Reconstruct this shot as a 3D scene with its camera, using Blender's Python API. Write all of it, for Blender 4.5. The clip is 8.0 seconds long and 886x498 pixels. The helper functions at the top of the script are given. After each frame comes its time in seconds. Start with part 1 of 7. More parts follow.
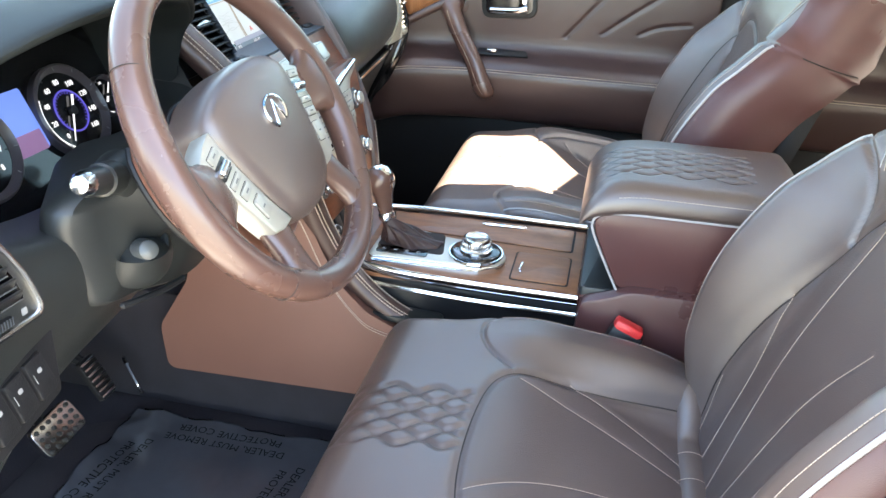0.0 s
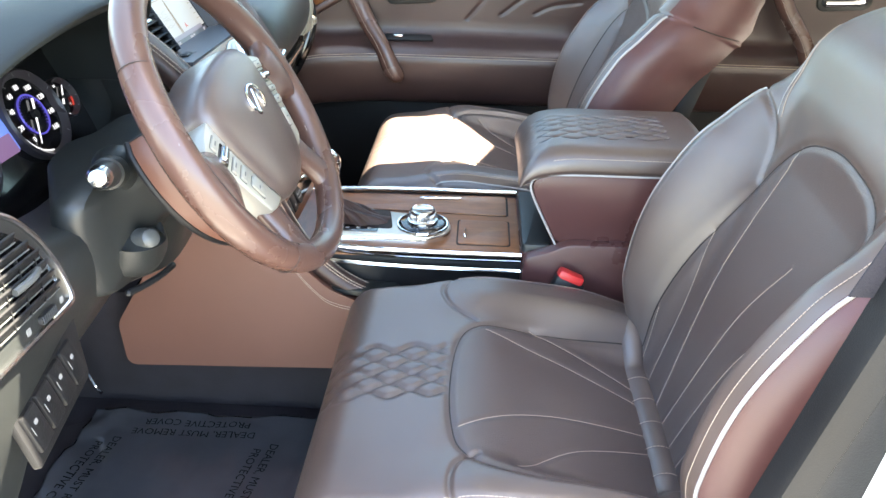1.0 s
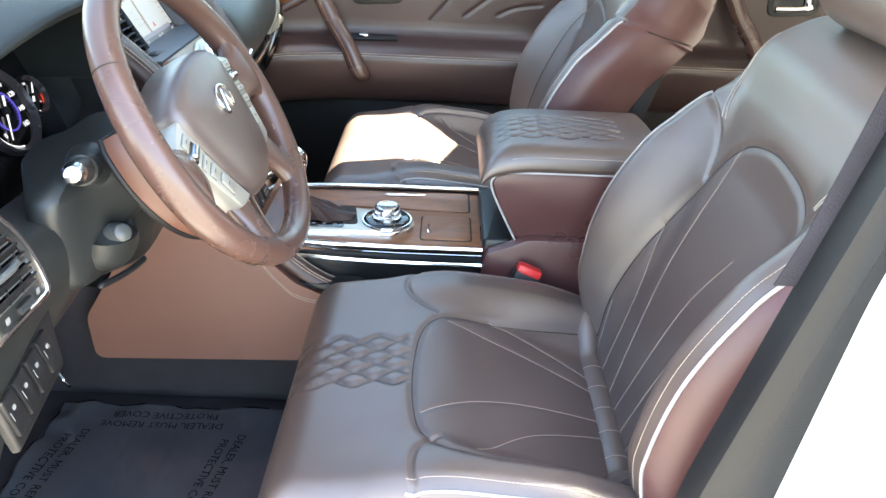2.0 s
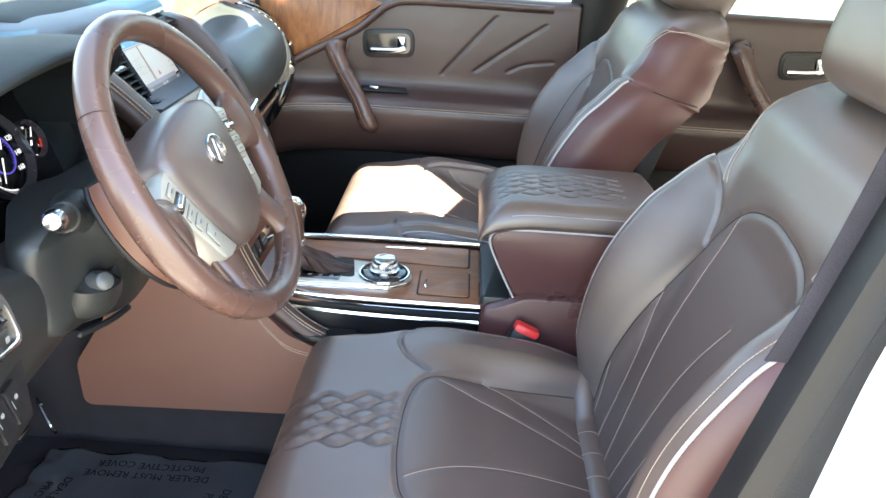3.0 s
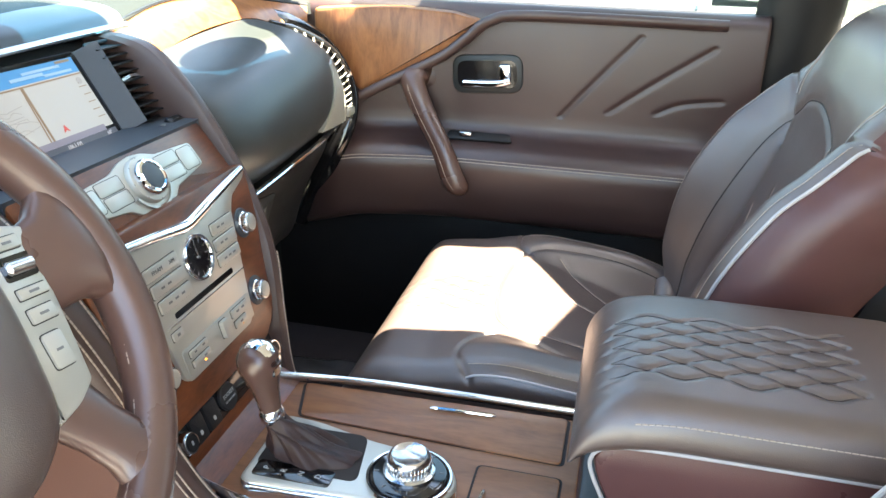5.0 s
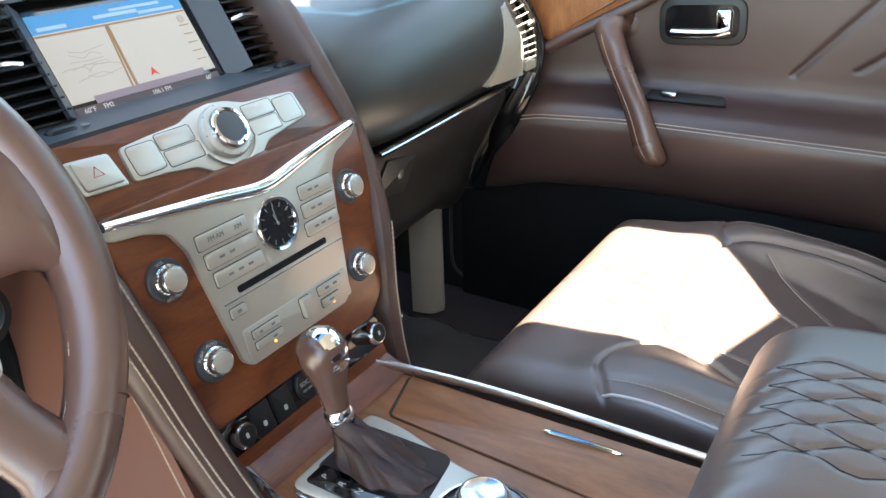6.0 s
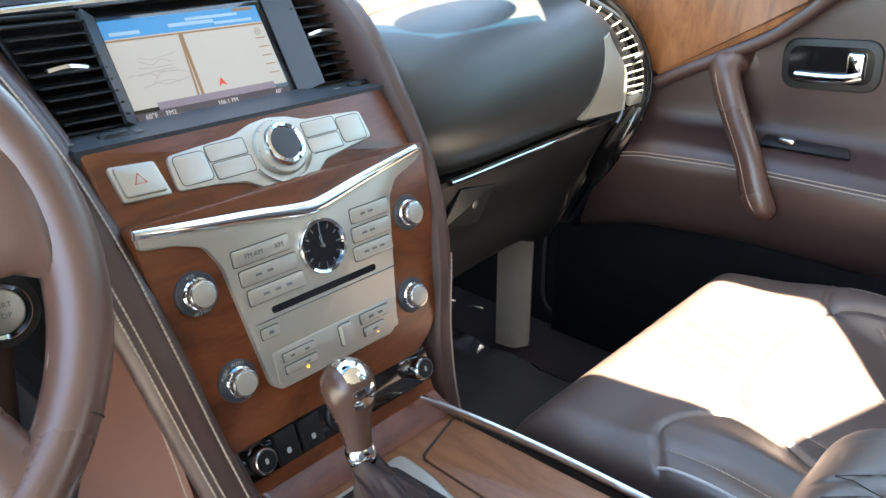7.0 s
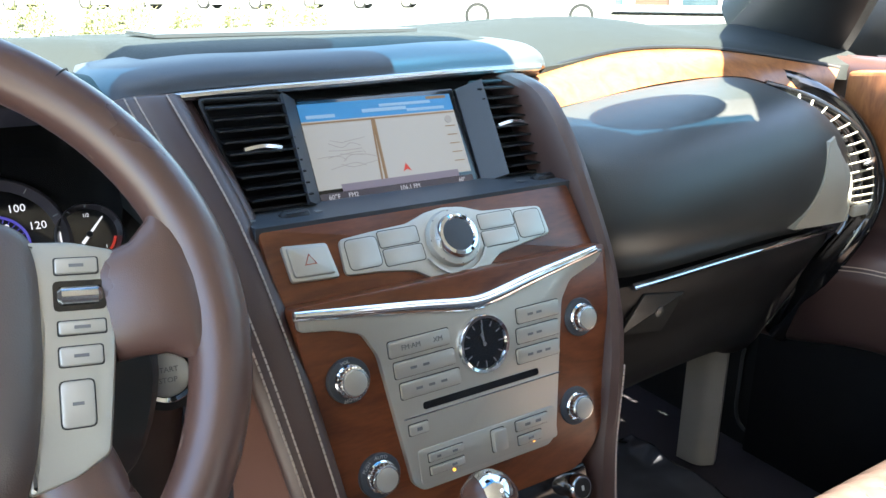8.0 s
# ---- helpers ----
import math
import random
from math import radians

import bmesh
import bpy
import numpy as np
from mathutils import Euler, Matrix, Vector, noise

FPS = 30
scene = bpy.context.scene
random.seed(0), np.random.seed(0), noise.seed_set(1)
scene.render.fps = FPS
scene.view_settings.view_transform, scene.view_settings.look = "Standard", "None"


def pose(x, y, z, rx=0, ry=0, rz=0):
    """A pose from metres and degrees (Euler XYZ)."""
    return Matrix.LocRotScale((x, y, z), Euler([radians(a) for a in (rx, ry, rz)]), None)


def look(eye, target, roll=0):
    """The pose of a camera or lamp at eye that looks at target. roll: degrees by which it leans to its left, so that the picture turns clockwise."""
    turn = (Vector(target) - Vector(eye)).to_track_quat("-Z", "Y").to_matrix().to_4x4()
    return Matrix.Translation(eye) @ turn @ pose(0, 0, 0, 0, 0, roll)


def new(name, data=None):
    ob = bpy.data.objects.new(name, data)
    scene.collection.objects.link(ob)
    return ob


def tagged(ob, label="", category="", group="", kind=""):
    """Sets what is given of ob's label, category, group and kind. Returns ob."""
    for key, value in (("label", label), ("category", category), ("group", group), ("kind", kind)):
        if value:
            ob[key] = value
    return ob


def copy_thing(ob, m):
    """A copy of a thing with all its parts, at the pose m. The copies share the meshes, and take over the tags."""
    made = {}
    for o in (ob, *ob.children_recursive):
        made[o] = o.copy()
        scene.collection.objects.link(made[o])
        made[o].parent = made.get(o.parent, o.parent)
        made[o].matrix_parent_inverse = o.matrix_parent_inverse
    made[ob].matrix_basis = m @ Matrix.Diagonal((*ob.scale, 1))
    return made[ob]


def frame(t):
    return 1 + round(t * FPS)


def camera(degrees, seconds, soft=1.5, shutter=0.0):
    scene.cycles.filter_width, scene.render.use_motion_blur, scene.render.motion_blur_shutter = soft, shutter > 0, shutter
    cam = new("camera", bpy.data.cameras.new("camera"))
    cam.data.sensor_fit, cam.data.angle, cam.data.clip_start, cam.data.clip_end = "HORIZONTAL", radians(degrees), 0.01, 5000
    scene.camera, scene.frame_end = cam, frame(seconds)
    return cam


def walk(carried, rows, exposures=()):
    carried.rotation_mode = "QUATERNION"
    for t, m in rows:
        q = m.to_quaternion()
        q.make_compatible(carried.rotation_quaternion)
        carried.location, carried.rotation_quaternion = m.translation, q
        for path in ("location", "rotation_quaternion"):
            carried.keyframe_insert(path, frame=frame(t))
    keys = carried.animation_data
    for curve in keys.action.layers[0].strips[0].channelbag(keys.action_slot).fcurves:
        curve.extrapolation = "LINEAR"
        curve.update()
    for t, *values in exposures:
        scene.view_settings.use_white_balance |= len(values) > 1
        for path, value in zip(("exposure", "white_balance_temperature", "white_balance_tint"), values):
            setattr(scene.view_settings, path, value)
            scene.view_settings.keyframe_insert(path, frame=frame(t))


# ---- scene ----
cam = camera(59.1, 8.0)
PATH = [
    (0, (-1.189, -0.444, 0.94), (0.561, -0.079, 0.043), 2.3),
    (0.5, (-1.248, -0.355, 0.946), (0.525, -0.185, 0.036), 1.2),
    (1, (-1.299, -0.351, 0.954), (0.477, -0.28, 0.037), 1.3),
    (1.5, (-1.328, -0.364, 0.964), (0.445, -0.35, 0.039), 1.6),
    (1.7, (-1.339, -0.357, 0.972), (0.43, -0.363, 0.039), 2.2),
    (2.8, (-1.342, -0.376, 0.971), (0.473, -0.371, 0.131), 3.6),
    (3, (-1.316, -0.388, 0.973), (0.513, -0.356, 0.164), 3.7),
    (3.5, (-1.186, -0.453, 0.967), (0.664, -0.308, 0.222), 3.4),
    (4, (-1.002, -0.501, 0.959), (0.849, -0.252, 0.243), 5.0),
    (4.2, (-0.929, -0.482, 0.948), (0.919, -0.195, 0.241), 4.9),
    (5.3, (-0.615, -0.437, 0.866), (1.142, 0.035, 0.035), 0.6),
    (5.5, (-0.563, -0.439, 0.847), (1.153, 0.13, -0.008), 0.7),
    (6, (-0.485, -0.503, 0.842), (1.033, 0.473, -0.019), -1.9),
    (6.5, (-0.434, -0.522, 0.827), (1.043, 0.524, -0.024), 0.5),
    (7, (-0.408, -0.529, 0.835), (0.942, 0.708, 0.03), -0.3),
    (7.5, (-0.375, -0.529, 0.844), (0.801, 0.932, 0.149), -0.1),
    (8, (-0.36, -0.513, 0.845), (0.648, 1.096, 0.213), 0.3),
]
EXPOSURE = [(0.0, 4.6, 7500), (1.5, 4.58, 7500), (3.5, 4.38, 7600), (5.5, 4.40, 7700), (6.5, 4.44, 7650), (7.2, 4.28, 7350), (7.6, 4.08, 7100), (8.0, 3.95, 6950)]
walk(cam, [(t, look(eye, target, roll)) for t, eye, target, roll in PATH], [(t, stops, kelvin, 7) for t, stops, kelvin in EXPOSURE])

# ---- world, sun, exposure ----
SUN = Vector((-0.10, 0.50, -1.0)).normalized()
world = bpy.data.worlds.new("world")
scene.world = world
world.use_nodes = True
wn = world.node_tree.nodes
sky = wn.new("ShaderNodeTexSky")
sky.sky_type, sky.sun_disc = "NISHITA", False
sky.sun_elevation = math.asin(-SUN.z)
sky.sun_rotation = math.atan2(-SUN.x, -SUN.y)
world.node_tree.links.new(sky.outputs[0], wn["Background"].inputs[0])
wn["Background"].inputs[1].default_value = 0.09
sun = new("sun", bpy.data.lights.new("sun", "SUN"))
sun.data.energy, sun.data.angle, sun.data.color = 5.0, radians(0.53), (1.0, 0.95, 0.86)
sun.rotation_mode = "QUATERNION"
sun.rotation_quaternion = SUN.to_track_quat("-Z", "Y")

# ---- materials ----
def material(name, colour, rough=0.5, metal=0.0, grain=0.0, scale=60.0, vary=0.0, vscale=6.0, coat=0.0, spec=0.5, pattern="noise", wear=0.0):
    """A surface with colour variation at two scales, uneven gloss and fine relief."""
    m = bpy.data.materials.new(name)
    m.use_nodes = True
    nt = m.node_tree
    n, l = nt.nodes, nt.links
    b = n["Principled BSDF"]
    b.inputs["Roughness"].default_value = rough
    b.inputs["Metallic"].default_value = metal
    b.inputs["Coat Weight"].default_value = coat
    b.inputs["Coat Roughness"].default_value = 0.08
    b.inputs["Specular IOR Level"].default_value = spec
    b.inputs["Base Color"].default_value = (*colour, 1)
    geo = n.new("ShaderNodeTexCoord")
    if vary:
        big = n.new("ShaderNodeTexNoise")
        big.inputs["Scale"].default_value = vscale
        big.inputs["Detail"].default_value = 6
        l.new(geo.outputs["Object"], big.inputs["Vector"])
        ramp = n.new("ShaderNodeMapRange")
        ramp.inputs["From Min"].default_value, ramp.inputs["From Max"].default_value = 0.3, 0.7
        ramp.inputs["To Min"].default_value, ramp.inputs["To Max"].default_value = 1 - vary, 1 + vary
        l.new(big.outputs["Fac"], ramp.inputs["Value"])
        mix = n.new("ShaderNodeVectorMath")
        mix.operation = "SCALE"
        mix.inputs[0].default_value = colour
        l.new(ramp.outputs[0], mix.inputs["Scale"])
        l.new(mix.outputs[0], b.inputs["Base Color"])
        gl = n.new("ShaderNodeMapRange")
        gl.inputs["From Min"].default_value, gl.inputs["From Max"].default_value = 0.3, 0.7
        gl.inputs["To Min"].default_value, gl.inputs["To Max"].default_value = max(0.02, rough - 0.05), min(1, rough + 0.06)
        l.new(big.outputs["Fac"], gl.inputs["Value"])
        l.new(gl.outputs[0], b.inputs["Roughness"])
    if grain:
        if pattern == "voronoi":
            fine = n.new("ShaderNodeTexVoronoi")
            out = "Distance"
        else:
            fine = n.new("ShaderNodeTexNoise")
            fine.inputs["Detail"].default_value = 4
            out = "Fac"
        fine.inputs["Scale"].default_value = scale
        l.new(geo.outputs["Object"], fine.inputs["Vector"])
        bump = n.new("ShaderNodeBump")
        bump.inputs["Strength"].default_value = grain
        bump.inputs["Distance"].default_value = 0.001
        l.new(fine.outputs[out], bump.inputs["Height"])
        l.new(bump.outputs[0], b.inputs["Normal"])
    return m


def wood_material(name, light, dark, rough, axis):
    """Lacquered walnut: stretched, twisted grain along one axis."""
    m = bpy.data.materials.new(name)
    m.use_nodes = True
    n, l = m.node_tree.nodes, m.node_tree.links
    b = n["Principled BSDF"]
    tc = n.new("ShaderNodeTexCoord")
    mp = n.new("ShaderNodeMapping")
    mp.inputs["Scale"].default_value = [2.2 if k == axis else 9.0 for k in range(3)]
    l.new(tc.outputs["Object"], mp.inputs["Vector"])
    wave = n.new("ShaderNodeTexNoise")
    wave.inputs["Scale"].default_value, wave.inputs["Detail"].default_value, wave.inputs["Distortion"].default_value = 3.0, 8.0, 2.2
    l.new(mp.outputs[0], wave.inputs["Vector"])
    fib = n.new("ShaderNodeTexNoise")
    fib.inputs["Scale"].default_value, fib.inputs["Detail"].default_value = 40.0, 4.0
    l.new(mp.outputs[0], fib.inputs["Vector"])
    add = n.new("ShaderNodeMath")
    add.operation = "MULTIPLY_ADD"
    add.inputs[1].default_value = 0.35
    l.new(fib.outputs["Fac"], add.inputs[0])
    l.new(wave.outputs["Fac"], add.inputs[2])
    ramp = n.new("ShaderNodeValToRGB")
    ramp.color_ramp.elements[0].position, ramp.color_ramp.elements[0].color = 0.45, (*dark, 1)
    ramp.color_ramp.elements[1].position, ramp.color_ramp.elements[1].color = 0.85, (*light, 1)
    l.new(add.outputs[0], ramp.inputs[0])
    l.new(ramp.outputs[0], b.inputs["Base Color"])
    b.inputs["Roughness"].default_value = rough
    b.inputs["Coat Weight"].default_value, b.inputs["Coat Roughness"].default_value = 0.1, 0.18
    b.inputs["Specular IOR Level"].default_value = 0.38
    return m


def glow_material(name, colour, strength):
    m = bpy.data.materials.new(name)
    m.use_nodes = True
    b = m.node_tree.nodes["Principled BSDF"]
    b.inputs["Base Color"].default_value = (*[c * 0.3 for c in colour], 1)
    b.inputs["Emission Color"].default_value = (*colour, 1)
    b.inputs["Emission Strength"].default_value = strength
    b.inputs["Roughness"].default_value = 0.3
    return m


LEATHER = material("brown_leather", (0.098, 0.069, 0.060), 0.33, grain=0.15, scale=1200, pattern="voronoi", vary=0.10, vscale=9, spec=0.95)
LEATHER_PERF = material("perforated_leather", (0.086, 0.060, 0.054), 0.36, grain=0.25, scale=800, pattern="voronoi", vary=0.08, vscale=9, spec=0.85)
LEATHER_SIDE = material("reddish_leather", (0.094, 0.038, 0.036), 0.31, grain=0.18, scale=1200, pattern="voronoi", vary=0.08, spec=0.5)
STRIP = material("strip_leather", (0.074, 0.043, 0.037), 0.36, grain=0.15, scale=1200, pattern="voronoi", vary=0.08)
LEATHER_TAN = material("tan_brown_vinyl", (0.172, 0.080, 0.060), 0.45, grain=0.15, scale=1200, pattern="voronoi", vary=0.06)
WHEEL_LEATHER = material("wheel_leather", (0.096, 0.050, 0.039), 0.27, grain=0.08, scale=1500, pattern="voronoi", vary=0.1, spec=0.7)
DOOR_LEATHER = material("door_leather", (0.056, 0.030, 0.027), 0.34, grain=0.15, scale=1200, pattern="voronoi", vary=0.06, spec=0.7)
PIPING = material("pale_piping", (0.42, 0.40, 0.40), 0.45, grain=0.1, scale=900)
THREAD = material("tan_thread", (0.44, 0.35, 0.29), 0.8)
DARK_SEAM = material("dark_seam", (0.02, 0.014, 0.013), 0.8)
WOOD_STACK = wood_material("walnut_fascia", (0.185, 0.054, 0.020), (0.080, 0.022, 0.009), 0.3, 0)
WOOD_CONSOLE = wood_material("walnut_console", (0.27, 0.115, 0.052), (0.17, 0.068, 0.031), 0.40, 1)
WOOD_DOOR = wood_material("walnut_door", (0.30, 0.12, 0.045), (0.16, 0.055, 0.02), 0.35, 2)
SILVER = material("satin_silver", (0.52, 0.50, 0.445), 0.40, metal=0.6, vary=0.04, grain=0.05, scale=500)
SILVER_KEY = material("silver_key", (0.50, 0.48, 0.43), 0.42, metal=0.6, vary=0.03)
CHROME = material("chrome", (0.86, 0.87, 0.88), 0.06, metal=1.0)
SATIN_CHROME = material("satin_chrome", (0.7, 0.7, 0.7), 0.22, metal=1.0, vary=0.03)
BLACK = material("black_plastic", (0.012, 0.012, 0.013), 0.42, grain=0.3, scale=700, vary=0.1, spec=0.3)
GLOSS_BLACK = material("gloss_black", (0.008, 0.008, 0.009), 0.08, coat=0.5)
COLLAR = material("collar_brown", (0.135, 0.060, 0.042), 0.42, grain=0.15, scale=1200, pattern="voronoi", vary=0.06)
CHARCOAL = material("charcoal_trim", (0.018, 0.020, 0.020), 0.40, grain=0.14, scale=1100, pattern="voronoi", vary=0.08)
DASH_PAD = material("dash_pad", (0.030, 0.033, 0.033), 0.40, grain=0.16, scale=1100, pattern="voronoi", vary=0.07)
DASH_TOP = material("dash_top", (0.019, 0.022, 0.022), 0.6, grain=0.25, scale=1000, pattern="voronoi", vary=0.07, spec=0.15)
SLATE = material("slate_bezel", (0.045, 0.052, 0.062), 0.42, grain=0.15, scale=700, vary=0.05)
# pale tone with the sunlight at the dash end put into the colour
SUNLIT_PALE = material("sunlit_pale", (0.30, 0.29, 0.25), 0.5, grain=0.2, scale=600, vary=0.05)
CARPET = material("black_carpet", (0.025, 0.022, 0.028), 0.95, grain=1.0, scale=500, vary=0.25, vscale=20)
HEADLINER = material("headliner", (0.62, 0.60, 0.55), 0.9, grain=0.4, scale=500, vary=0.05)
RUBBER = material("rubber", (0.02, 0.02, 0.02), 0.7, grain=0.3, scale=300, vary=0.1)
RED_PLASTIC = material("red_plastic", (0.62, 0.03, 0.03), 0.35)
WHITE_PAINT = material("white_paint", (0.8, 0.8, 0.78), 0.25, coat=0.6, vary=0.02)
PRINT_WHITE = material("white_print", (0.38, 0.38, 0.38), 0.6)
KEY_GAP = material("key_gap", (0.03, 0.03, 0.028), 0.7)
PRINT_PALE = material("pale_print", (0.22, 0.22, 0.22), 0.6)
PRINT_GREY = material("grey_print", (0.16, 0.16, 0.16), 0.6)
PRINT_RED = material("red_print", (0.5, 0.09, 0.05), 0.25)
GAUGE_RIM = material("gauge_rim", (0.060, 0.052, 0.058), 0.30, vary=0.05)
GAUGE_GLOW = glow_material("gauge_print", (0.85, 0.88, 1.0), 0.075)
GAUGE_BLUE = glow_material("gauge_blue", (0.14, 0.12, 0.85), 0.03)
LED_AMBER = glow_material("amber_led", (1.0, 0.35, 0.05), 0.25)
BOOT = material("boot_leather", (0.036, 0.019, 0.018), 0.42, grain=0.3, scale=900, pattern="voronoi", vary=0.1, spec=0.3)
GREY_PLASTIC = material("gray_plastic", (0.075, 0.08, 0.08), 0.32, vary=0.04)


def shade_band(name, tint):
    """Blue glass that lets coloured light through."""
    m = bpy.data.materials.new(name)
    m.use_nodes = True
    n, l = m.node_tree.nodes, m.node_tree.links
    t = n.new("ShaderNodeBsdfTransparent")
    t.inputs[0].default_value = (*tint, 1)
    l.new(t.outputs[0], n["Material Output"].inputs[0])
    return m


def pane_material(name, tint):
    """Thin window glass: tinted, clear, with a mirror gloss that grows towards grazing sight."""
    m = shade_band(name, tint)
    n, l = m.node_tree.nodes, m.node_tree.links
    g = n.new("ShaderNodeBsdfGlossy")
    g.inputs["Roughness"].default_value = 0.02
    fr = n.new("ShaderNodeLayerWeight")
    fr.inputs["Blend"].default_value = 0.3
    pw = n.new("ShaderNodeMath")
    pw.operation = "POWER"
    pw.inputs[1].default_value = 4.0
    l.new(fr.outputs["Facing"], pw.inputs[0])
    ad = n.new("ShaderNodeMath")
    ad.operation = "MULTIPLY_ADD"
    ad.inputs[1].default_value, ad.inputs[2].default_value = 0.5, 0.03
    l.new(pw.outputs[0], ad.inputs[0])
    mix = n.new("ShaderNodeMixShader")
    l.new(ad.outputs[0], mix.inputs[0])
    l.new(n["Transparent BSDF"].outputs[0], mix.inputs[1])
    l.new(g.outputs[0], mix.inputs[2])
    l.new(mix.outputs[0], n["Material Output"].inputs[0])
    return m


GLASS = pane_material("window_glass", (0.89, 0.93, 0.91))
SIDE_GLASS = pane_material("tinted_side_glass", (0.62, 0.70, 0.69))
REAR_GLASS = pane_material("privacy_glass", (0.42, 0.47, 0.46))
BLUE_BAND = shade_band("blue_glass_band", (0.20, 0.42, 0.58))

# ---- building helpers ----
SHIFT = {}


def thing(name, at, label, category, group="", kind=""):
    e = new(name)
    e.location = at
    e.empty_display_size = 0.05
    SHIFT[e.name] = Matrix.Translation(-Vector(at))
    return tagged(e, label, category, group, kind)


def part(name, data, mat, parent=None, label="", sharp=40):
    """Links a bmesh, a mesh or (verts, faces) as one mesh object under a thing or a part."""
    if isinstance(data, bmesh.types.BMesh):
        me = bpy.data.meshes.new(name)
        data.to_mesh(me)
        data.free()
    elif isinstance(data, tuple):
        me = bpy.data.meshes.new(name)
        me.from_pydata([tuple(map(float, v)) for v in data[0]], [], data[1])
    else:
        me = data
    me.polygons.foreach_set("use_smooth", [True] * len(me.polygons))
    if sharp:
        me.set_sharp_from_angle(angle=radians(sharp))
    if not me.materials:
        me.materials.append(mat)
    ob = new(name, me)
    if parent is not None:
        ob.parent = parent
        ob.matrix_parent_inverse = SHIFT.get(parent.name, Matrix.Identity(4))
    if label:
        ob["label"] = label
    return ob


def setting(name, data, mat, label, category, sharp=40):
    return tagged(part(name, data, mat, None, "", sharp), label, category, "", "structure")


def lerp(x, table):
    """A smooth curve through the table's points that never overshoots."""
    xs, ys = (np.array(q, float) for q in zip(*table))
    h = np.diff(xs)
    d = np.diff(ys) / h
    m = np.zeros(len(xs))
    if len(xs) > 2:
        same = d[:-1] * d[1:] > 0
        m[1:-1] = np.where(same, 2 * d[:-1] * d[1:] / np.where(same, d[:-1] + d[1:], 1.0), 0.0)
    m[0], m[-1] = d[0], d[-1]
    x = np.clip(x, xs[0], xs[-1])
    k = np.clip(np.searchsorted(xs, x) - 1, 0, len(h) - 1)
    t = (x - xs[k]) / h[k]
    return (1 + 2 * t) * (1 - t) ** 2 * ys[k] + t * (1 - t) ** 2 * h[k] * m[k] + t * t * (3 - 2 * t) * ys[k + 1] + t * t * (t - 1) * h[k] * m[k + 1]


def ease(x, a, b):
    t = np.clip((np.asarray(x, float) - a) / (b - a), 0, 1)
    return t * t * (3 - 2 * t)


def spline(pts, n=8, closed=False):
    """Catmull-Rom through the points."""
    p = [Vector(q) for q in pts]
    k = len(p)
    out = []
    for i in range(k if closed else k - 1):
        a, b, c, d = (p[(i + j) % k] if closed else p[min(max(i + j, 0), k - 1)] for j in (-1, 0, 1, 2))
        for s in range(n):
            t = s / n
            out.append(0.5 * ((2 * b) + (c - a) * t + (2 * a - 5 * b + 4 * c - d) * t * t + (3 * b - a - 3 * c + d) * t ** 3))
    if not closed:
        out.append(p[-1])
    return out


def joined(*pieces):
    v, f = [], []
    for pv, pf in pieces:
        o = len(v)
        v += [tuple(x) for x in pv]
        f += [tuple(i + o for i in q) for q in pf]
    return v, f


def tube(pts, r, seg=8, closed=False, flat=1.0, up=None):
    """A round bar along points; r is one radius or one for each point; flat squashes it along its second axis."""
    p = [Vector(q) for q in pts]
    k = len(p)
    rs = r if isinstance(r, (list, tuple, np.ndarray)) else [r] * k
    v, f = [], []
    ref = Vector(up) if up else None
    nrm = None
    for i in range(k):
        t = (p[(i + 1) % k] - p[i - 1]) if closed else (p[min(i + 1, k - 1)] - p[max(i - 1, 0)])
        t = t.normalized() if t.length > 1e-9 else Vector((0, 0, 1))
        if ref is not None:
            nrm = (ref - t * ref.dot(t)).normalized()
        elif nrm is None:
            nrm = t.orthogonal().normalized()
        else:
            nrm = (nrm - t * nrm.dot(t)).normalized()
        bi = t.cross(nrm)
        for s in range(seg):
            a = 2 * math.pi * s / seg
            v.append(p[i] + nrm * (math.cos(a) * rs[i] * flat) + bi * (math.sin(a) * rs[i]))
    for i in range(k if closed else k - 1):
        j = (i + 1) % k
        for s in range(seg):
            f.append((i * seg + s, i * seg + (s + 1) % seg, j * seg + (s + 1) % seg, j * seg + s))
    if not closed:
        f.append(tuple(reversed(range(seg))))
        f.append(tuple((k - 1) * seg + s for s in range(seg)))
    return v, f


def grid(P, close_u=False, close_v=False, flip=False):
    """Quads over an array of points [rows, columns, 3]."""
    P = np.asarray(P, float)
    m, n = P.shape[:2]
    f = []
    for i in range(m if close_u else m - 1):
        for j in range(n if close_v else n - 1):
            q = (i * n + j, i * n + (j + 1) % n, (i + 1) % m * n + (j + 1) % n, (i + 1) % m * n + j)
            f.append(q[::-1] if flip else q)
    return [tuple(x) for x in P.reshape(-1, 3)], f


def sheet(P, thick, flip=False):
    """A surface given thickness: front and back joined by a rim. thick is an offset vector."""
    P = np.asarray(P, float)
    m, n = P.shape[:2]
    a = grid(P, flip=flip)
    b = grid(P + np.asarray(thick, float), flip=not flip)
    v, f = joined(a, b)
    o = m * n
    rim = [i * n for i in range(m)] + [(m - 1) * n + j for j in range(1, n)] + [i * n + n - 1 for i in range(m - 2, -1, -1)] + [j for j in range(n - 2, 0, -1)]
    for i in range(len(rim)):
        x, y = rim[i], rim[(i + 1) % len(rim)]
        f.append((x, x + o, y + o, y) if flip else (x, y, y + o, x + o))
    return v, f


def moved(data, m):
    return [m @ Vector(v) for v in data[0]], data[1]


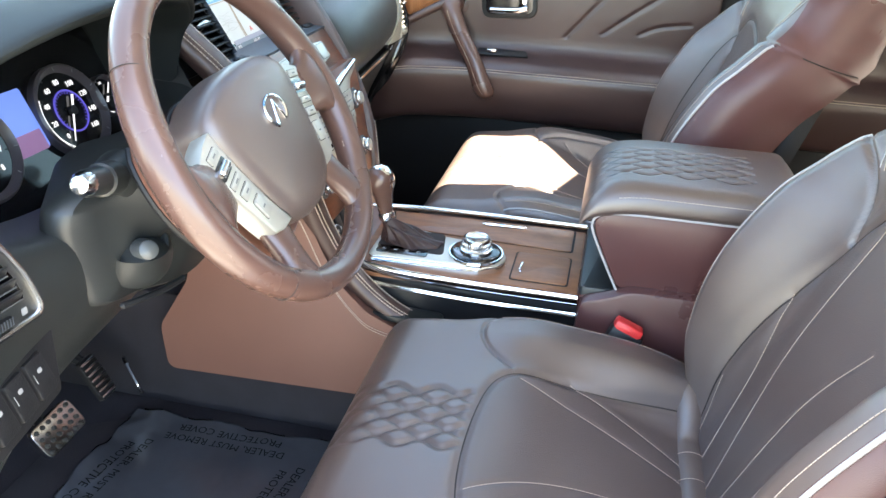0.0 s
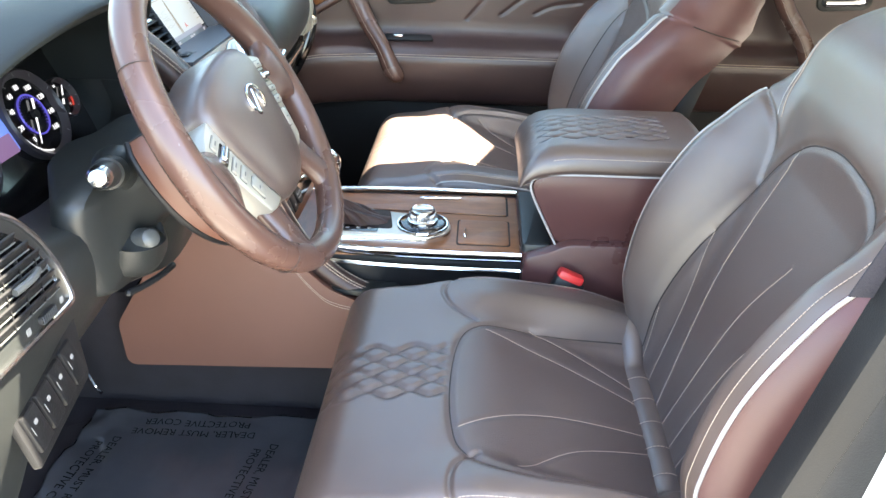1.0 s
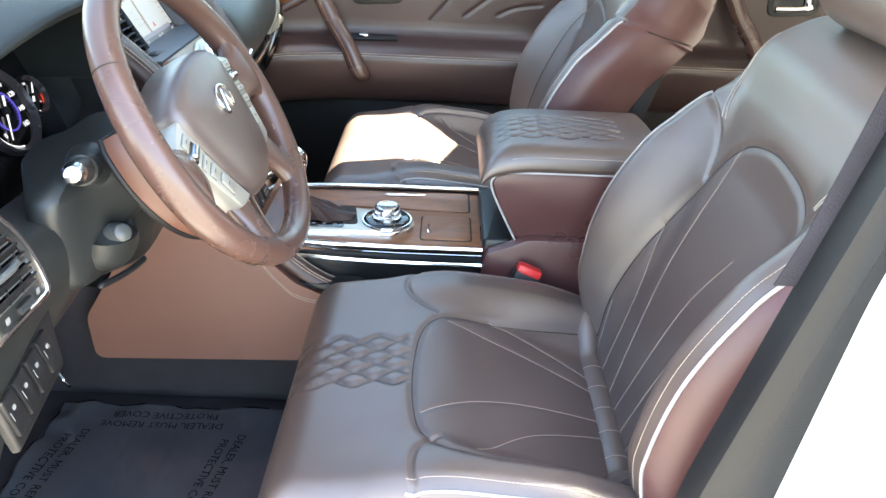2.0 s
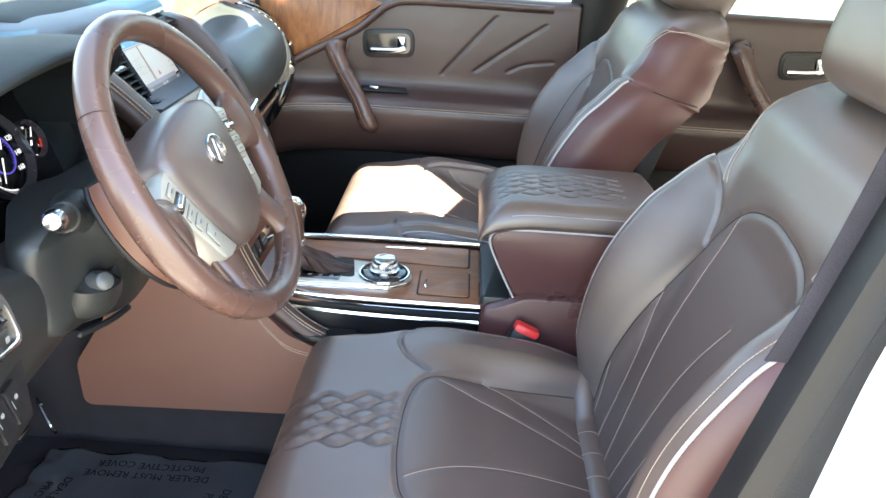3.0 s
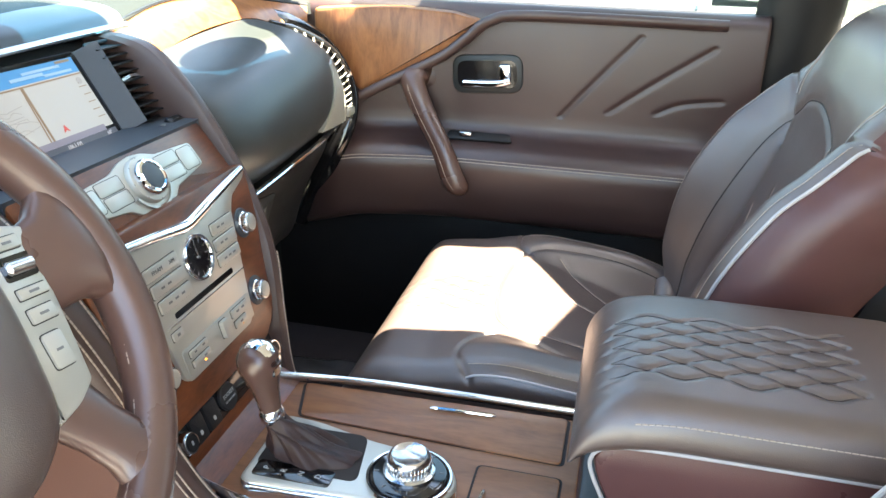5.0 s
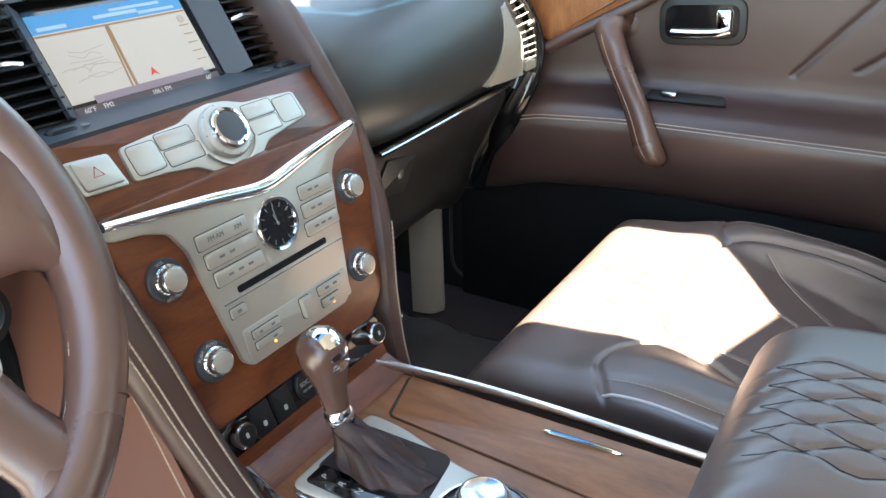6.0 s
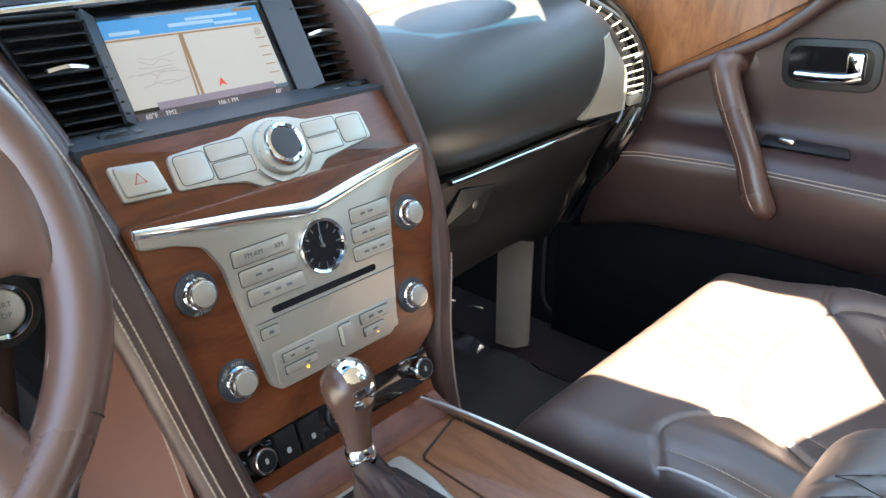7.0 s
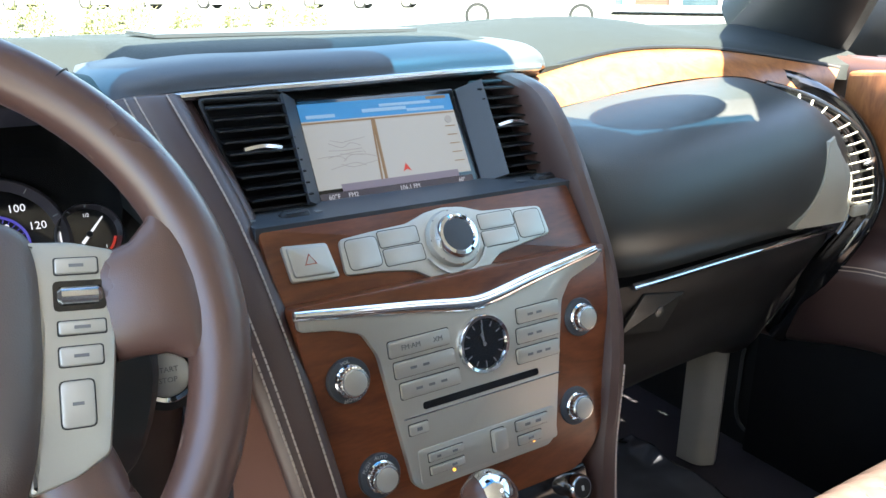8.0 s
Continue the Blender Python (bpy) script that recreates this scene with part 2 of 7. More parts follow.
def plane_frame(origin, x, y):
    """A frame on a face: x and y along it, z out of it."""
    x = Vector(x).normalized()
    z = x.cross(Vector(y)).normalized()
    y = z.cross(x)
    m = Matrix((x, y, z)).transposed().to_4x4()
    m.translation = origin
    return m


def rounded(pts, r=0.004, n=4):
    """A polygon's corners rounded off; r is one radius or one for each corner."""
    out = []
    k = len(pts)
    for i in range(k):
        rr = r[i] if isinstance(r, (list, tuple)) else r
        a, b, c = Vector(pts[i - 1]), Vector(pts[i]), Vector(pts[(i + 1) % k])
        da, dc = (a - b), (c - b)
        lim = min(da.length, dc.length) * 0.49
        rr = min(rr, lim)
        if rr < 1e-5:
            out.append(b)
            continue
        p, q = b + da.normalized() * rr, b + dc.normalized() * rr
        for s in range(n + 1):
            t = s / n
            out.append((1 - t) ** 2 * p + 2 * t * (1 - t) * b + t * t * q)
    return out


def rect(w, h, r=0.004, n=4, cx=0.0, cy=0.0):
    return rounded([(cx - w / 2, cy - h / 2), (cx + w / 2, cy - h / 2), (cx + w / 2, cy + h / 2), (cx - w / 2, cy + h / 2)], r, n)


def slab(outline, thick, m=None, bevel=0.0, base=0.0, seg=2):
    """A plate with the outline (counter-clockwise, seen from above), from base to base + thick, its upper rim bevelled."""
    pts = [Vector((p[0], p[1])) for p in outline]
    k = len(pts)
    rows = [(0.0, base)]
    if bevel:
        for s in range(seg + 1):
            a = math.pi / 2 * s / seg
            rows.append((bevel * (1 - math.cos(a)), base + thick - bevel + bevel * math.sin(a)))
    else:
        rows.append((0.0, base + thick))
    v, f = [], []
    nr = []
    for i in range(k):
        e1, e2 = (pts[i] - pts[i - 1]), (pts[(i + 1) % k] - pts[i])
        e1 = e1.normalized() if e1.length > 1e-9 else Vector((1, 0))
        e2 = e2.normalized() if e2.length > 1e-9 else e1
        t = e1 + e2
        t = t.normalized() if t.length > 1e-6 else e1
        nr.append(Vector((-t.y, t.x)))
    for inset, z in rows:
        for i in range(k):
            q = pts[i] + nr[i] * inset
            v.append(Vector((q.x, q.y, z)))
    for a in range(len(rows) - 1):
        for i in range(k):
            j = (i + 1) % k
            f.append((a * k + i, a * k + j, (a + 1) * k + j, (a + 1) * k + i))
    f.append(tuple((len(rows) - 1) * k + i for i in range(k)))
    f.append(tuple(reversed(range(k))))
    return moved((v, f), m) if m else (v, f)


def turned(profile, m=None, n=32):
    """A turned body from (radius, height) pairs, closed at both ends."""
    v, f = [], []
    for r, z in profile:
        for s in range(n):
            a = 2 * math.pi * s / n
            v.append(Vector((r * math.cos(a), r * math.sin(a), z)))
    k = len(profile)
    for i in range(k - 1):
        for s in range(n):
            t = (s + 1) % n
            f.append((i * n + s, i * n + t, (i + 1) * n + t, (i + 1) * n + s))
    f.append(tuple(reversed(range(n))))
    f.append(tuple((k - 1) * n + s for s in range(n)))
    return moved((v, f), m) if m else (v, f)


def block(size, at, bevel=0.004, turn=None, seg=2):
    """A rounded box."""
    bm = bmesh.new()
    bmesh.ops.create_cube(bm, size=1.0)
    bmesh.ops.scale(bm, vec=size, verts=bm.verts)
    if bevel:
        bmesh.ops.bevel(bm, geom=bm.edges[:], offset=min(bevel, min(size) * 0.45), segments=seg, profile=0.5, affect="EDGES")
    m = Matrix.Translation(at) @ (turn.to_4x4() if turn else Matrix.Identity(4))
    bmesh.ops.transform(bm, matrix=m, verts=bm.verts)
    return bm


def text_mesh(words, size, m, depth=0.0002, align="CENTER"):
    c = bpy.data.curves.new("words", "FONT")
    c.body, c.size, c.extrude, c.align_x, c.align_y = words, size, depth, align, "CENTER"
    c.resolution_u = 2
    ob = bpy.data.objects.new("words", c)
    me = bpy.data.meshes.new_from_object(ob)
    bpy.data.objects.remove(ob)
    me.transform(m)
    return me


def dist(U, V, line):
    """Distance of points to a polyline."""
    d = np.full(U.shape, 9.0)
    q = np.asarray(line, float)
    for a, b in zip(q[:-1], q[1:]):
        e = b - a
        t = np.clip(((U - a[0]) * e[0] + (V - a[1]) * e[1]) / (e @ e + 1e-12), 0, 1)
        d = np.minimum(d, np.hypot(U - a[0] - t * e[0], V - a[1] - t * e[1]))
    return d


class Pad:
    """A stuffed leather pad: a face over (u, v) with height n, rounded over its two sides and, where asked, its ends.
    place(u, v, n) gives the point in the world; seams are grooves (line, width, depth)."""

    def __init__(self, place, half, face, v0, v1, radius, depth, front=None, back=None, seams=(), nu=130, nv=150, taper=0.012, floor_n=lambda v: -9.0):
        self.place, self.half, self.face, self.seams = place, half, face, seams
        self.radius, self.depth, self.v0, self.v1 = radius, depth, v0, v1
        cols = [("f", t) for t in np.linspace(-1, 1, nu)]
        arc = [("a", a) for a in np.linspace(10, 90, 9)]
        side = [("s", s) for s in np.linspace(0.1, 1, 8)]
        cols = [(k, -1, x) for k, x in reversed(arc + side)] + [(k, 0, x) for k, x in cols] + [(k, 1, x) for k, x in arc + side]
        rows = []
        if front:
            rows += [(v0, front, 90.0, s) for s in np.linspace(1, 0.1, 8)] + [(v0, front, a, 0.0) for a in np.linspace(90, 8, 9)]
        rows += [(v, 0.0, 0.0, 0.0) for v in np.linspace(v0 + (front or 0), v1 - (back or 0), nv)]
        if back:
            rows += [(v1, -back, a, 0.0) for a in np.linspace(8, 90, 9)] + [(v1, -back, 90.0, s) for s in np.linspace(0.1, 1, 6)]
        P = np.zeros((len(rows), len(cols), 3))
        for i, (v, wrap, ang, sd) in enumerate(rows):
            r = abs(wrap)
            a = radians(ang)
            ve = v + np.sign(wrap) * r * (1 - math.sin(a)) if wrap else v
            drop = r * (1 - math.cos(a)) + sd * depth
            hw = float(half(v + wrap if wrap else v))
            u, extra = [], []
            for kind, sgn, x in cols:
                if kind == "f":
                    u.append(x * (hw - radius))
                    extra.append(0)
                elif kind == "a":
                    u.append(sgn * (hw - radius + radius * math.sin(radians(x))))
                    extra.append(radius * (1 - math.cos(radians(x))))
                else:
                    u.append(sgn * (hw - taper * x * x))
                    extra.append(radius + x * depth)
            u, extra = np.array(u), np.array(extra)
            vv = np.full_like(u, ve)
            n = self.height(np.clip(u, -(hw - radius), hw - radius), vv, u) - np.minimum(np.sqrt(extra ** 2 + drop ** 2 + 1e-12), radius + depth)
            n = np.maximum(n, float(floor_n(ve)))
            for j in range(len(cols)):
                P[i, j] = place(u[j], vv[j], n[j])
        self.data = grid(P)

    def height(self, u, v, ug=None):
        n = self.face(u, v)
        g = u if ug is None else ug
        for line, width, deep in self.seams:
            n = n - deep * np.exp(-(dist(g, v, line) / width) ** 2)
        return n

    def at(self, u, v, lift=0.0):
        """A point on the face, also past the rim onto the rounded side."""
        hw = float(self.half(v))
        flat = hw - self.radius
        drop = 0.0
        if abs(u) > flat:
            s = min(1.0, (abs(u) - flat) / self.radius)
            drop = self.radius * (1 - math.sqrt(max(0.0, 1 - s * s)))
        c = float(np.clip(u, -flat, flat))
        n = float(self.height(np.array([c]), np.array([v]), np.array([u]))[0])
        return Vector(self.place(u, v, n - drop + lift))

    def line(self, pts, n=8, lift=0.0004):
        return [self.at(p[0], p[1], lift) for p in spline([(a, b, 0) for a, b in pts], n)]


def stitches(path, r=0.0006, gap=0.5, pitch=0.006):
    """A row of single stitches along a path, as one mesh."""
    p = [Vector(q) for q in path]
    out = []
    seglen = [0.0]
    for a, b in zip(p[:-1], p[1:]):
        seglen.append(seglen[-1] + (b - a).length)
    total = seglen[-1]

    def pt(s):
        i = min(max(int(np.searchsorted(seglen, s)) - 1, 0), len(p) - 2)
        w = (s - seglen[i]) / max(1e-9, seglen[i + 1] - seglen[i])
        return p[i].lerp(p[i + 1], w)
    s = 0.0
    while s + pitch * gap < total:
        out.append(tube([pt(s), pt(s + pitch * (1 - gap) * 0.5 + pitch * 0.2), pt(s + pitch * (1 - gap) + pitch * 0.2)], r, 4))
        s += pitch
    return joined(*out)

# ---- body shell ----
def ccw2(p):
    p = [Vector((q[0], q[1])) for q in p]
    return p if sum(a.x * b.y - b.x * a.y for a, b in zip(p, p[1:] + p[:1])) > 0 else p[::-1]


setting("floor", slab([(-0.93, -1.9), (0.93, -1.9), (0.93, 0.95), (-0.93, 0.95)], 0.06, Matrix.Translation((0, 0, -0.065))), CARPET, "black carpeted car floor", "floor")
setting("firewall", block((1.7, 0.06, 0.76), (0, 0.86, 0.33), 0.02), CARPET, "dark carpeted firewall", "wall")
# unseen roof; its front and side edges are notched to shape the dash's sunlight
roof_out = [(-0.72, -2.6), (0.91, -2.6), (0.91, -0.305), (0.695, -0.300), (0.702, -0.275), (0.722, -0.235), (0.66, -0.165), (0.56, -0.145), (0.51, -0.225), (0.32, -0.215), (0.20, -0.120), (0.12, -0.088), (-0.30, -0.085), (-0.55, -0.10), (-0.68, -0.15), (-0.72, -0.24)]
# opening added to throw the sun patch onto the passenger cushion
sun_cut = [(0.370, -0.826), (0.567, -0.885), (0.690, -0.746), (0.712, -0.57), (0.374, -0.57)]
bm = bmesh.new()
lay = []
for z in (1.265, 1.30):
    lay.append(([bm.verts.new((x, y, z)) for x, y in roof_out], [bm.verts.new((x, y, z)) for x, y in sun_cut]))
for ring in (0, 1):
    a, b = lay[0][ring], lay[1][ring]
    for k in range(len(a)):
        bm.faces.new((a[k], a[(k + 1) % len(a)], b[(k + 1) % len(b)], b[k]))
for outer, inner in lay:
    edges = [bm.edges.get((r[k], r[(k + 1) % len(r)])) for r in (outer, inner) for k in range(len(r))]
    bmesh.ops.triangle_fill(bm, use_beauty=True, use_dissolve=False, edges=edges)
setting("roof", bm, HEADLINER, "unseen pale headliner roof, cut to shape the sunlight", "roof")
setting("rear_wall", block((1.75, 0.06, 1.4), (0, -2.6, 0.62), 0.02), CHARCOAL, "dark rear closure", "wall")


def pillar(name, pts, r, flat, label):
    return setting(name, tube(spline(pts, 6), r, 12, flat=flat, up=(1, 0, 0)), BLACK, label, "pillar")


p1 = spline([(0.57, -0.15, 1.275), (0.665, 0.03, 1.14), (0.765, 0.17, 1.0), (0.850, 0.285, 0.87), (0.880, 0.39, 0.75)], 6)
setting("pillar_1", tube(p1, [0.055 + 0.075 * (i / (len(p1) - 1)) ** 1.3 for i in range(len(p1))], 14, flat=0.45, up=(1, 0, 0)), BLACK, "dark windshield pillar that widens to its base", "pillar")
pillar("pillar_2", [(-0.74, -0.06, 1.27), (-0.79, 0.15, 1.07), (-0.84, 0.42, 0.82), (-0.86, 0.52, 0.74)], 0.055, 0.55, "dark windshield pillar")
pillar("pillar_3", [(0.80, -0.80, 1.27), (0.85, -0.75, 1.0), (0.885, -0.725, 0.74), (0.89, -0.74, 0.3), (0.89, -0.75, -0.02)], 0.075, 0.4, "dark center pillar with seat belt")
pillar("pillar_4", [(0.74, -1.95, 1.27), (0.82, -1.95, 0.85), (0.86, -1.95, 0.4)], 0.1, 0.4, "dark rear pillar")
# unseen rail; its front run is led inward to keep sun off the walnut band
setting("roof_rail", tube(spline([(0.84, -2.6, 1.26), (0.85, -1.5, 1.26), (0.845, -0.42, 1.262), (0.778, -0.13, 1.205), (0.748, 0.03, 1.10), (0.778, 0.15, 0.99)], 6), [0.02] * 12 + [0.02 + 0.0011 * k for k in range(19)], 10), CHARCOAL, "unseen dark roof rail, bent inward to shade the dash end", "rail")
for s in (-1, 1):
    setting("kick_panel", slab(ccw2([(0.24, -0.02), (0.86, -0.02), (0.86, 0.74), (0.30, 0.74)]), 0.04, plane_frame((s * 0.875, 0, 0), (0, 1, 0), (0, 0, 1)) @ Matrix.Translation((0, 0, -0.02))), CHARCOAL, "dark footwell side panel", "wall")
column5 = [(0.575, -0.05), (0.575, 0.25), (0.605, 0.44), (0.664, 0.68), (0.72, 0.90), (0.82, 1.27), (0.86, 1.27), (0.762, 0.90), (0.714, 0.68), (0.69, 0.44), (0.68, 0.25), (0.68, -0.05)]
setting("pillar_5", slab(ccw2(rounded(column5, 0.02)), 0.035, plane_frame((-0.79, 0, 0), (0, -1, 0), (0, 0, 1)) @ Matrix.Translation((0, 0, -0.02)), 0.010), BLACK, "dark center pillar trim", "pillar")
setting("belt_strap", sheet(np.array([[(-0.772, -y - w, z) for y, z in ((0.74, 1.15), (0.70, 0.90), (0.655, 0.70), (0.64, 0.655))] for w in (0.0, 0.045)]), (0.002, 0, 0)), CARPET, "black seat belt webbing along the pillar", "seat belt")
bodyside = [(0.66, -0.30), (0.66, 0.30), (0.675, 0.44), (0.702, 0.66), (0.745, 0.88), (0.84, 1.29), (2.62, 1.29), (2.62, -0.30)]
setting("body_side", slab(ccw2(rounded(bodyside, 0.02)), 0.06, plane_frame((-0.835, 0, 0), (0, -1, 0), (0, 0, 1)) @ Matrix.Translation((0, 0, -0.03)), 0.012), WHITE_PAINT, "white painted body side at the door opening", "wall")
setting("door_sill", slab(ccw2([(-0.66, -0.12), (0.45, -0.12), (0.45, 0.0), (-0.66, 0.0)]), 0.10, plane_frame((-0.90, 0, 0), (0, 1, 0), (0, 0, 1)), 0.01), WHITE_PAINT, "white painted door sill", "trim")


def pane(name, rows, label):
    g = setting(name, sheet(np.array(rows), (0.0, 0.0, 0.004)), GLASS, label, "window")
    return g


pane("window_1", [[(-0.66 + 1.32 * t, -0.150 - 0.02 * (2 * t - 1) ** 2, 1.272) for t in np.linspace(0, 1, 9)], [(-0.82 + 1.64 * t, 0.72 - 0.25 * (2 * t - 1) ** 2, 0.745) for t in np.linspace(0, 1, 9)]], "clear curved windshield")
pane("window_2", [[(0.80, y, 1.262) for y in (-0.70, -0.46, -0.20)], [(0.90, y, 0.74) for y in (-0.70, -0.30, 0.17)]], "greenish side window of the passenger door").data.materials[0] = SIDE_GLASS
pane("window_3", [[(0.80, y, 1.262) for y in (-1.85, -1.3, -0.86)], [(0.90, y, 0.75) for y in (-1.85, -1.3, -0.80)]], "darker tinted side window of the rear door").data.materials[0] = REAR_GLASS
setting("window_band", sheet(np.array([[(x, y + s * d, 1.262 - s * d * 0.62) for x, y, d in ((-0.52, -0.095, 0.05), (-0.28, -0.085, 0.08), (-0.2, -0.085, 0.20), (-0.1, -0.085, 0.22), (0.1, -0.09, 0.22), (0.17, -0.11, 0.20), (0.22, -0.135, 0.08), (0.32, -0.215, 0.045), (0.50, -0.225, 0.045))] for s in (0.0, 1.0)]), (0, 0, 0.002)), BLUE_BAND, "blue shade band along the windshield top", "window")


def soft_box(w, h, d, m, n=40, p=0.5):
    """A cushion-like shell with rounded rim."""
    rows = []
    for s, z in ((0.80, -d), (0.95, -d * 0.75), (1.0, 0.0), (0.95, d * 0.75), (0.80, d)):
        rows.append([tuple(m @ Vector((s * w * np.sign(math.cos(a)) * abs(math.cos(a)) ** p, s * h * np.sign(math.sin(a)) * abs(math.sin(a)) ** p, z))) for a in np.linspace(0, 2 * math.pi, n + 1)[:-1]])
    g = grid(np.array(rows), close_v=True)
    g[1].append(tuple(reversed(range(n))))
    g[1].append(tuple(4 * n + k for k in range(n)))
    return g


# unseen blocker, sized and placed for the oval shadow on the passenger pad
visor = thing("shadow_oval", (0.376, -0.10, 1.2), "unseen oval pad added to cast an oval shadow on the dash", "sun visor")
part("shadow_pad", soft_box(0.100, 0.042, 0.008, plane_frame((0.376, -0.106, 1.165), (1, 0, 0), (0, 1, -0.1)), p=0.9), HEADLINER, visor)
part("shadow_arm", tube([(0.37, -0.11, 1.17), (0.36, -0.16, 1.22), (0.36, -0.195, 1.266)], 0.006, 8), BLACK, visor)
# unseen mirror and added housing, set off centre to shade the screen hood
mirror = thing("rear_view_mirror", (-0.09, 0.02, 1.15), "unseen black rear view mirror and housing, set to shade the screen hood", "mirror")
part("mirror_housing", soft_box(0.13, 0.04, 0.016, plane_frame((-0.08, 0.015, 1.11), (1, 0, 0), (0, 0.35, 1))), BLACK, mirror)
part("mirror_glass", soft_box(0.122, 0.034, 0.002, plane_frame((-0.08, -0.003, 1.103), (1, 0, 0), (0, 0.35, 1))), CHROME, mirror)
part("shade_housing", soft_box(0.118, 0.095, 0.02, plane_frame((-0.098, 0.10, 1.130), (1, 0, 0), (0, 0.83, -0.55)), p=0.7), BLACK, mirror)

# ---- front seats ----
def inside(u, v, poly):
    hit = False
    for (ax, ay), (bx, by) in zip(poly, poly[1:] + poly[:1]):
        if (ay > v) != (by > v) and u < (bx - ax) * (v - ay) / (by - ay) + ax:
            hit = not hit
    return hit


def split_pad(data, inv, poly):
    """Parts the faces of a pad that lie within poly (in u, v) from the rest."""
    v, f = data
    a, b = [], []
    for q in f:
        c = sum((Vector(v[i]) for i in q), Vector()) / len(q)
        u, w, n = inv(c)
        (b if n > -0.03 and inside(u, w, poly) else a).append(q)
    out = []
    for faces in (a, b):
        used = sorted({i for q in faces for i in q})
        at = {i: k for k, i in enumerate(used)}
        out.append(([v[i] for i in used], [tuple(at[i] for i in q) for q in faces]))
    return out


def side_faces(data, inv, pad):
    """Parts the flat flanks of a backrest from its front."""
    v, f = data
    a, b, c = [], [], []
    for q in f:
        u, w, n = inv(sum((Vector(v[i]) for i in q), Vector()) / len(q))
        hw = float(pad.half(w))
        flank = abs(u) > hw - 0.062 and n < float(pad.height(np.array([hw - pad.radius]), np.array([w]))[0]) - 0.010 and w < 0.590
        (a if not flank else b if u > 0 else c).append(q)
    out = []
    for faces in (a, b, c):
        used = sorted({i for q in faces for i in q})
        at = {i: k for k, i in enumerate(used)}
        out.append(([v[i] for i in used], [tuple(at[i] for i in q) for q in faces]))
    return out[0], out[1:]


def waves(u0, count, pitch, amp, length, v0, v1, tilt=0.0):
    """Wavy quilting lines that close to a net of pointed cells."""
    out = []
    for i in range(count):
        s = 1 if i % 2 else -1
        out.append([(u0 + i * pitch + s * amp * math.cos(2 * math.pi * (v - v0) / length) + tilt * (v - v0), v) for v in np.linspace(v0, v1, 21)])
    return out


INSERT_LOW = [(-0.165, 0.475), (-0.145, 0.36), (-0.125, 0.25), (-0.105, 0.205), (-0.06, 0.185), (0.03, 0.178), (0.11, 0.183), (0.155, 0.197), (0.185, 0.235), (0.197, 0.32), (0.195, 0.475)]
INSERT_BACK = [(-0.15, 0.0), (-0.16, 0.12), (-0.15, 0.26), (-0.12, 0.385), (-0.07, 0.44), (0.0, 0.462), (0.06, 0.462), (0.12, 0.445), (0.155, 0.39), (0.165, 0.26), (0.165, 0.12), (0.155, 0.0)]
FAN_LOW = [[(-0.105, 0.225), (-0.078, 0.33), (-0.041, 0.455)], [(-0.137, 0.29), (-0.110, 0.37), (-0.072, 0.455)],
           [(0.115, 0.192), (0.053, 0.297), (0.019, 0.455)], [(0.172, 0.262), (0.102, 0.339), (0.052, 0.455)]]
FAN_BACK = [[(-0.140, 0.03), (-0.150, 0.08), (-0.157, 0.13)], [(-0.096, 0.03), (-0.128, 0.16), (-0.148, 0.28)],
            [(-0.037, 0.03), (-0.088, 0.21), (-0.092, 0.32), (-0.078, 0.435)], [(0.000, 0.03), (0.008, 0.22), (0.049, 0.331)],
            [(0.046, 0.03), (0.058, 0.185), (0.101, 0.284)], [(0.084, 0.03), (0.088, 0.08), (0.100, 0.135)]]


def smooth2(line, n=6):
    return [(p.x, p.y) for p in spline([(a, b, 0) for a, b in line], n)]


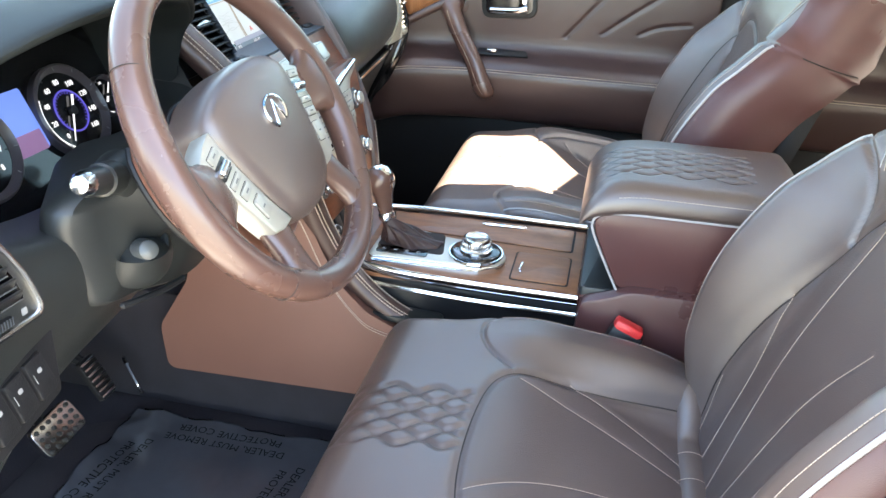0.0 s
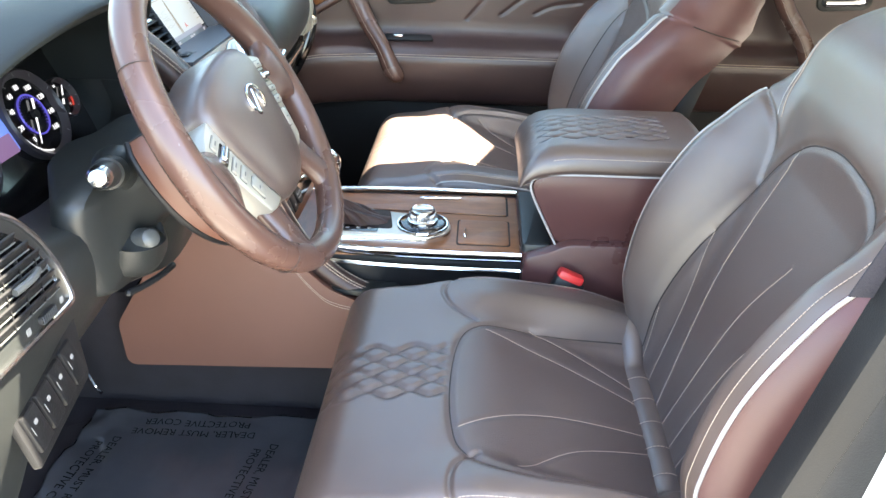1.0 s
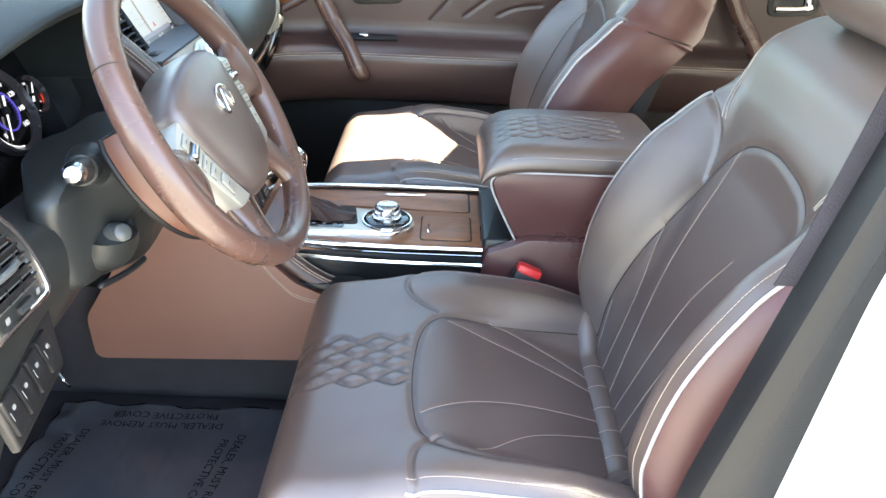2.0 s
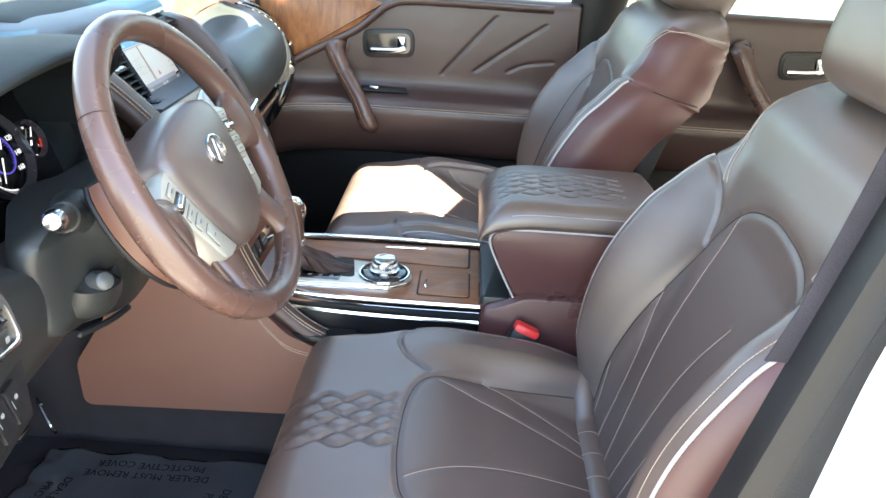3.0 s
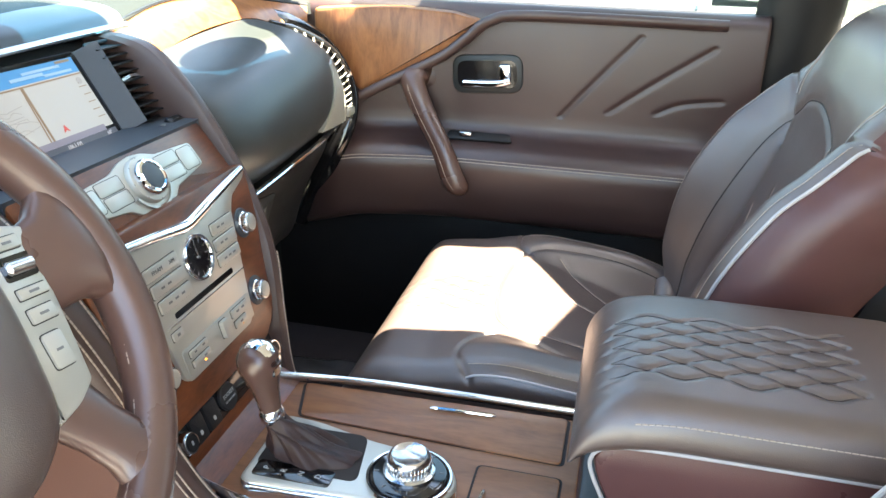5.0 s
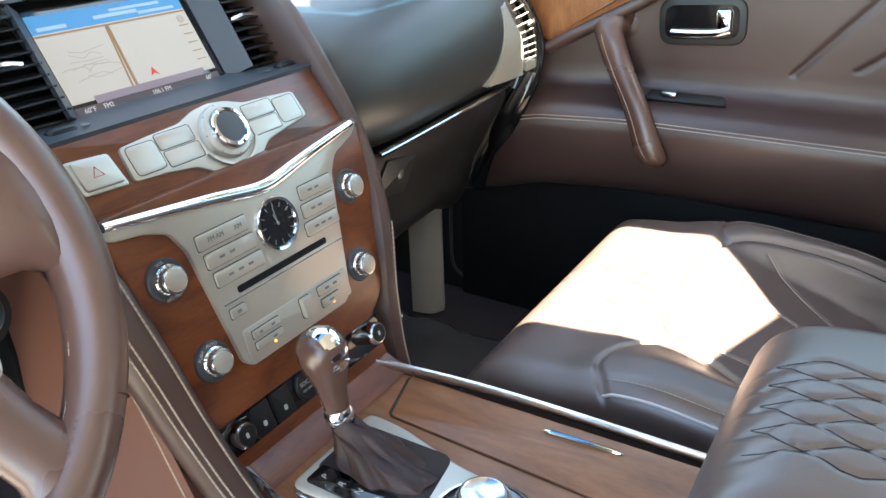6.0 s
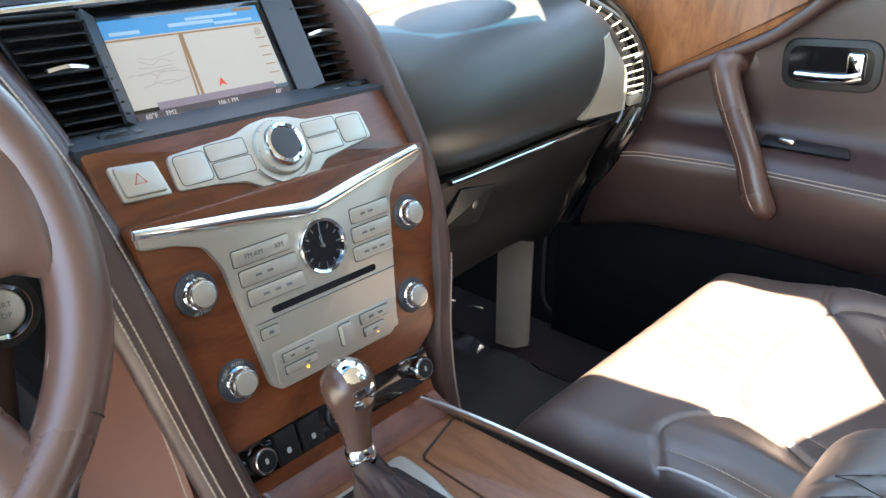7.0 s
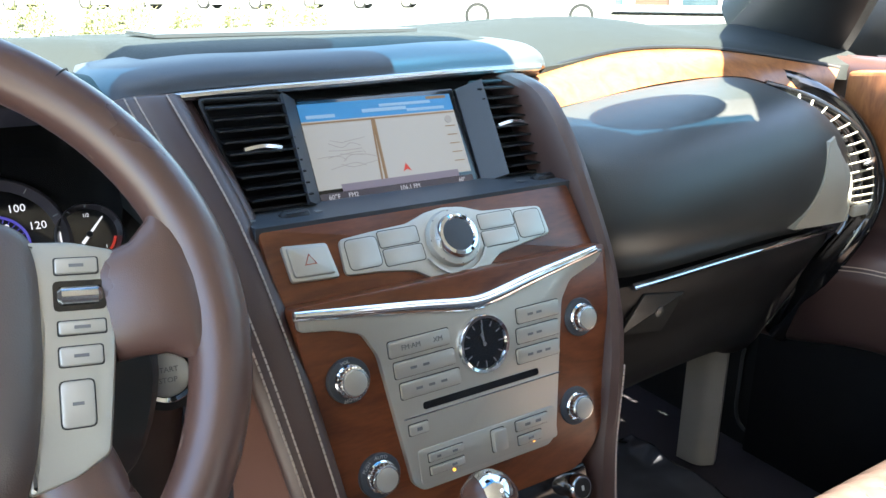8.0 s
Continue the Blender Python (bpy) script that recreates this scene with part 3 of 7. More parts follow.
def front_seat(name, cx, mir, dy, dz, label, quilt):
    seat = thing(name, (cx, -0.40 + dy, 0.0), label, "car seat", "front seats")
    fl = mir > 0

    def turn(d):
        return (d[0], [q[::-1] for q in d[1]]) if fl else d

    # cushion
    Y0 = -0.135 + dy

    def low(u, v, n):
        return (cx + mir * u, Y0 - v, n)

    def low_face(u, v):
        z = lerp(v, [(0, 0.338), (0.04, 0.349), (0.12, 0.358), (0.17, 0.363), (0.20, 0.363), (0.30, 0.335), (0.40, 0.30), (0.5, 0.26)])
        b = lerp(v, [(0, 0), (0.1, 0.0), (0.2, 0.012), (0.3, 0.036), (0.4, 0.055), (0.5, 0.06)])
        z = z + b * ease(np.abs(u - 0.01), 0.135, 0.205)
        d = dist(u, v, INSERT_LOW)
        return z + dz + 0.002 * np.exp(-(d / 0.03) ** 2)

    il = smooth2(INSERT_LOW)
    quilt_lines = waves(-0.055, 7, 0.0172, 0.0074, 0.056, 0.014, 0.168)
    low_seams = [(il, 0.006, 0.004), (smooth2([(-0.125, 0.21), (-0.165, 0.17), (-0.215, 0.16), (-0.27, 0.20)]), 0.003, 0.005),
                 (smooth2([(0.16, 0.215), (0.185, 0.19), (0.225, 0.185), (0.27, 0.20)]), 0.003, 0.005)]
    low_seams += [(q, 0.0046, quilt) for q in quilt_lines]
    low_seams += [(smooth2(q), 0.003, 0.0018) for q in FAN_LOW]
    pad = Pad(low, lambda v: lerp(v, [(0, 0.245), (0.1, 0.255), (0.5, 0.255)]), low_face, 0.0, 0.50, 0.035, 0.17, front=0.055, seams=low_seams, nu=170, nv=170)
    rest, ins = split_pad(turn(pad.data), lambda c: (mir * (c.x - cx), Y0 - c.y, 0), il)
    cushion = part("cushion", rest, LEATHER, seat, sharp=0)
    part("cushion_insert", ins, LEATHER_PERF, seat, "finely perforated brown leather", sharp=0)
    part("insert_seam", tube([pad.at(a, b, -0.0006) for a, b in smooth2(INSERT_LOW, 10)], 0.0013, 6), DARK_SEAM, cushion)
    for i, q in enumerate(FAN_LOW):
        part("stitching", stitches(pad.line(q, 10, 0.0008), 0.0005, 0.35, 0.005), THREAD, cushion)
    for q in quilt_lines:
        part("quilt_stitching", stitches([pad.at(a, b, 0.0006) for a, b in q if b > 0.06], 0.0004, 0.4, 0.005), LEATHER, cushion)
    for s in (-1, 1):
        path = [pad.at(s * (float(pad.half(v)) - 0.006), v, 0.001) for v in np.linspace(0.18, 0.47, 30)]
        part("piping", tube(path, 0.0018, 8), PIPING, cushion, "pale piping")
        path = [pad.at(s * (float(pad.half(v)) - 0.018), v, 0.001) for v in np.linspace(0.18, 0.47, 30)]
        part("stitching", stitches(path, 0.0005, 0.35, 0.005), THREAD, cushion)
    # rear roll of the cushion and the seat's plastic base
    roll = [(cx + mir * u, dy - 0.585 - 0.008 * math.cos(u * 8), dz + 0.268 + 0.05 * float(ease(abs(u), 0.13, 0.2))) for u in np.linspace(-0.2, 0.2, 30)]
    part("rear_roll", tube(roll, 0.024, 12), LEATHER, seat)
    for k in range(7):
        u = -0.15 + k * 0.05
        ring = [Vector((cx + mir * u, dy - 0.590 + 0.0245 * math.cos(a), dz + 0.268 + 0.0245 * math.sin(a))) for a in np.linspace(0.0, 2.2, 10)]
        part("stitching", stitches(ring, 0.0005, 0.35, 0.005), THREAD, seat)
    part("seat_base", block((0.47, 0.46, 0.11), (cx, -0.40 + dy, 0.115), 0.02), BLACK, seat)
    for s in (-1, 1):
        part("seat_rail", block((0.05, 0.62, 0.03), (cx + s * 0.19, -0.42 + dy, 0.055), 0.006), BLACK, seat)
        part("rail_foot", block((0.06, 0.05, 0.04), (cx + s * 0.19, -0.15 + dy, 0.02), 0.006), BLACK, seat)
        part("rail_foot", block((0.06, 0.05, 0.04), (cx + s * 0.19, -0.68 + dy, 0.02), 0.006), BLACK, seat)
    part("side_shield", block((0.028, 0.42, 0.1), (cx + mir * 0.262, -0.42 + dy, 0.16), 0.012), BLACK, seat)

    # backrest
    EY, EZ = -0.338, 0.941
    PY, PZ = -0.589 + dy, 0.25 + dz

    def back(u, v, n):
        return (cx + mir * u, PY + EY * v + EZ * n, PZ + EZ * v - EY * n)

    def back_face(u, v):
        b = lerp(v, [(0, 0.012), (0.07, 0.045), (0.14, 0.082), (0.25, 0.096), (0.36, 0.080), (0.45, 0.036), (0.51, 0.006), (0.56, 0.0), (0.7, 0.0)])
        n = b * ease(np.abs(u), 0.125, 0.225)
        n = n + 0.016 * ease(v, 0.40, 0.50) - 0.05 * np.clip((v - 0.54) / 0.08, 0, 1.3) ** 2
        n = n - 0.018 * np.clip(np.abs(u) / 0.22, 0, 1.2) ** 2 * ease(v, 0.42, 0.52)
        d = dist(u, v, INSERT_BACK)
        return n + 0.002 * np.exp(-(d / 0.03) ** 2)

    ib = smooth2(INSERT_BACK)
    shoulder = smooth2([(-0.13, 0.37), (-0.15, 0.43), (-0.19, 0.463), (-0.27, 0.475)])
    shoulder2 = [(-a + 0.005, b + 0.01) for a, b in shoulder]
    seams = [(ib, 0.006, 0.0035), (shoulder, 0.003, 0.006), (shoulder2, 0.003, 0.006)] + [(smooth2(q), 0.003, 0.0016) for q in FAN_BACK]
    bhalf = lambda v: lerp(v, [(-0.05, 0.225), (0, 0.235), (0.1, 0.258), (0.22, 0.268), (0.33, 0.270), (0.42, 0.266), (0.465, 0.257), (0.50, 0.242), (0.54, 0.233), (0.59, 0.225), (0.63, 0.204), (0.65, 0.185)])
    bp = Pad(back, bhalf, back_face, -0.02, 0.645, 0.060, 0.11, back=0.045, seams=seams, nu=150, nv=190, taper=0.055, floor_n=lambda v: lerp(v, [(0.40, -0.165), (0.48, -0.160), (0.54, -0.154), (0.58, -0.143), (0.61, -0.127), (0.63, -0.108), (0.645, -0.085)]))
    rest, ins = split_pad(turn(bp.data), lambda c: (mir * (c.x - cx), (c.y - PY) * EY + (c.z - PZ) * EZ, (c.y - PY) * EZ - (c.z - PZ) * EY), ib)
    rest, flank = side_faces(rest, lambda c: (mir * (c.x - cx), (c.y - PY) * EY + (c.z - PZ) * EZ, (c.y - PY) * EZ - (c.z - PZ) * EY), bp)
    backrest = part("backrest", rest, LEATHER, seat, sharp=0)
    for fk in flank:
        part("backrest_side", fk, LEATHER_SIDE, seat, "reddish leather side panel", sharp=0)
    part("backrest_insert", ins, LEATHER_PERF, seat, "finely perforated brown leather", sharp=0)
    part("insert_seam", tube([bp.at(a, b, -0.0006) for a, b in smooth2(INSERT_BACK, 10)], 0.0013, 6), DARK_SEAM, backrest)
    for q in FAN_BACK:
        part("stitching", stitches(bp.line(q, 12, 0.0008), 0.0005, 0.35, 0.005), THREAD, backrest)
    def flank_at(sd, v, k):
        """A point on the flank, k metres behind the rounded edge."""
        hw = float(bhalf(v))
        base = float(bp.height(np.array([hw - bp.radius]), np.array([v]))[0])
        return Vector(back(sd * (hw + 0.0008 - 0.055 * (max(k, 0.0) / 0.11) ** 2), v, base - bp.radius - k))

    for sd in (-1, 1):
        rim_v = np.linspace(0.055 if sd > 0 else -0.01, 0.468, 60)
        edge = [bp.at(sd * (float(bhalf(v)) - 0.026), v, 0.0015) for v in rim_v]
        part("piping", tube(edge, 0.0024, 8), PIPING, backrest, "pale piping")
        edge = [bp.at(sd * (float(bhalf(v)) - 0.041), v, 0.0010) for v in rim_v]
        part("stitching", stitches(edge, 0.0005, 0.35, 0.005), THREAD, backrest)
        # seam that carries the piping's line over the flank, and the stitched edge of the upper back
        part("flank_seam", tube([bp.at(sd * (float(bhalf(0.468)) - 0.026), 0.468, 0.0)] + [flank_at(sd, 0.472 + 0.003 * k, -0.006 + k * 0.10) for k in np.linspace(0, 1, 8)], 0.0012, 6), DARK_SEAM, backrest)
        for lift in (0.0, 0.007):
            upper = [bp.at(sd * (u + lift), v, 0.0008) for u, v in smooth2([(0.150, 0.452), (0.172, 0.50), (0.190, 0.545), (0.197, 0.578)], 8)]
            upper += [flank_at(sd, 0.588 + 0.012 * k + 0.4 * lift, -0.030 + k * 0.07) for k in np.linspace(0, 1, 10)]
            part("stitching", stitches(upper, 0.0007, 0.25, 0.005), PIPING if lift else THREAD, backrest)
    part("back_panel", slab(rounded([(-0.18, -0.02), (0.18, -0.02), (0.205, 0.3), (0.165, 0.55), (0.10, 0.61), (-0.10, 0.61), (-0.165, 0.55), (-0.205, 0.3)], 0.04, 5), 0.035,
         plane_frame(back(0, 0, -0.125), (-1, 0, 0), (0, EY, EZ)), 0.012), BLACK, seat)
    # headrest
    rows = []
    for v, hw, d, n0 in ((0.618, 0.085, 0.045, -0.066), (0.622, 0.120, 0.068, -0.064), (0.645, 0.138, 0.080, -0.058), (0.72, 0.142, 0.083, -0.053), (0.79, 0.138, 0.078, -0.051), (0.83, 0.120, 0.062, -0.053), (0.842, 0.085, 0.038, -0.056)):
        ring = []
        for k in range(40):
            a = 2 * math.pi * k / 40
            c, s = math.cos(a), math.sin(a)
            ring.append(back(hw * np.sign(c) * abs(c) ** 0.36, v, n0 + d * np.sign(s) * abs(s) ** 0.36))
        rows.append(ring)
    d = grid(np.array(rows), close_v=True)
    d[1].append(tuple(range(40)))
    d[1].append(tuple(6 * 40 + k for k in range(40)))
    hr = part("headrest", d, LEATHER, seat, sharp=60)
    m = hr.modifiers.new("smooth", "SUBSURF")
    m.levels = m.render_levels = 2
    for s in (-1, 1):
        part("headrest_post", tube([back(s * 0.055, 0.58, -0.055), back(s * 0.055, 0.67, -0.05)], 0.006, 10), CHROME, seat)
    return seat


front_seat("driver_seat", -0.445, -1, -0.018, -0.030, "dark brown leather front seat with pale piping and quilted cushion", 0.0036)
front_seat("passenger_seat", 0.42, 1, 0.040, -0.012, "dark brown leather front seat with pale piping, cushion in sunlight", 0.0018)


def seat_buckle(at, lean):
    b = thing("seat_belt_buckle", at, "black seat belt buckle with red release button beside seat", "buckle")
    t = Euler((radians(lean), radians(8), 0)).to_matrix()
    o = Vector(at)
    part("buckle_body", block((0.028, 0.05, 0.085), o + t @ Vector((0, 0, 0.0)), 0.006, t), BLACK, b)
    part("release_button", block((0.026, 0.043, 0.020), o + t @ Vector((0, 0.002, 0.042)), 0.005, t), RED_PLASTIC, b, "red release button")
    part("buckle_strap", block((0.008, 0.03, 0.16), o + t @ Vector((0, 0, -0.11)), 0.003, t), BLACK, b)


seat_buckle((-0.186, -0.500, 0.294), 22)

# ---- centre console ----
CZ = 0.348


def K(x):
    """Across the console, from its sketch to its true width."""
    return 0.768 * x + 0.033

console = thing("center_console", (-0.05, -0.25, 0.0), "center console with walnut lids, chrome side strips and leather sides", "center console")
part("console_body", slab(rounded([(-0.122, -0.77), (0.105, -0.77), (0.105, 0.10), (-0.122, 0.10)], 0.02), 0.330, Matrix.Identity(4), 0.01), BLACK, console)
WX0, WX1 = -0.126, 0.106
top = rounded([(WX0, -0.435), (WX1, -0.435), (WX1 - 0.01, -0.06), (WX1 - 0.03, 0.0), (WX0 + 0.02, 0.0), (WX0, -0.10)], 0.006)
part("carpet_side", slab([(-0.60, 0.0), (0.34, 0.0), (0.34, 0.24), (-0.60, 0.24)], 0.012, plane_frame((-0.122, 0, 0), (0, -1, 0), (0, 0, 1)), 0.004), CARPET, console, "gray carpeted tunnel side")
plate = part("wood_plate", slab(top, 0.018, Matrix.Translation((0, 0, CZ - 0.018)), 0.003), WOOD_CONSOLE, console)


def lid(name, pts, tab, label):
    g = [(K(x), y - 0.010) for x, y in pts]
    c = sum((Vector(p) for p in g), Vector((0, 0))) / len(g)
    big = [c + (Vector(p) - c) * (1 + 0.004 / max(0.03, (Vector(p) - c).length)) for p in g]
    part("gap", slab(rounded(big, 0.008), 0.0006, Matrix.Translation((0, 0, CZ)), 0), DARK_SEAM, plate)
    l = part(name, slab(rounded(g, 0.007), 0.0024, Matrix.Translation((0, 0, CZ)), 0.0010), WOOD_CONSOLE, console, label)
    if tab:
        tab = [(K(x), y - 0.010, z) for x, y, z in tab]
        part("pull_tab", tube(spline(tab, 6), [0.0005] + [0.0022] * (len(spline(tab, 6)) - 2) + [0.0005], 8), CHROME, l)


lid("cup_holder_lid", [(-0.024, -0.404), (0.090, -0.404), (0.078, -0.075), (-0.010, -0.095)], [(0.058, -0.24, CZ + 0.0040), (0.061, -0.28, CZ + 0.0045), (0.064, -0.32, CZ + 0.0040)], "long walnut lid")
lid("ashtray_lid", [(-0.180, -0.406), (-0.056, -0.406), (-0.056, -0.318), (-0.180, -0.318)], [(-0.155, -0.331, CZ + 0.0040), (-0.135, -0.329, CZ + 0.0045), (-0.108, -0.331, CZ + 0.0040)], "square walnut lid")
# chrome side strips
left = spline([(-0.090, 0.02, 0.352), (-0.112, -0.05, 0.348), (-0.127, -0.13, 0.343), (-0.132, -0.26, 0.340), (-0.132, -0.436, 0.340)], 8)
part("chrome_strip", tube(left, 0.011, 12, flat=0.45, up=(1, 0, 0.3)), CHROME, console, "polished chrome strip")
part("chrome_strip", tube([p + Vector((-0.006, 0, -0.022)) for p in left], 0.0035, 8), CHROME, console, "polished chrome strip")
right = spline([(0.080, 0.0, 0.354), (0.094, -0.06, 0.354), (0.108, -0.2, 0.354), (0.113, -0.435, 0.353)], 8)
part("chrome_strip", tube(right, 0.007, 10, flat=0.6, up=(1, 0, 0.3)), SATIN_CHROME, console, "polished chrome strip")
part("chrome_strip", tube([p + Vector((0.010, 0, -0.008)) for p in right], 0.0025, 8), CHROME, console, "polished chrome strip")

# gear selector plate and dial island
sp = rounded([(-0.190, -0.085), (-0.184, -0.20), (-0.182, -0.262), (-0.160, -0.298), (-0.128, -0.306), (-0.094, -0.296), (-0.074, -0.262), (-0.064, -0.20), (-0.040, -0.13), (-0.036, -0.085)], 0.014, 4)[::-1]
sp = [Vector((K(p[0]), p[1] - 0.010)) for p in sp]
area = sum(a.x * b.y - b.x * a.y for a, b in zip(sp, sp[1:] + sp[:1]))
if area < 0:
    sp = sp[::-1]
island = part("shifter_plate", slab(sp, 0.016, Matrix.Translation((0, 0, CZ)), 0.004, seg=3), SILVER, console, "satin silver plate")
part("plate_edge", slab([(p.x + 0.0025 * (1 if p.x > -0.06 else -1), p.y, 0) for p in sp], 0.0125, Matrix.Translation((0, 0, CZ)), 0.003, seg=3), CHROME, island, "chrome edge")
part("boot_well", slab(rounded([(-0.088, -0.215), (-0.012, -0.203), (-0.014, -0.102), (-0.088, -0.102)], 0.012), 0.0012, Matrix.Translation((0, 0, CZ + 0.0158)), 0.0004), DARK_SEAM, console)
gate = part("gate_window", slab(rounded([(K(-0.178), -0.190), (K(-0.146), -0.190), (K(-0.146), -0.105), (K(-0.178), -0.105)], 0.005), 0.0014, Matrix.Translation((0, 0, CZ + 0.0158)), 0.0004), GLOSS_BLACK, console)
for i, ch in enumerate("PRND"):
    part("gear_letter", text_mesh(ch, 0.009, Matrix.Translation((K(-0.162), -0.118 - i * 0.019, CZ + 0.0176)) @ Matrix.Rotation(radians(-8), 4, "Z")), PRINT_WHITE, gate)

dial = thing("drive_mode_dial", (-0.067, -0.265, CZ + 0.016), "silver rotary drive mode dial with knurled chrome rim", "dial")
dm = Matrix.Translation((-0.067, -0.265, CZ + 0.0155))
part("dial_ring", turned([(0.043, 0), (0.043, 0.004), (0.040, 0.008), (0.036, 0.009)], dm, 48), GLOSS_BLACK, dial)
part("dial_rim", turned([(0.0445, 0.0), (0.0455, 0.002), (0.0445, 0.005), (0.0428, 0.005)], dm, 48), CHROME, dial)
part("dial_collar", turned([(0.027, 0.008), (0.027, 0.013), (0.023, 0.015)], dm, 40), SATIN_CHROME, dial)
part("dial_knob", turned([(0.022, 0.013), (0.0225, 0.027), (0.021, 0.0305), (0.0185, 0.032), (0.0172, 0.031), (0.0, 0.031)], dm, 40), SATIN_CHROME, dial, "brushed knob")
for k in range(36):
    a = 2 * math.pi * k / 36
    part("knurl", block((0.0016, 0.0012, 0.012), dm @ Vector((0.0228 * math.cos(a), 0.0228 * math.sin(a), 0.020)), 0.0004, Euler((0, 0, a + math.pi / 2)).to_matrix(), 1), CHROME, dial)
for k in range(8):
    a = 2 * math.pi * k / 8 + 0.2
    part("dial_mark", block((0.005, 0.0012, 0.0004), dm @ Vector((0.0335 * math.cos(a), 0.0335 * math.sin(a), 0.0092)), 0, Euler((0, 0, a)).to_matrix()), PRINT_GREY, dial)

# gear selector
gear = thing("gear_selector", (-0.062, -0.12, CZ), "leather gear selector with chrome cap and pleated boot", "gear selector")
boot_rows = []
for k, (t, w, l) in enumerate(((0, 0.031, 0.051), (0.08, 0.031, 0.049), (0.25, 0.025, 0.038), (0.45, 0.0200, 0.028), (0.68, 0.0165, 0.0205), (0.88, 0.0138, 0.0145), (1.0, 0.0125, 0.0125))):
    c = Vector((-0.053, -0.144, CZ + 0.016)).lerp(Vector((-0.057, -0.112, 0.404)), t)
    ring = []
    for s in range(96):
        a = 2 * math.pi * s / 96
        fold = 1 + (0.13 * math.sin(a * 8 + t * 3) + 0.05 * math.sin(a * 15 + 1.0)) * math.sin(math.pi * min(1, t * 1.05 + 0.08))
        ring.append(c + Vector((w * fold * math.cos(a), l * fold * math.sin(a) - 0.012 * (1 - t), 0.004 * math.sin(a * 3 + t * 8))))
    boot_rows.append(ring)
bt = part("shift_boot", grid(np.array([[tuple(p) for p in r] for r in boot_rows]), close_v=True), BOOT, gear, "pleated brown leather boot")
m = bt.modifiers.new("smooth", "SUBSURF")
m.levels = m.render_levels = 2
up = Vector((-0.01, 0.20, 0.98)).normalized()
n0 = Vector((-0.057, -0.112, 0.401))
part("chrome_collar", tube([n0, n0 + up * 0.004, n0 + up * 0.010, n0 + up * 0.014], [0.0118, 0.0135, 0.0135, 0.0118], 24), CHROME, gear)
kp = [n0 + up * t for t in (0.012, 0.027, 0.042, 0.056, 0.068, 0.080, 0.089, 0.094)]
part("shift_knob", tube([p + Vector((0, -0.004 * i / 7, 0)) for i, p in enumerate(kp)], [0.0115, 0.0130, 0.0152, 0.0198, 0.0232, 0.0222, 0.0160, 0.005], 24), WHEEL_LEATHER, gear, "brown leather knob")
cap = []
for i in range(7):
    t = i / 6
    a = radians(-35 + 150 * t)
    row = []
    for j in range(9):
        b = radians(-32 + 64 * j / 8) * (0.75 + 0.25 * math.sin(math.pi * t))
        d = Vector((math.sin(b), -math.cos(b) * math.cos(a), math.cos(b) * math.sin(a)))
        row.append(n0 + up * 0.068 + Vector((d.x * 0.0225, d.y * 0.0235, d.z * 0.0270)) + Vector((0.0, -0.002, 0.001)))
    cap.append(row)
part("knob_cap", sheet(np.array([[tuple(p) for p in r] for r in cap]), (0, 0.002, -0.003)), CHROME, gear, "polished chrome cap")

# armrest
arm = thing("armrest", (-0.015, -0.6, 0.33), "padded leather armrest box with quilted lid and pale piping", "armrest")
aq = waves(-0.068, 9, 0.0126, 0.0060, 0.060, 0.028, 0.235)


def arm_face(u, v):
    return 0.545 - 0.010 * (np.abs(u) / 0.11) ** 2 - 0.02 * np.clip(1 - v / 0.10, 0, 1) ** 2 + 0 * v


ap = Pad(lambda u, v, n: (-0.015 + u, -0.424 - v, n), lambda v: lerp(v, [(0, 0.112), (0.06, 0.122), (0.4, 0.122)]), arm_face, 0.0, 0.31, 0.035, 0.014, front=0.05, back=0.03, seams=[(q, 0.0030, 0.0016) for q in aq], nu=150, nv=130)
lidp = part("armrest_lid", (ap.data[0], [q[::-1] for q in ap.data[1]]), LEATHER, arm, "quilted leather lid", sharp=0)
for q in aq:
    part("quilt_stitching", stitches([ap.at(a, b, 0.0002) for a, b in q], 0.0004, 0.25, 0.0032), DARK_SEAM, lidp)
sidep = [(-0.444, 0.478), (-0.449, 0.452), (-0.490, 0.370), (-0.53, 0.363), (-0.725, 0.363), (-0.728, 0.492), (-0.47, 0.492)]
fm = plane_frame((-0.015, 0, 0), (0, -1, 0), (0, 0, 1))
o2 = [(-y, z) for y, z in sidep]
part("armrest_box", slab(rounded([(x, z) for x, z in o2], 0.012), 0.228, fm @ Matrix.Translation((0, 0, -0.114)), 0.006), LEATHER_SIDE, arm, "reddish brown leather box")
for xs in (-0.131, 0.101):
    rim = [(xs, y, z) for y, z in [(-0.492, 0.366), (-0.470, 0.408), (-0.447, 0.456), (-0.444, 0.476), (-0.457, 0.488), (-0.492, 0.492), (-0.61, 0.493), (-0.72, 0.493)]]
    part("piping", tube(spline(rim, 6), 0.0019, 8), PIPING, arm, "pale piping")
for xs in (-1, 1):
    path = [ap.at(xs * (float(ap.half(v)) - 0.004), v, 0.0010) for v in np.linspace(0.052, 0.27, 40)]
    part("stitching", stitches(path, 0.0006, 0.35, 0.0055), THREAD, lidp)
    path = [ap.at(xs * (float(ap.half(v)) - 0.0005), v, 0.0) - Vector((0, 0, 0.012)) for v in np.linspace(0.05, 0.275, 40)]
    if xs > 0:
        part("piping", tube(path, 0.0018, 8), PIPING, lidp, "pale piping")
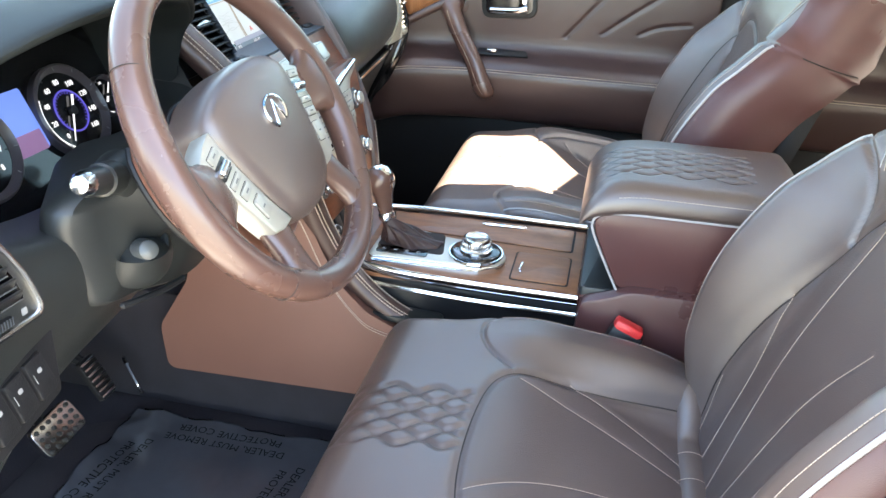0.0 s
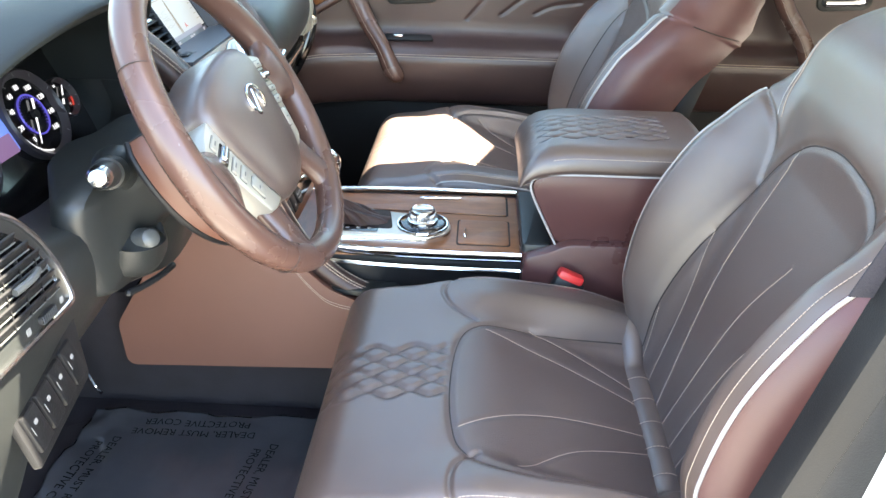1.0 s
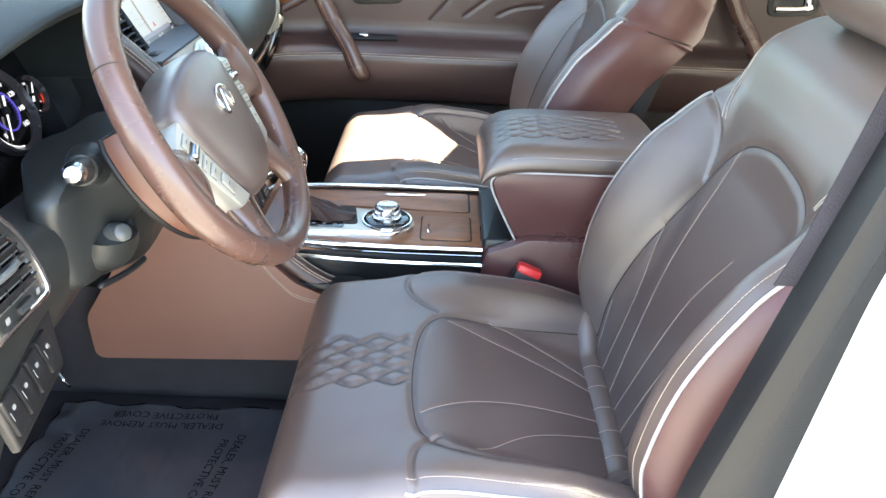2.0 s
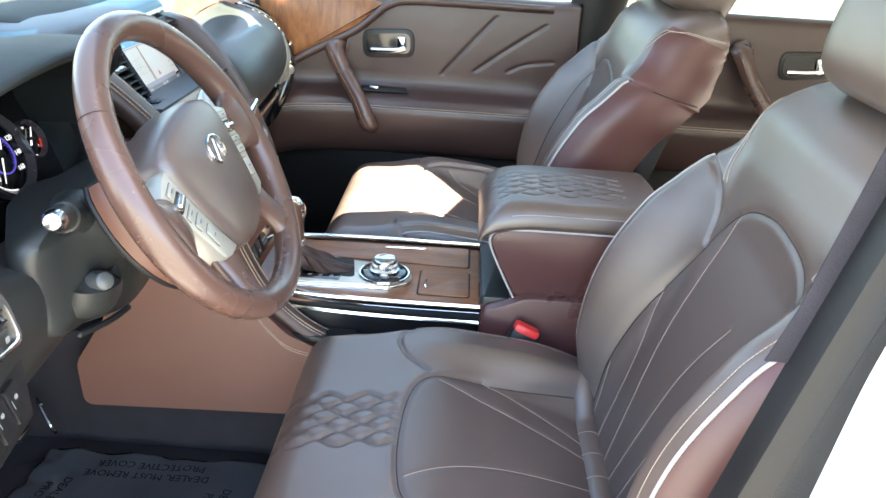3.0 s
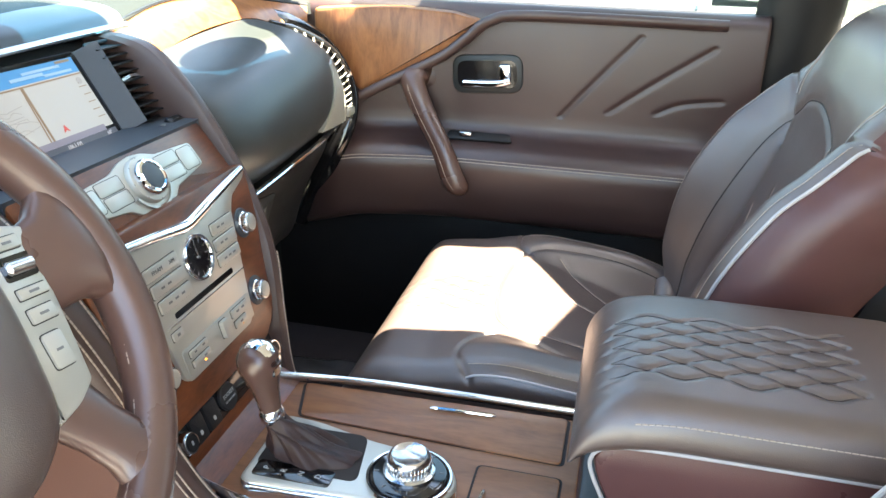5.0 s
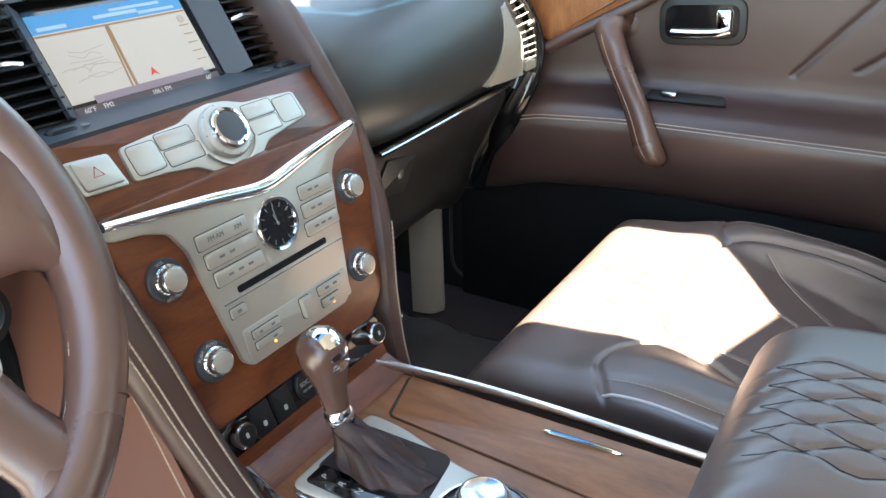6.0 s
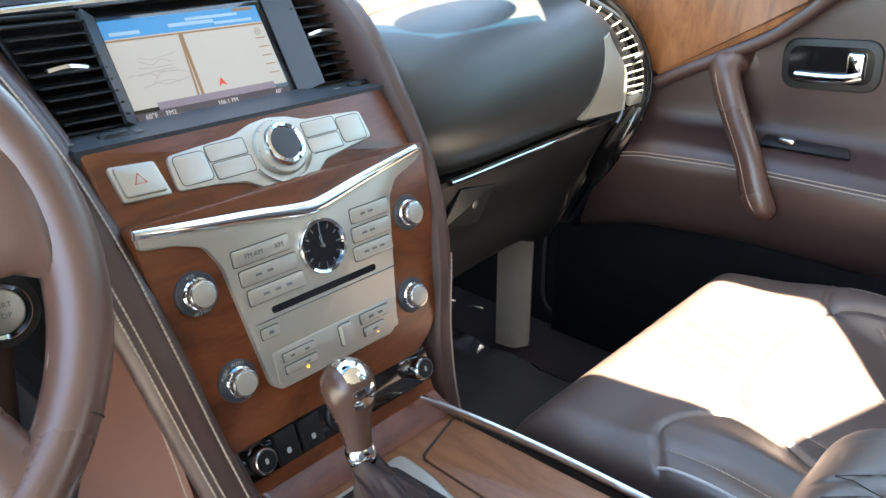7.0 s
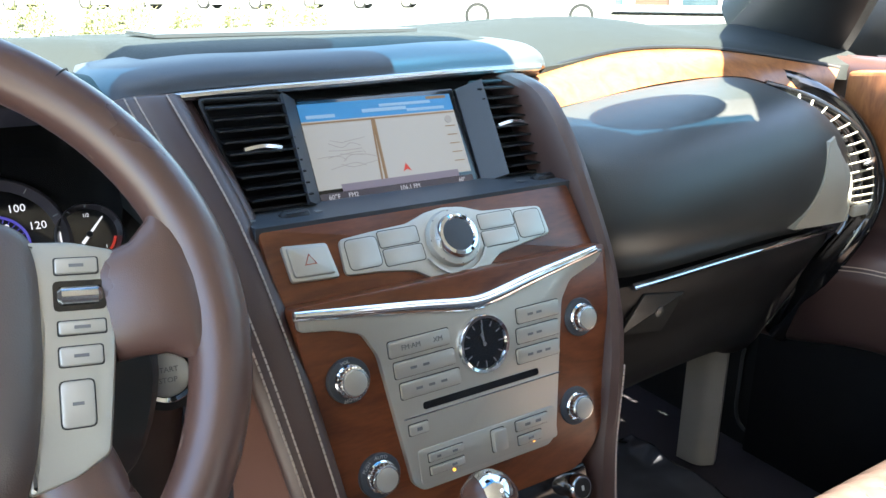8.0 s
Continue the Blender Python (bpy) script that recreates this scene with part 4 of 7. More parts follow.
part("console_rear", slab(rounded([(-0.128, -0.79), (0.108, -0.79), (0.108, -0.434), (-0.128, -0.434)], 0.015), 0.358, Matrix.Identity(4), 0.012), LEATHER_SIDE, console, "reddish leather rear housing")
wedge = slab(rounded([(0.434, 0.270), (0.79, 0.270), (0.79, 0.378), (0.51, 0.378), (0.48, 0.363), (0.44, 0.350)], 0.012), 0.022, plane_frame((-0.129, 0, 0), (0, -1, 0), (0, 0, 1)), 0.006)
part("side_panel", wedge, LEATHER_SIDE, console, "reddish leather side panel")
part("front_wedge", slab(rounded([(-0.126, -0.487), (0.106, -0.487), (0.106, -0.436), (-0.126, -0.436)], 0.01), 0.028, Matrix.Translation((0, 0, 0.336)), 0.008), CHARCOAL, console, "charcoal plastic wedge")

# stitched side panel beside the driver's footwell
side = [(0.248, 0.122), (0.252, 0.201), (0.19, 0.30), (0.17, 0.45), (0.18, 0.60), (0.12, 0.61), (0.07, 0.598), (0.03, 0.545), (-0.010, 0.45), (-0.035, 0.39), (-0.06, 0.335), (-0.11, 0.285), (-0.16, 0.262), (-0.30, 0.255), (-0.30, 0.140)]
sm = plane_frame((-0.176, 0, 0), (0, -1, 0), (0, 0, 1))
pan = part("footwell_panel", slab(rounded([(-y, z) for y, z in side], 0.012), 0.03, sm @ Matrix.Translation((0, 0, -0.03)), 0.006), LEATHER_TAN, console, "tan brown vinyl side panel")
for off in (0.012, 0.017):
    ln = spline([(-0.1765, y - off * 0.2, z - off) for y, z in [(0.01, 0.480), (-0.012, 0.435), (-0.045, 0.36), (-0.085, 0.303), (-0.13, 0.272), (-0.25, 0.255)]], 8)
    part("stitching", stitches(ln, 0.0006, 0.35, 0.005), THREAD, pan)
part("tray", slab(rounded([(-0.172, -0.23), (-0.128, -0.23), (-0.118, -0.03), (-0.150, -0.03)], 0.012), 0.01, Matrix.Translation((0, 0, 0.272)), 0.003), CHARCOAL, console, "charcoal tray beside the chrome strip")

# ---- centre stack ----
stack = thing("center_stack", (0, 0.05, 0.34), "walnut and silver center stack with screen, vents, clock and knobs", "center stack")
LF = plane_frame((0, 0, 0.55), (1, 0, 0), (0, 0.26, 1))
UF = plane_frame((0, 0.030, 0.602), (1, 0, 0), (0, 0.66, 1))
SF = plane_frame((0, 0.123, 0.662), (1, 0, 0), (0, 0.60, 1))
LS, US, SS = math.hypot(0.26, 1), math.hypot(0.66, 1), math.hypot(0.60, 1)


def low_pt(x, z):
    return (x, (z - 0.55) * LS)


def up_pt(x, z):
    return (x, (z - 0.602) * US)


def scr_pt(x, z):
    return (x, (z - 0.662) * SS)


def at_low(dx, dz, lift=0.0):
    return LF @ Matrix.Translation((dx, (dz - 0.55) * LS, lift))


def at_up(dx, dz, lift=0.0):
    return UF @ Matrix.Translation((dx, (dz - 0.602) * US, lift))


def at_scr(dx, dz, lift=0.0):
    return SF @ Matrix.Translation((dx, (dz - 0.662) * SS, lift))


def ccw(p):
    p = [Vector((q[0], q[1])) for q in p]
    return p if sum(a.x * b.y - b.x * a.y for a, b in zip(p, p[1:] + p[:1])) > 0 else p[::-1]


part("lower_fascia", slab(ccw(rounded([low_pt(-0.167, 0.612), low_pt(0.157, 0.612), low_pt(0.150, 0.5), low_pt(0.140, 0.46), low_pt(0.115, 0.425), low_pt(0.09, 0.41), low_pt(-0.14, 0.41), low_pt(-0.150, 0.46), low_pt(-0.160, 0.55)], 0.008)), 0.03, LF @ Matrix.Translation((0, 0, -0.030)), 0.002), WOOD_STACK, stack, "lacquered walnut fascia")
part("upper_fascia", slab(ccw(rounded([up_pt(-0.167, 0.598), up_pt(0.158, 0.600), up_pt(0.150, 0.664), up_pt(-0.170, 0.664)], 0.004)), 0.03, UF @ Matrix.Translation((0, 0, -0.030)), 0.003), WOOD_STACK, stack, "lacquered walnut fascia")
silver_out = [low_pt(*p) for p in [(-0.164, 0.606), (-0.10, 0.597), (-0.03, 0.588), (0.0, 0.585), (0.03, 0.589), (0.09, 0.600), (0.150, 0.608), (0.138, 0.597), (0.104, 0.586), (0.092, 0.570), (0.068, 0.452), (0.058, 0.444), (-0.076, 0.444), (-0.085, 0.452), (-0.101, 0.562), (-0.112, 0.582), (-0.135, 0.590), (-0.164, 0.594)]]
panel = part("control_panel", slab(ccw(rounded(silver_out, 0.005)), 0.006, LF, 0.002), SILVER, stack, "satin silver control panel")
line = spline([LF @ Vector((*low_pt(x, z), 0.006)) for x, z in [(-0.166, 0.607), (-0.12, 0.601), (-0.06, 0.5935), (-0.02, 0.5875), (0.0, 0.586), (0.02, 0.5885), (0.06, 0.596), (0.10, 0.6025), (0.138, 0.6085)]], 8)
part("chrome_blade", tube(line, [0.004 + 0.003 * math.sin(math.pi * i / (len(line) - 1)) for i in range(len(line))], 12, flat=1.0), CHROME, stack, "polished chrome blade")


def key(parent, frame_at, w, h, label="", name="button", mat=None, thick=0.0028, mark=None, gap=0.0016):
    b = part(name, slab(rect(w, h, min(w, h) * 0.18, 3), thick, frame_at, 0.0008), mat or SILVER_KEY, parent, label)
    part("key_gap", slab(rect(w + gap, h + gap, min(w, h) * 0.2, 3), 0.0006, frame_at, 0), KEY_GAP, b)
    for mx, my, mw, mh in mark or ():
        part("key_mark", slab(rect(mw, mh, 0.0001, 1, mx, my), 0.0002, frame_at @ Matrix.Translation((0, 0, thick)), 0), PRINT_GREY, b)
    return b


def words(parent, txt, size, m, mat=None):
    return part("lettering", text_mesh(txt, size, m), mat or PRINT_GREY, parent, sharp=0)


for i, z in enumerate((0.5645, 0.5470, 0.5295)):
    xo = 0.003 * i
    k = key(panel, at_low(-0.063 + xo, z, 0.0055), 0.058, 0.0135, mark=None if i == 0 else [(-0.012 + 0.012 * j, 0, 0.006, 0.0022) for j in range(2 if i == 1 else 3)])
    if i == 0:
        words(k, "FM·AM", 0.0062, at_low(-0.072, z, 0.0086))
        words(k, "XM", 0.0062, at_low(-0.046, z, 0.0086))
    key(panel, at_low(0.062 - xo * 0.8, z + 0.001, 0.0055), 0.048, 0.0135, mark=[(-0.010 + 0.010 * j, 0, 0.006, 0.0022) for j in range(3 if i == 2 else 2)])
slot = part("disc_slot", slab(rect(0.122, 0.0065, 0.0028, 4), 0.0006, at_low(-0.006, 0.513, 0.0058), 0), GLOSS_BLACK, panel, "black disc slot")
part("slot_lip", slab(rect(0.165, 0.0012, 0.0004, 1), 0.001, at_low(-0.004, 0.5065, 0.0058), 0), SATIN_CHROME, panel)
key(panel, at_low(-0.074, 0.4965, 0.0055), 0.018, 0.009, mark=[(0, 0, 0.005, 0.003)])
clim = part("climate_strip", slab(rect(0.146, 0.030, 0.004), 0.0014, at_low(-0.005, 0.464, 0.0056), 0.0006), SILVER_KEY, panel)
key(clim, at_low(-0.052, 0.470, 0.0066), 0.034, 0.007, mark=[(-0.008, 0, 0.004, 0.002), (0.008, 0, 0.005, 0.002)])
key(clim, at_low(-0.052, 0.459, 0.0066), 0.034, 0.007, mark=[(0.006, 0, 0.005, 0.002)])
key(clim, at_low(0.002, 0.4655, 0.0066), 0.014, 0.020, name="fan_rocker", thick=0.006)
key(clim, at_low(0.040, 0.471, 0.0066), 0.036, 0.009, mark=[(-0.006, 0, 0.006, 0.0025), (0.006, 0, 0.006, 0.0025)])
key(clim, at_low(0.036, 0.458, 0.0066), 0.026, 0.008, mark=[(0, 0, 0.006, 0.0022)])
part("indicator", turned([(0.0013, 0), (0.0013, 0.0008)], at_low(-0.046, 0.4535, 0.007), 10), LED_AMBER, clim)
part("indicator", turned([(0.001, 0), (0.001, 0.0008)], at_low(0.040, 0.4535, 0.007), 10), LED_AMBER, clim)

# clock
clock = thing("analog_clock", LF @ Vector((0, 0, 0.006)), "round analog clock with chrome rim and dark face", "clock")
cm = at_low(-0.001, 0.5505, 0.005)
part("clock_rim", turned([(0.0265, 0), (0.0265, 0.004), (0.0250, 0.0065), (0.0225, 0.006), (0.0215, 0.003)], cm, 48), CHROME, clock)
part("clock_face", turned([(0.0222, 0.0), (0.0222, 0.0034)], cm, 40), GLOSS_BLACK, clock)
for h in range(12):
    a = math.pi / 6 * h
    part("hour_mark", block((0.0012, 0.0045 if h % 3 else 0.006, 0.0004), cm @ Vector((0.0182 * math.sin(a), 0.0182 * math.cos(a), 0.0037)), 0, LF.to_3x3() @ Matrix.Rotation(-a, 3, "Z")), SATIN_CHROME, clock)
for ln, a in ((0.010, radians(-15)), (0.016, radians(-4))):
    part("clock_hand", block((0.0014, ln, 0.0004), cm @ Vector((ln / 2 * math.sin(a), ln / 2 * math.cos(a), 0.0042)), 0, LF.to_3x3() @ Matrix.Rotation(-a, 3, "Z")), SATIN_CHROME, clock)
part("clock_hub", turned([(0.0018, 0.0035), (0.0018, 0.005)], cm, 12), SATIN_CHROME, clock)


def knob(px, z, label, txt):
    k = thing("control_knob", at_low(px, z).translation, label, "knob", "center stack knobs")
    m = at_low(px, z, -0.001 if px < 0 else -0.004)
    part("knob_ring", turned([(0.0185, 0), (0.0185, 0.0045), (0.0175, 0.0055), (0.0, 0.0055)], m, 40), SLATE, k)
    m = m @ Matrix.Translation((0, 0, 0.002))
    part("knob_collar", turned([(0.0132, 0.002), (0.0134, 0.006), (0.0124, 0.0072)], m, 36), CHROME, k)
    part("knob_grip", turned([(0.0118, 0.006), (0.0118, 0.0135), (0.0110, 0.0148), (0.0095, 0.0152)], m, 36), SATIN_CHROME, k)
    part("knob_face", turned([(0.0098, 0.0138), (0.0098, 0.0154), (0.0088, 0.0158)], m, 32), SILVER_KEY, k)
    for n in range(24):
        a = 2 * math.pi * n / 24
        part("knurl", block((0.0014, 0.0009, 0.007), m @ Vector((0.0119 * math.cos(a), 0.0119 * math.sin(a), 0.0098)), 0, m.to_3x3() @ Matrix.Rotation(a + math.pi / 2, 3, "Z")), CHROME, k)
    for t, a in txt:
        part("lettering", text_mesh(t, 0.0042, m @ Matrix.Rotation(radians(a), 4, "Z") @ Matrix.Translation((0, 0.0152, 0.0038))), PRINT_WHITE, k, sharp=0)


knob(-0.128, 0.549, "chrome volume knob on a dark ring in walnut", [("VOL", 8), ("ON·OFF", 180)])
knob(-0.113, 0.468, "chrome temperature knob on a dark ring in walnut", [("PUSH", 48), ("AUTO", -8)])
knob(0.115, 0.549, "chrome tuning knob on a dark ring in walnut", [])
knob(0.098, 0.469, "chrome temperature knob on a dark ring in walnut", [])

# hazard key and menu controller
hz = part("hazard_base", slab(ccw(rounded([up_pt(-0.156, 0.6475), up_pt(-0.117, 0.6450), up_pt(-0.113, 0.6195), up_pt(-0.154, 0.6215)], 0.003)), 0.004, UF, 0.0015), SILVER, stack)
part("hazard_key", slab(ccw(rounded([up_pt(-0.153, 0.6455), up_pt(-0.1195, 0.6430), up_pt(-0.1165, 0.6225), up_pt(-0.1515, 0.6240)], 0.003)), 0.0035, UF @ Matrix.Translation((0, 0, 0.0035)), 0.0015), SILVER_KEY, hz)
tri = [(-0.136 + 0.0055 * math.sin(a), (0.6335 - 0.602) * US + 0.0055 * math.cos(a), 0.0072) for a in (0, 2.094, 4.189)]
part("hazard_sign", tube([UF @ Vector(p) for p in tri], 0.0007, 4, closed=True), PRINT_RED, hz, "red triangle")
menu = thing("menu_controller", at_up(0, 0.628).translation, "silver menu controller plate with rotary push knob", "controller")
mo = [up_pt(*p) for p in [(-0.106, 0.6455), (-0.075, 0.6475), (-0.040, 0.6490), (-0.020, 0.655), (0.0, 0.657), (0.020, 0.655), (0.040, 0.6490), (0.075, 0.6475), (0.106, 0.6455), (0.108, 0.6215), (0.075, 0.6175), (0.045, 0.6135), (0.024, 0.602), (0.0, 0.5985), (-0.024, 0.602), (-0.045, 0.6135), (-0.075, 0.6175), (-0.108, 0.6195)]]
mp = part("menu_plate", slab(ccw(rounded(mo, 0.005)), 0.0035, UF, 0.0015), SILVER, menu)
for s in (-1, 1):
    for x, z, w, h in ((0.0875, 0.6328, 0.030, 0.0265), (0.0515, 0.6400, 0.039, 0.0150), (0.0505, 0.6262, 0.039, 0.0150)):
        key(mp, at_up(s * x, z, 0.0032), w, h, thick=0.0008, gap=0.0008)
km = at_up(0.0, 0.6315, 0.001)
part("knob_base", turned([(0.0265, 0), (0.0265, 0.006), (0.025, 0.0085), (0.021, 0.0095)], km, 48), SILVER, menu)
part("knob_rim", turned([(0.0205, 0.008), (0.0205, 0.0135), (0.0188, 0.0165), (0.0160, 0.0172), (0.0146, 0.0160)], km, 48), CHROME, menu)
part("knob_face", turned([(0.0150, 0.012), (0.0150, 0.0160), (0.013, 0.0165)], km, 40), SLATE, menu)
for n in range(8):
    a = math.pi / 4 * n
    part("knob_dot", turned([(0.001, 0.0), (0.001, 0.0004)], km @ Matrix.Translation((0.0242 * math.cos(a), 0.0242 * math.sin(a), 0.0083)), 8), PRINT_GREY, menu)
part("back_key", slab(ccw([(0.034 * math.cos(a), 0.034 * math.sin(a)) for a in np.linspace(radians(205), radians(335), 16)] + [(0.0315 * math.cos(a), 0.0315 * math.sin(a)) for a in np.linspace(radians(335), radians(205), 16)]), 0.003, at_up(0.0, 0.6315, 0.0045), 0), SILVER_KEY, menu)

# screen, bezel and vents
ledge = [[(x, 0.068 + 0.060 * t, 0.6635 - 0.002 * t) for x in np.linspace(-0.172, 0.168, 12)] for t in np.linspace(0, 1, 4)]
part("bezel_ledge", sheet(ledge, (0, 0, -0.02), flip=False), SLATE, stack, "slate gray ledge")
bez = [scr_pt(-0.186, 0.658), scr_pt(0.186, 0.658), scr_pt(0.190, 0.764), scr_pt(-0.190, 0.764)]
part("bezel_back", slab(ccw(bez), 0.01, SF @ Matrix.Translation((0, 0, -0.035)), 0), BLACK, stack)
DF = SF @ Matrix.Translation((-0.006, -0.002, 0)) @ Matrix.Diagonal((0.97, 1, 1, 1))


def at_dis(dx, dz, lift=0.0):
    return DF @ Matrix.Translation((dx, (dz - 0.662) * SS, lift))


display = thing("navigation_screen", at_dis(0, 0.705).translation, "lit navigation screen showing a pale map", "screen")
part("screen_glass", slab(rect(0.186, 0.112, 0.004), 0.006, at_dis(0, 0.7035, -0.010), 0.001), GLOSS_BLACK, display)
SCREEN_MAP = glow_material("screen_map", (0.76, 0.73, 0.70), 0.022)
SCREEN_SKY = glow_material("screen_sky", (0.06, 0.36, 0.80), 0.030)
SCREEN_CLOUD = glow_material("screen_cloud", (0.40, 0.65, 0.95), 0.030)
SCREEN_BAR = glow_material("screen_bar", (0.10, 0.08, 0.10), 0.02)
SCREEN_BAND = glow_material("screen_band", (0.36, 0.30, 0.38), 0.022)
ROAD = glow_material("map_road", (0.42, 0.26, 0.14), 0.022)
STREET = glow_material("map_street", (0.60, 0.56, 0.55), 0.022)
SCREEN_PRINT = glow_material("screen_print", (0.80, 0.78, 0.85), 0.030)
MARK_RED = glow_material("map_arrow", (0.8, 0.06, 0.04), 0.035)


def on_screen(name, x0, x1, z0, z1, lift, mat):
    pts = [scr_pt(x0, z0), scr_pt(x1, z0), scr_pt(x1, z1), scr_pt(x0, z1)]
    return part(name, slab(ccw(pts), 0.0003, DF @ Matrix.Translation((0, 0, -0.004 + lift)), 0), mat, display)


on_screen("map_area", -0.086, 0.086, 0.6735, 0.731, 0.0, SCREEN_MAP)
on_screen("sky_area", -0.086, 0.086, 0.731, 0.7460, 0.0, SCREEN_SKY)
for x0, x1, z0, z1 in ((-0.02, 0.03, 0.735, 0.738), (0.0, 0.06, 0.739, 0.7415), (-0.08, -0.05, 0.733, 0.736), (0.03, 0.075, 0.733, 0.7355)):
    on_screen("cloud", x0, x1, z0, z1, 0.0005, SCREEN_CLOUD)
on_screen("status_bar", -0.086, 0.086, 0.6630, 0.6705, 0.0, SCREEN_BAR)
on_screen("status_band", -0.062, 0.070, 0.6705, 0.6765, 0.0006, SCREEN_BAND)
on_screen("horizon_road", -0.086, 0.086, 0.7285, 0.7298, 0.0006, ROAD)
for a, b, w in (((-0.013, 0.6765), (-0.010, 0.7290), 0.0016), ((-0.018, 0.6765), (-0.012, 0.7290), 0.0010)):
    p = [DF @ Vector((*scr_pt(*q), -0.0032)) for q in (a, b)]
    part("map_road", tube(p, w, 4, flat=0.2, up=SF.col[2][:3]), ROAD, display)
rs = random.Random(4)
for i in range(9):
    x, z = rs.uniform(-0.08, -0.03), rs.uniform(0.688, 0.722)
    p = spline([DF @ Vector((*scr_pt(x + k * rs.uniform(0.008, 0.014), z + rs.uniform(-0.003, 0.003)), -0.0032)) for k in range(4)], 3)
    part("map_street", tube(p, 0.0004, 4, flat=0.3, up=SF.col[2][:3]), STREET, display)
for i in range(5):
    on_screen("scale_bar", 0.070, 0.082, 0.684 + i * 0.008, 0.6848 + i * 0.008, 0.0006, ROAD)
part("map_arrow", slab(ccw([(0.0, 0.0048), (-0.0045, -0.0035), (0.0, -0.0012), (0.0045, -0.0035)]), 0.0004, at_dis(0.012, 0.6835, -0.0032), 0), MARK_RED, display)
part("compass_ring", turned([(0.0042, 0), (0.0042, 0.0003)], at_dis(0.076, 0.7225, -0.0036), 16), STREET, display)
on_screen("red_sign", 0.056, 0.080, 0.7425, 0.7450, 0.0006, ROAD)
part("lettering", text_mesh("60°F", 0.0066, at_dis(-0.078, 0.6668, -0.0034), align="LEFT"), SCREEN_PRINT, display, sharp=0)
part("lettering", text_mesh("FM2", 0.0062, at_dis(-0.052, 0.6668, -0.0034)), SCREEN_PRINT, display, sharp=0)
part("lettering", text_mesh("106.1 FM", 0.0062, at_dis(0.010, 0.6668, -0.0034)), SCREEN_PRINT, display, sharp=0)
part("lettering", text_mesh("60°", 0.0060, at_dis(0.072, 0.6668, -0.0034)), SCREEN_PRINT, display, sharp=0)
for s in (-1, 1):
    cheek = [[at_scr(s * (0.088 + 0.020 * t), z, -0.006 + 0.022 * t).translation for z in np.linspace(0.660, 0.749, 8)] for t in np.linspace(0, 1, 4)]
    part("screen_cheek", sheet(np.array([[tuple(p) for p in r] for r in cheek]), (0, 0.006, -0.004), flip=s > 0), SLATE, stack, "slate gray screen side")


def center_vent(s, top, low):
    """A vent whose sides lean: top and low are its (inner, outer) edges."""
    x0, x1 = (top[0] + low[0]) / 2, (top[1] + low[1]) / 2
    v = thing("air_vent", at_scr(s * (x0 + x1) / 2, 0.708).translation, "black slatted air vent beside the screen", "air vent", "center vents")
    w = x1 - x0
    xc = s * (x0 + x1) / 2
    part("vent_throat", slab(ccw(rounded([scr_pt(s * low[0], 0.660), scr_pt(s * (low[1] + 0.01), 0.660), scr_pt(s * (top[1] + 0.01), 0.757), scr_pt(s * top[0], 0.757)], 0.004)), 0.004, SF @ Matrix.Translation((0, 0, -0.030)), 0), BLACK, v)
    for k in range(9):
        z = 0.672 + k * 0.0092
        e0, e1 = (low[i] + (top[i] - low[i]) * (z - 0.665) / 0.083 for i in (0, 1))
        m = at_scr(s * (e0 + e1) / 2, z, 0.0) @ Matrix.Rotation(radians(-62), 4, "X")
        part("slat", slab(rect(e1 - e0, 0.020, 0.001, 2, 0, -0.006), 0.0016, m, 0.0006), BLACK, v)
        part("slat_edge", tube([m @ Vector(((e0 - e1) / 2, 0.004, 0.001)), m @ Vector(((e1 - e0) / 2, 0.004, 0.001))], 0.0008, 6), GREY_PLASTIC, v)
    part("vent_tab", tube(spline([at_scr(xc - s * 0.018, 0.7065, 0.007).translation, at_scr(xc, 0.7085, 0.010).translation, at_scr(xc + s * 0.018, 0.7075, 0.007).translation], 6), [0.0015] + [0.004] * 11 + [0.0015], 8), SATIN_CHROME, v, "chrome tab")
    fr = ccw(rounded([scr_pt(s * (low[0] - 0.002), 0.662), scr_pt(s * (low[1] + 0.002), 0.662), scr_pt(s * (top[1] + 0.002), 0.751), scr_pt(s * (top[0] - 0.002), 0.751)], 0.004))
    part("vent_frame", tube([SF @ Vector((p.x, p.y, 0.002)) for p in fr], 0.0022, 8, closed=True), BLACK, v)
    tw = Matrix.Translation((s * (low[0] + low[1]) / 2, 0.094, 0.6585)) @ Matrix.Rotation(radians(90), 4, "Y") @ Matrix.Translation((0, 0, -0.013))
    part("thumbwheel", turned([(0.006, 0), (0.0085, 0.003), (0.0085, 0.023), (0.006, 0.026)], tw, 20), BLACK, v)
    for k in range(10):
        a = 2 * math.pi * k / 10
        part("wheel_rib", tube([tw @ Vector((0.0087 * math.cos(a), 0.0087 * math.sin(a), 0.004)), tw @ Vector((0.0087 * math.cos(a), 0.0087 * math.sin(a), 0.022))], 0.0006, 4), SLATE, v)
    part("vent_print", block((0.006, 0.005, 0.0006), (xc + s * 0.028 - 0.005, 0.088, 0.6645), 0), PRINT_GREY, v)
    part("vent_print", block((0.006, 0.005, 0.0006), (xc - s * 0.026, 0.088, 0.6645), 0), PRINT_GREY, v)


center_vent(-1, (0.108, 0.176), (0.101, 0.156))
center_vent(1, (0.103, 0.150), (0.115, 0.165))

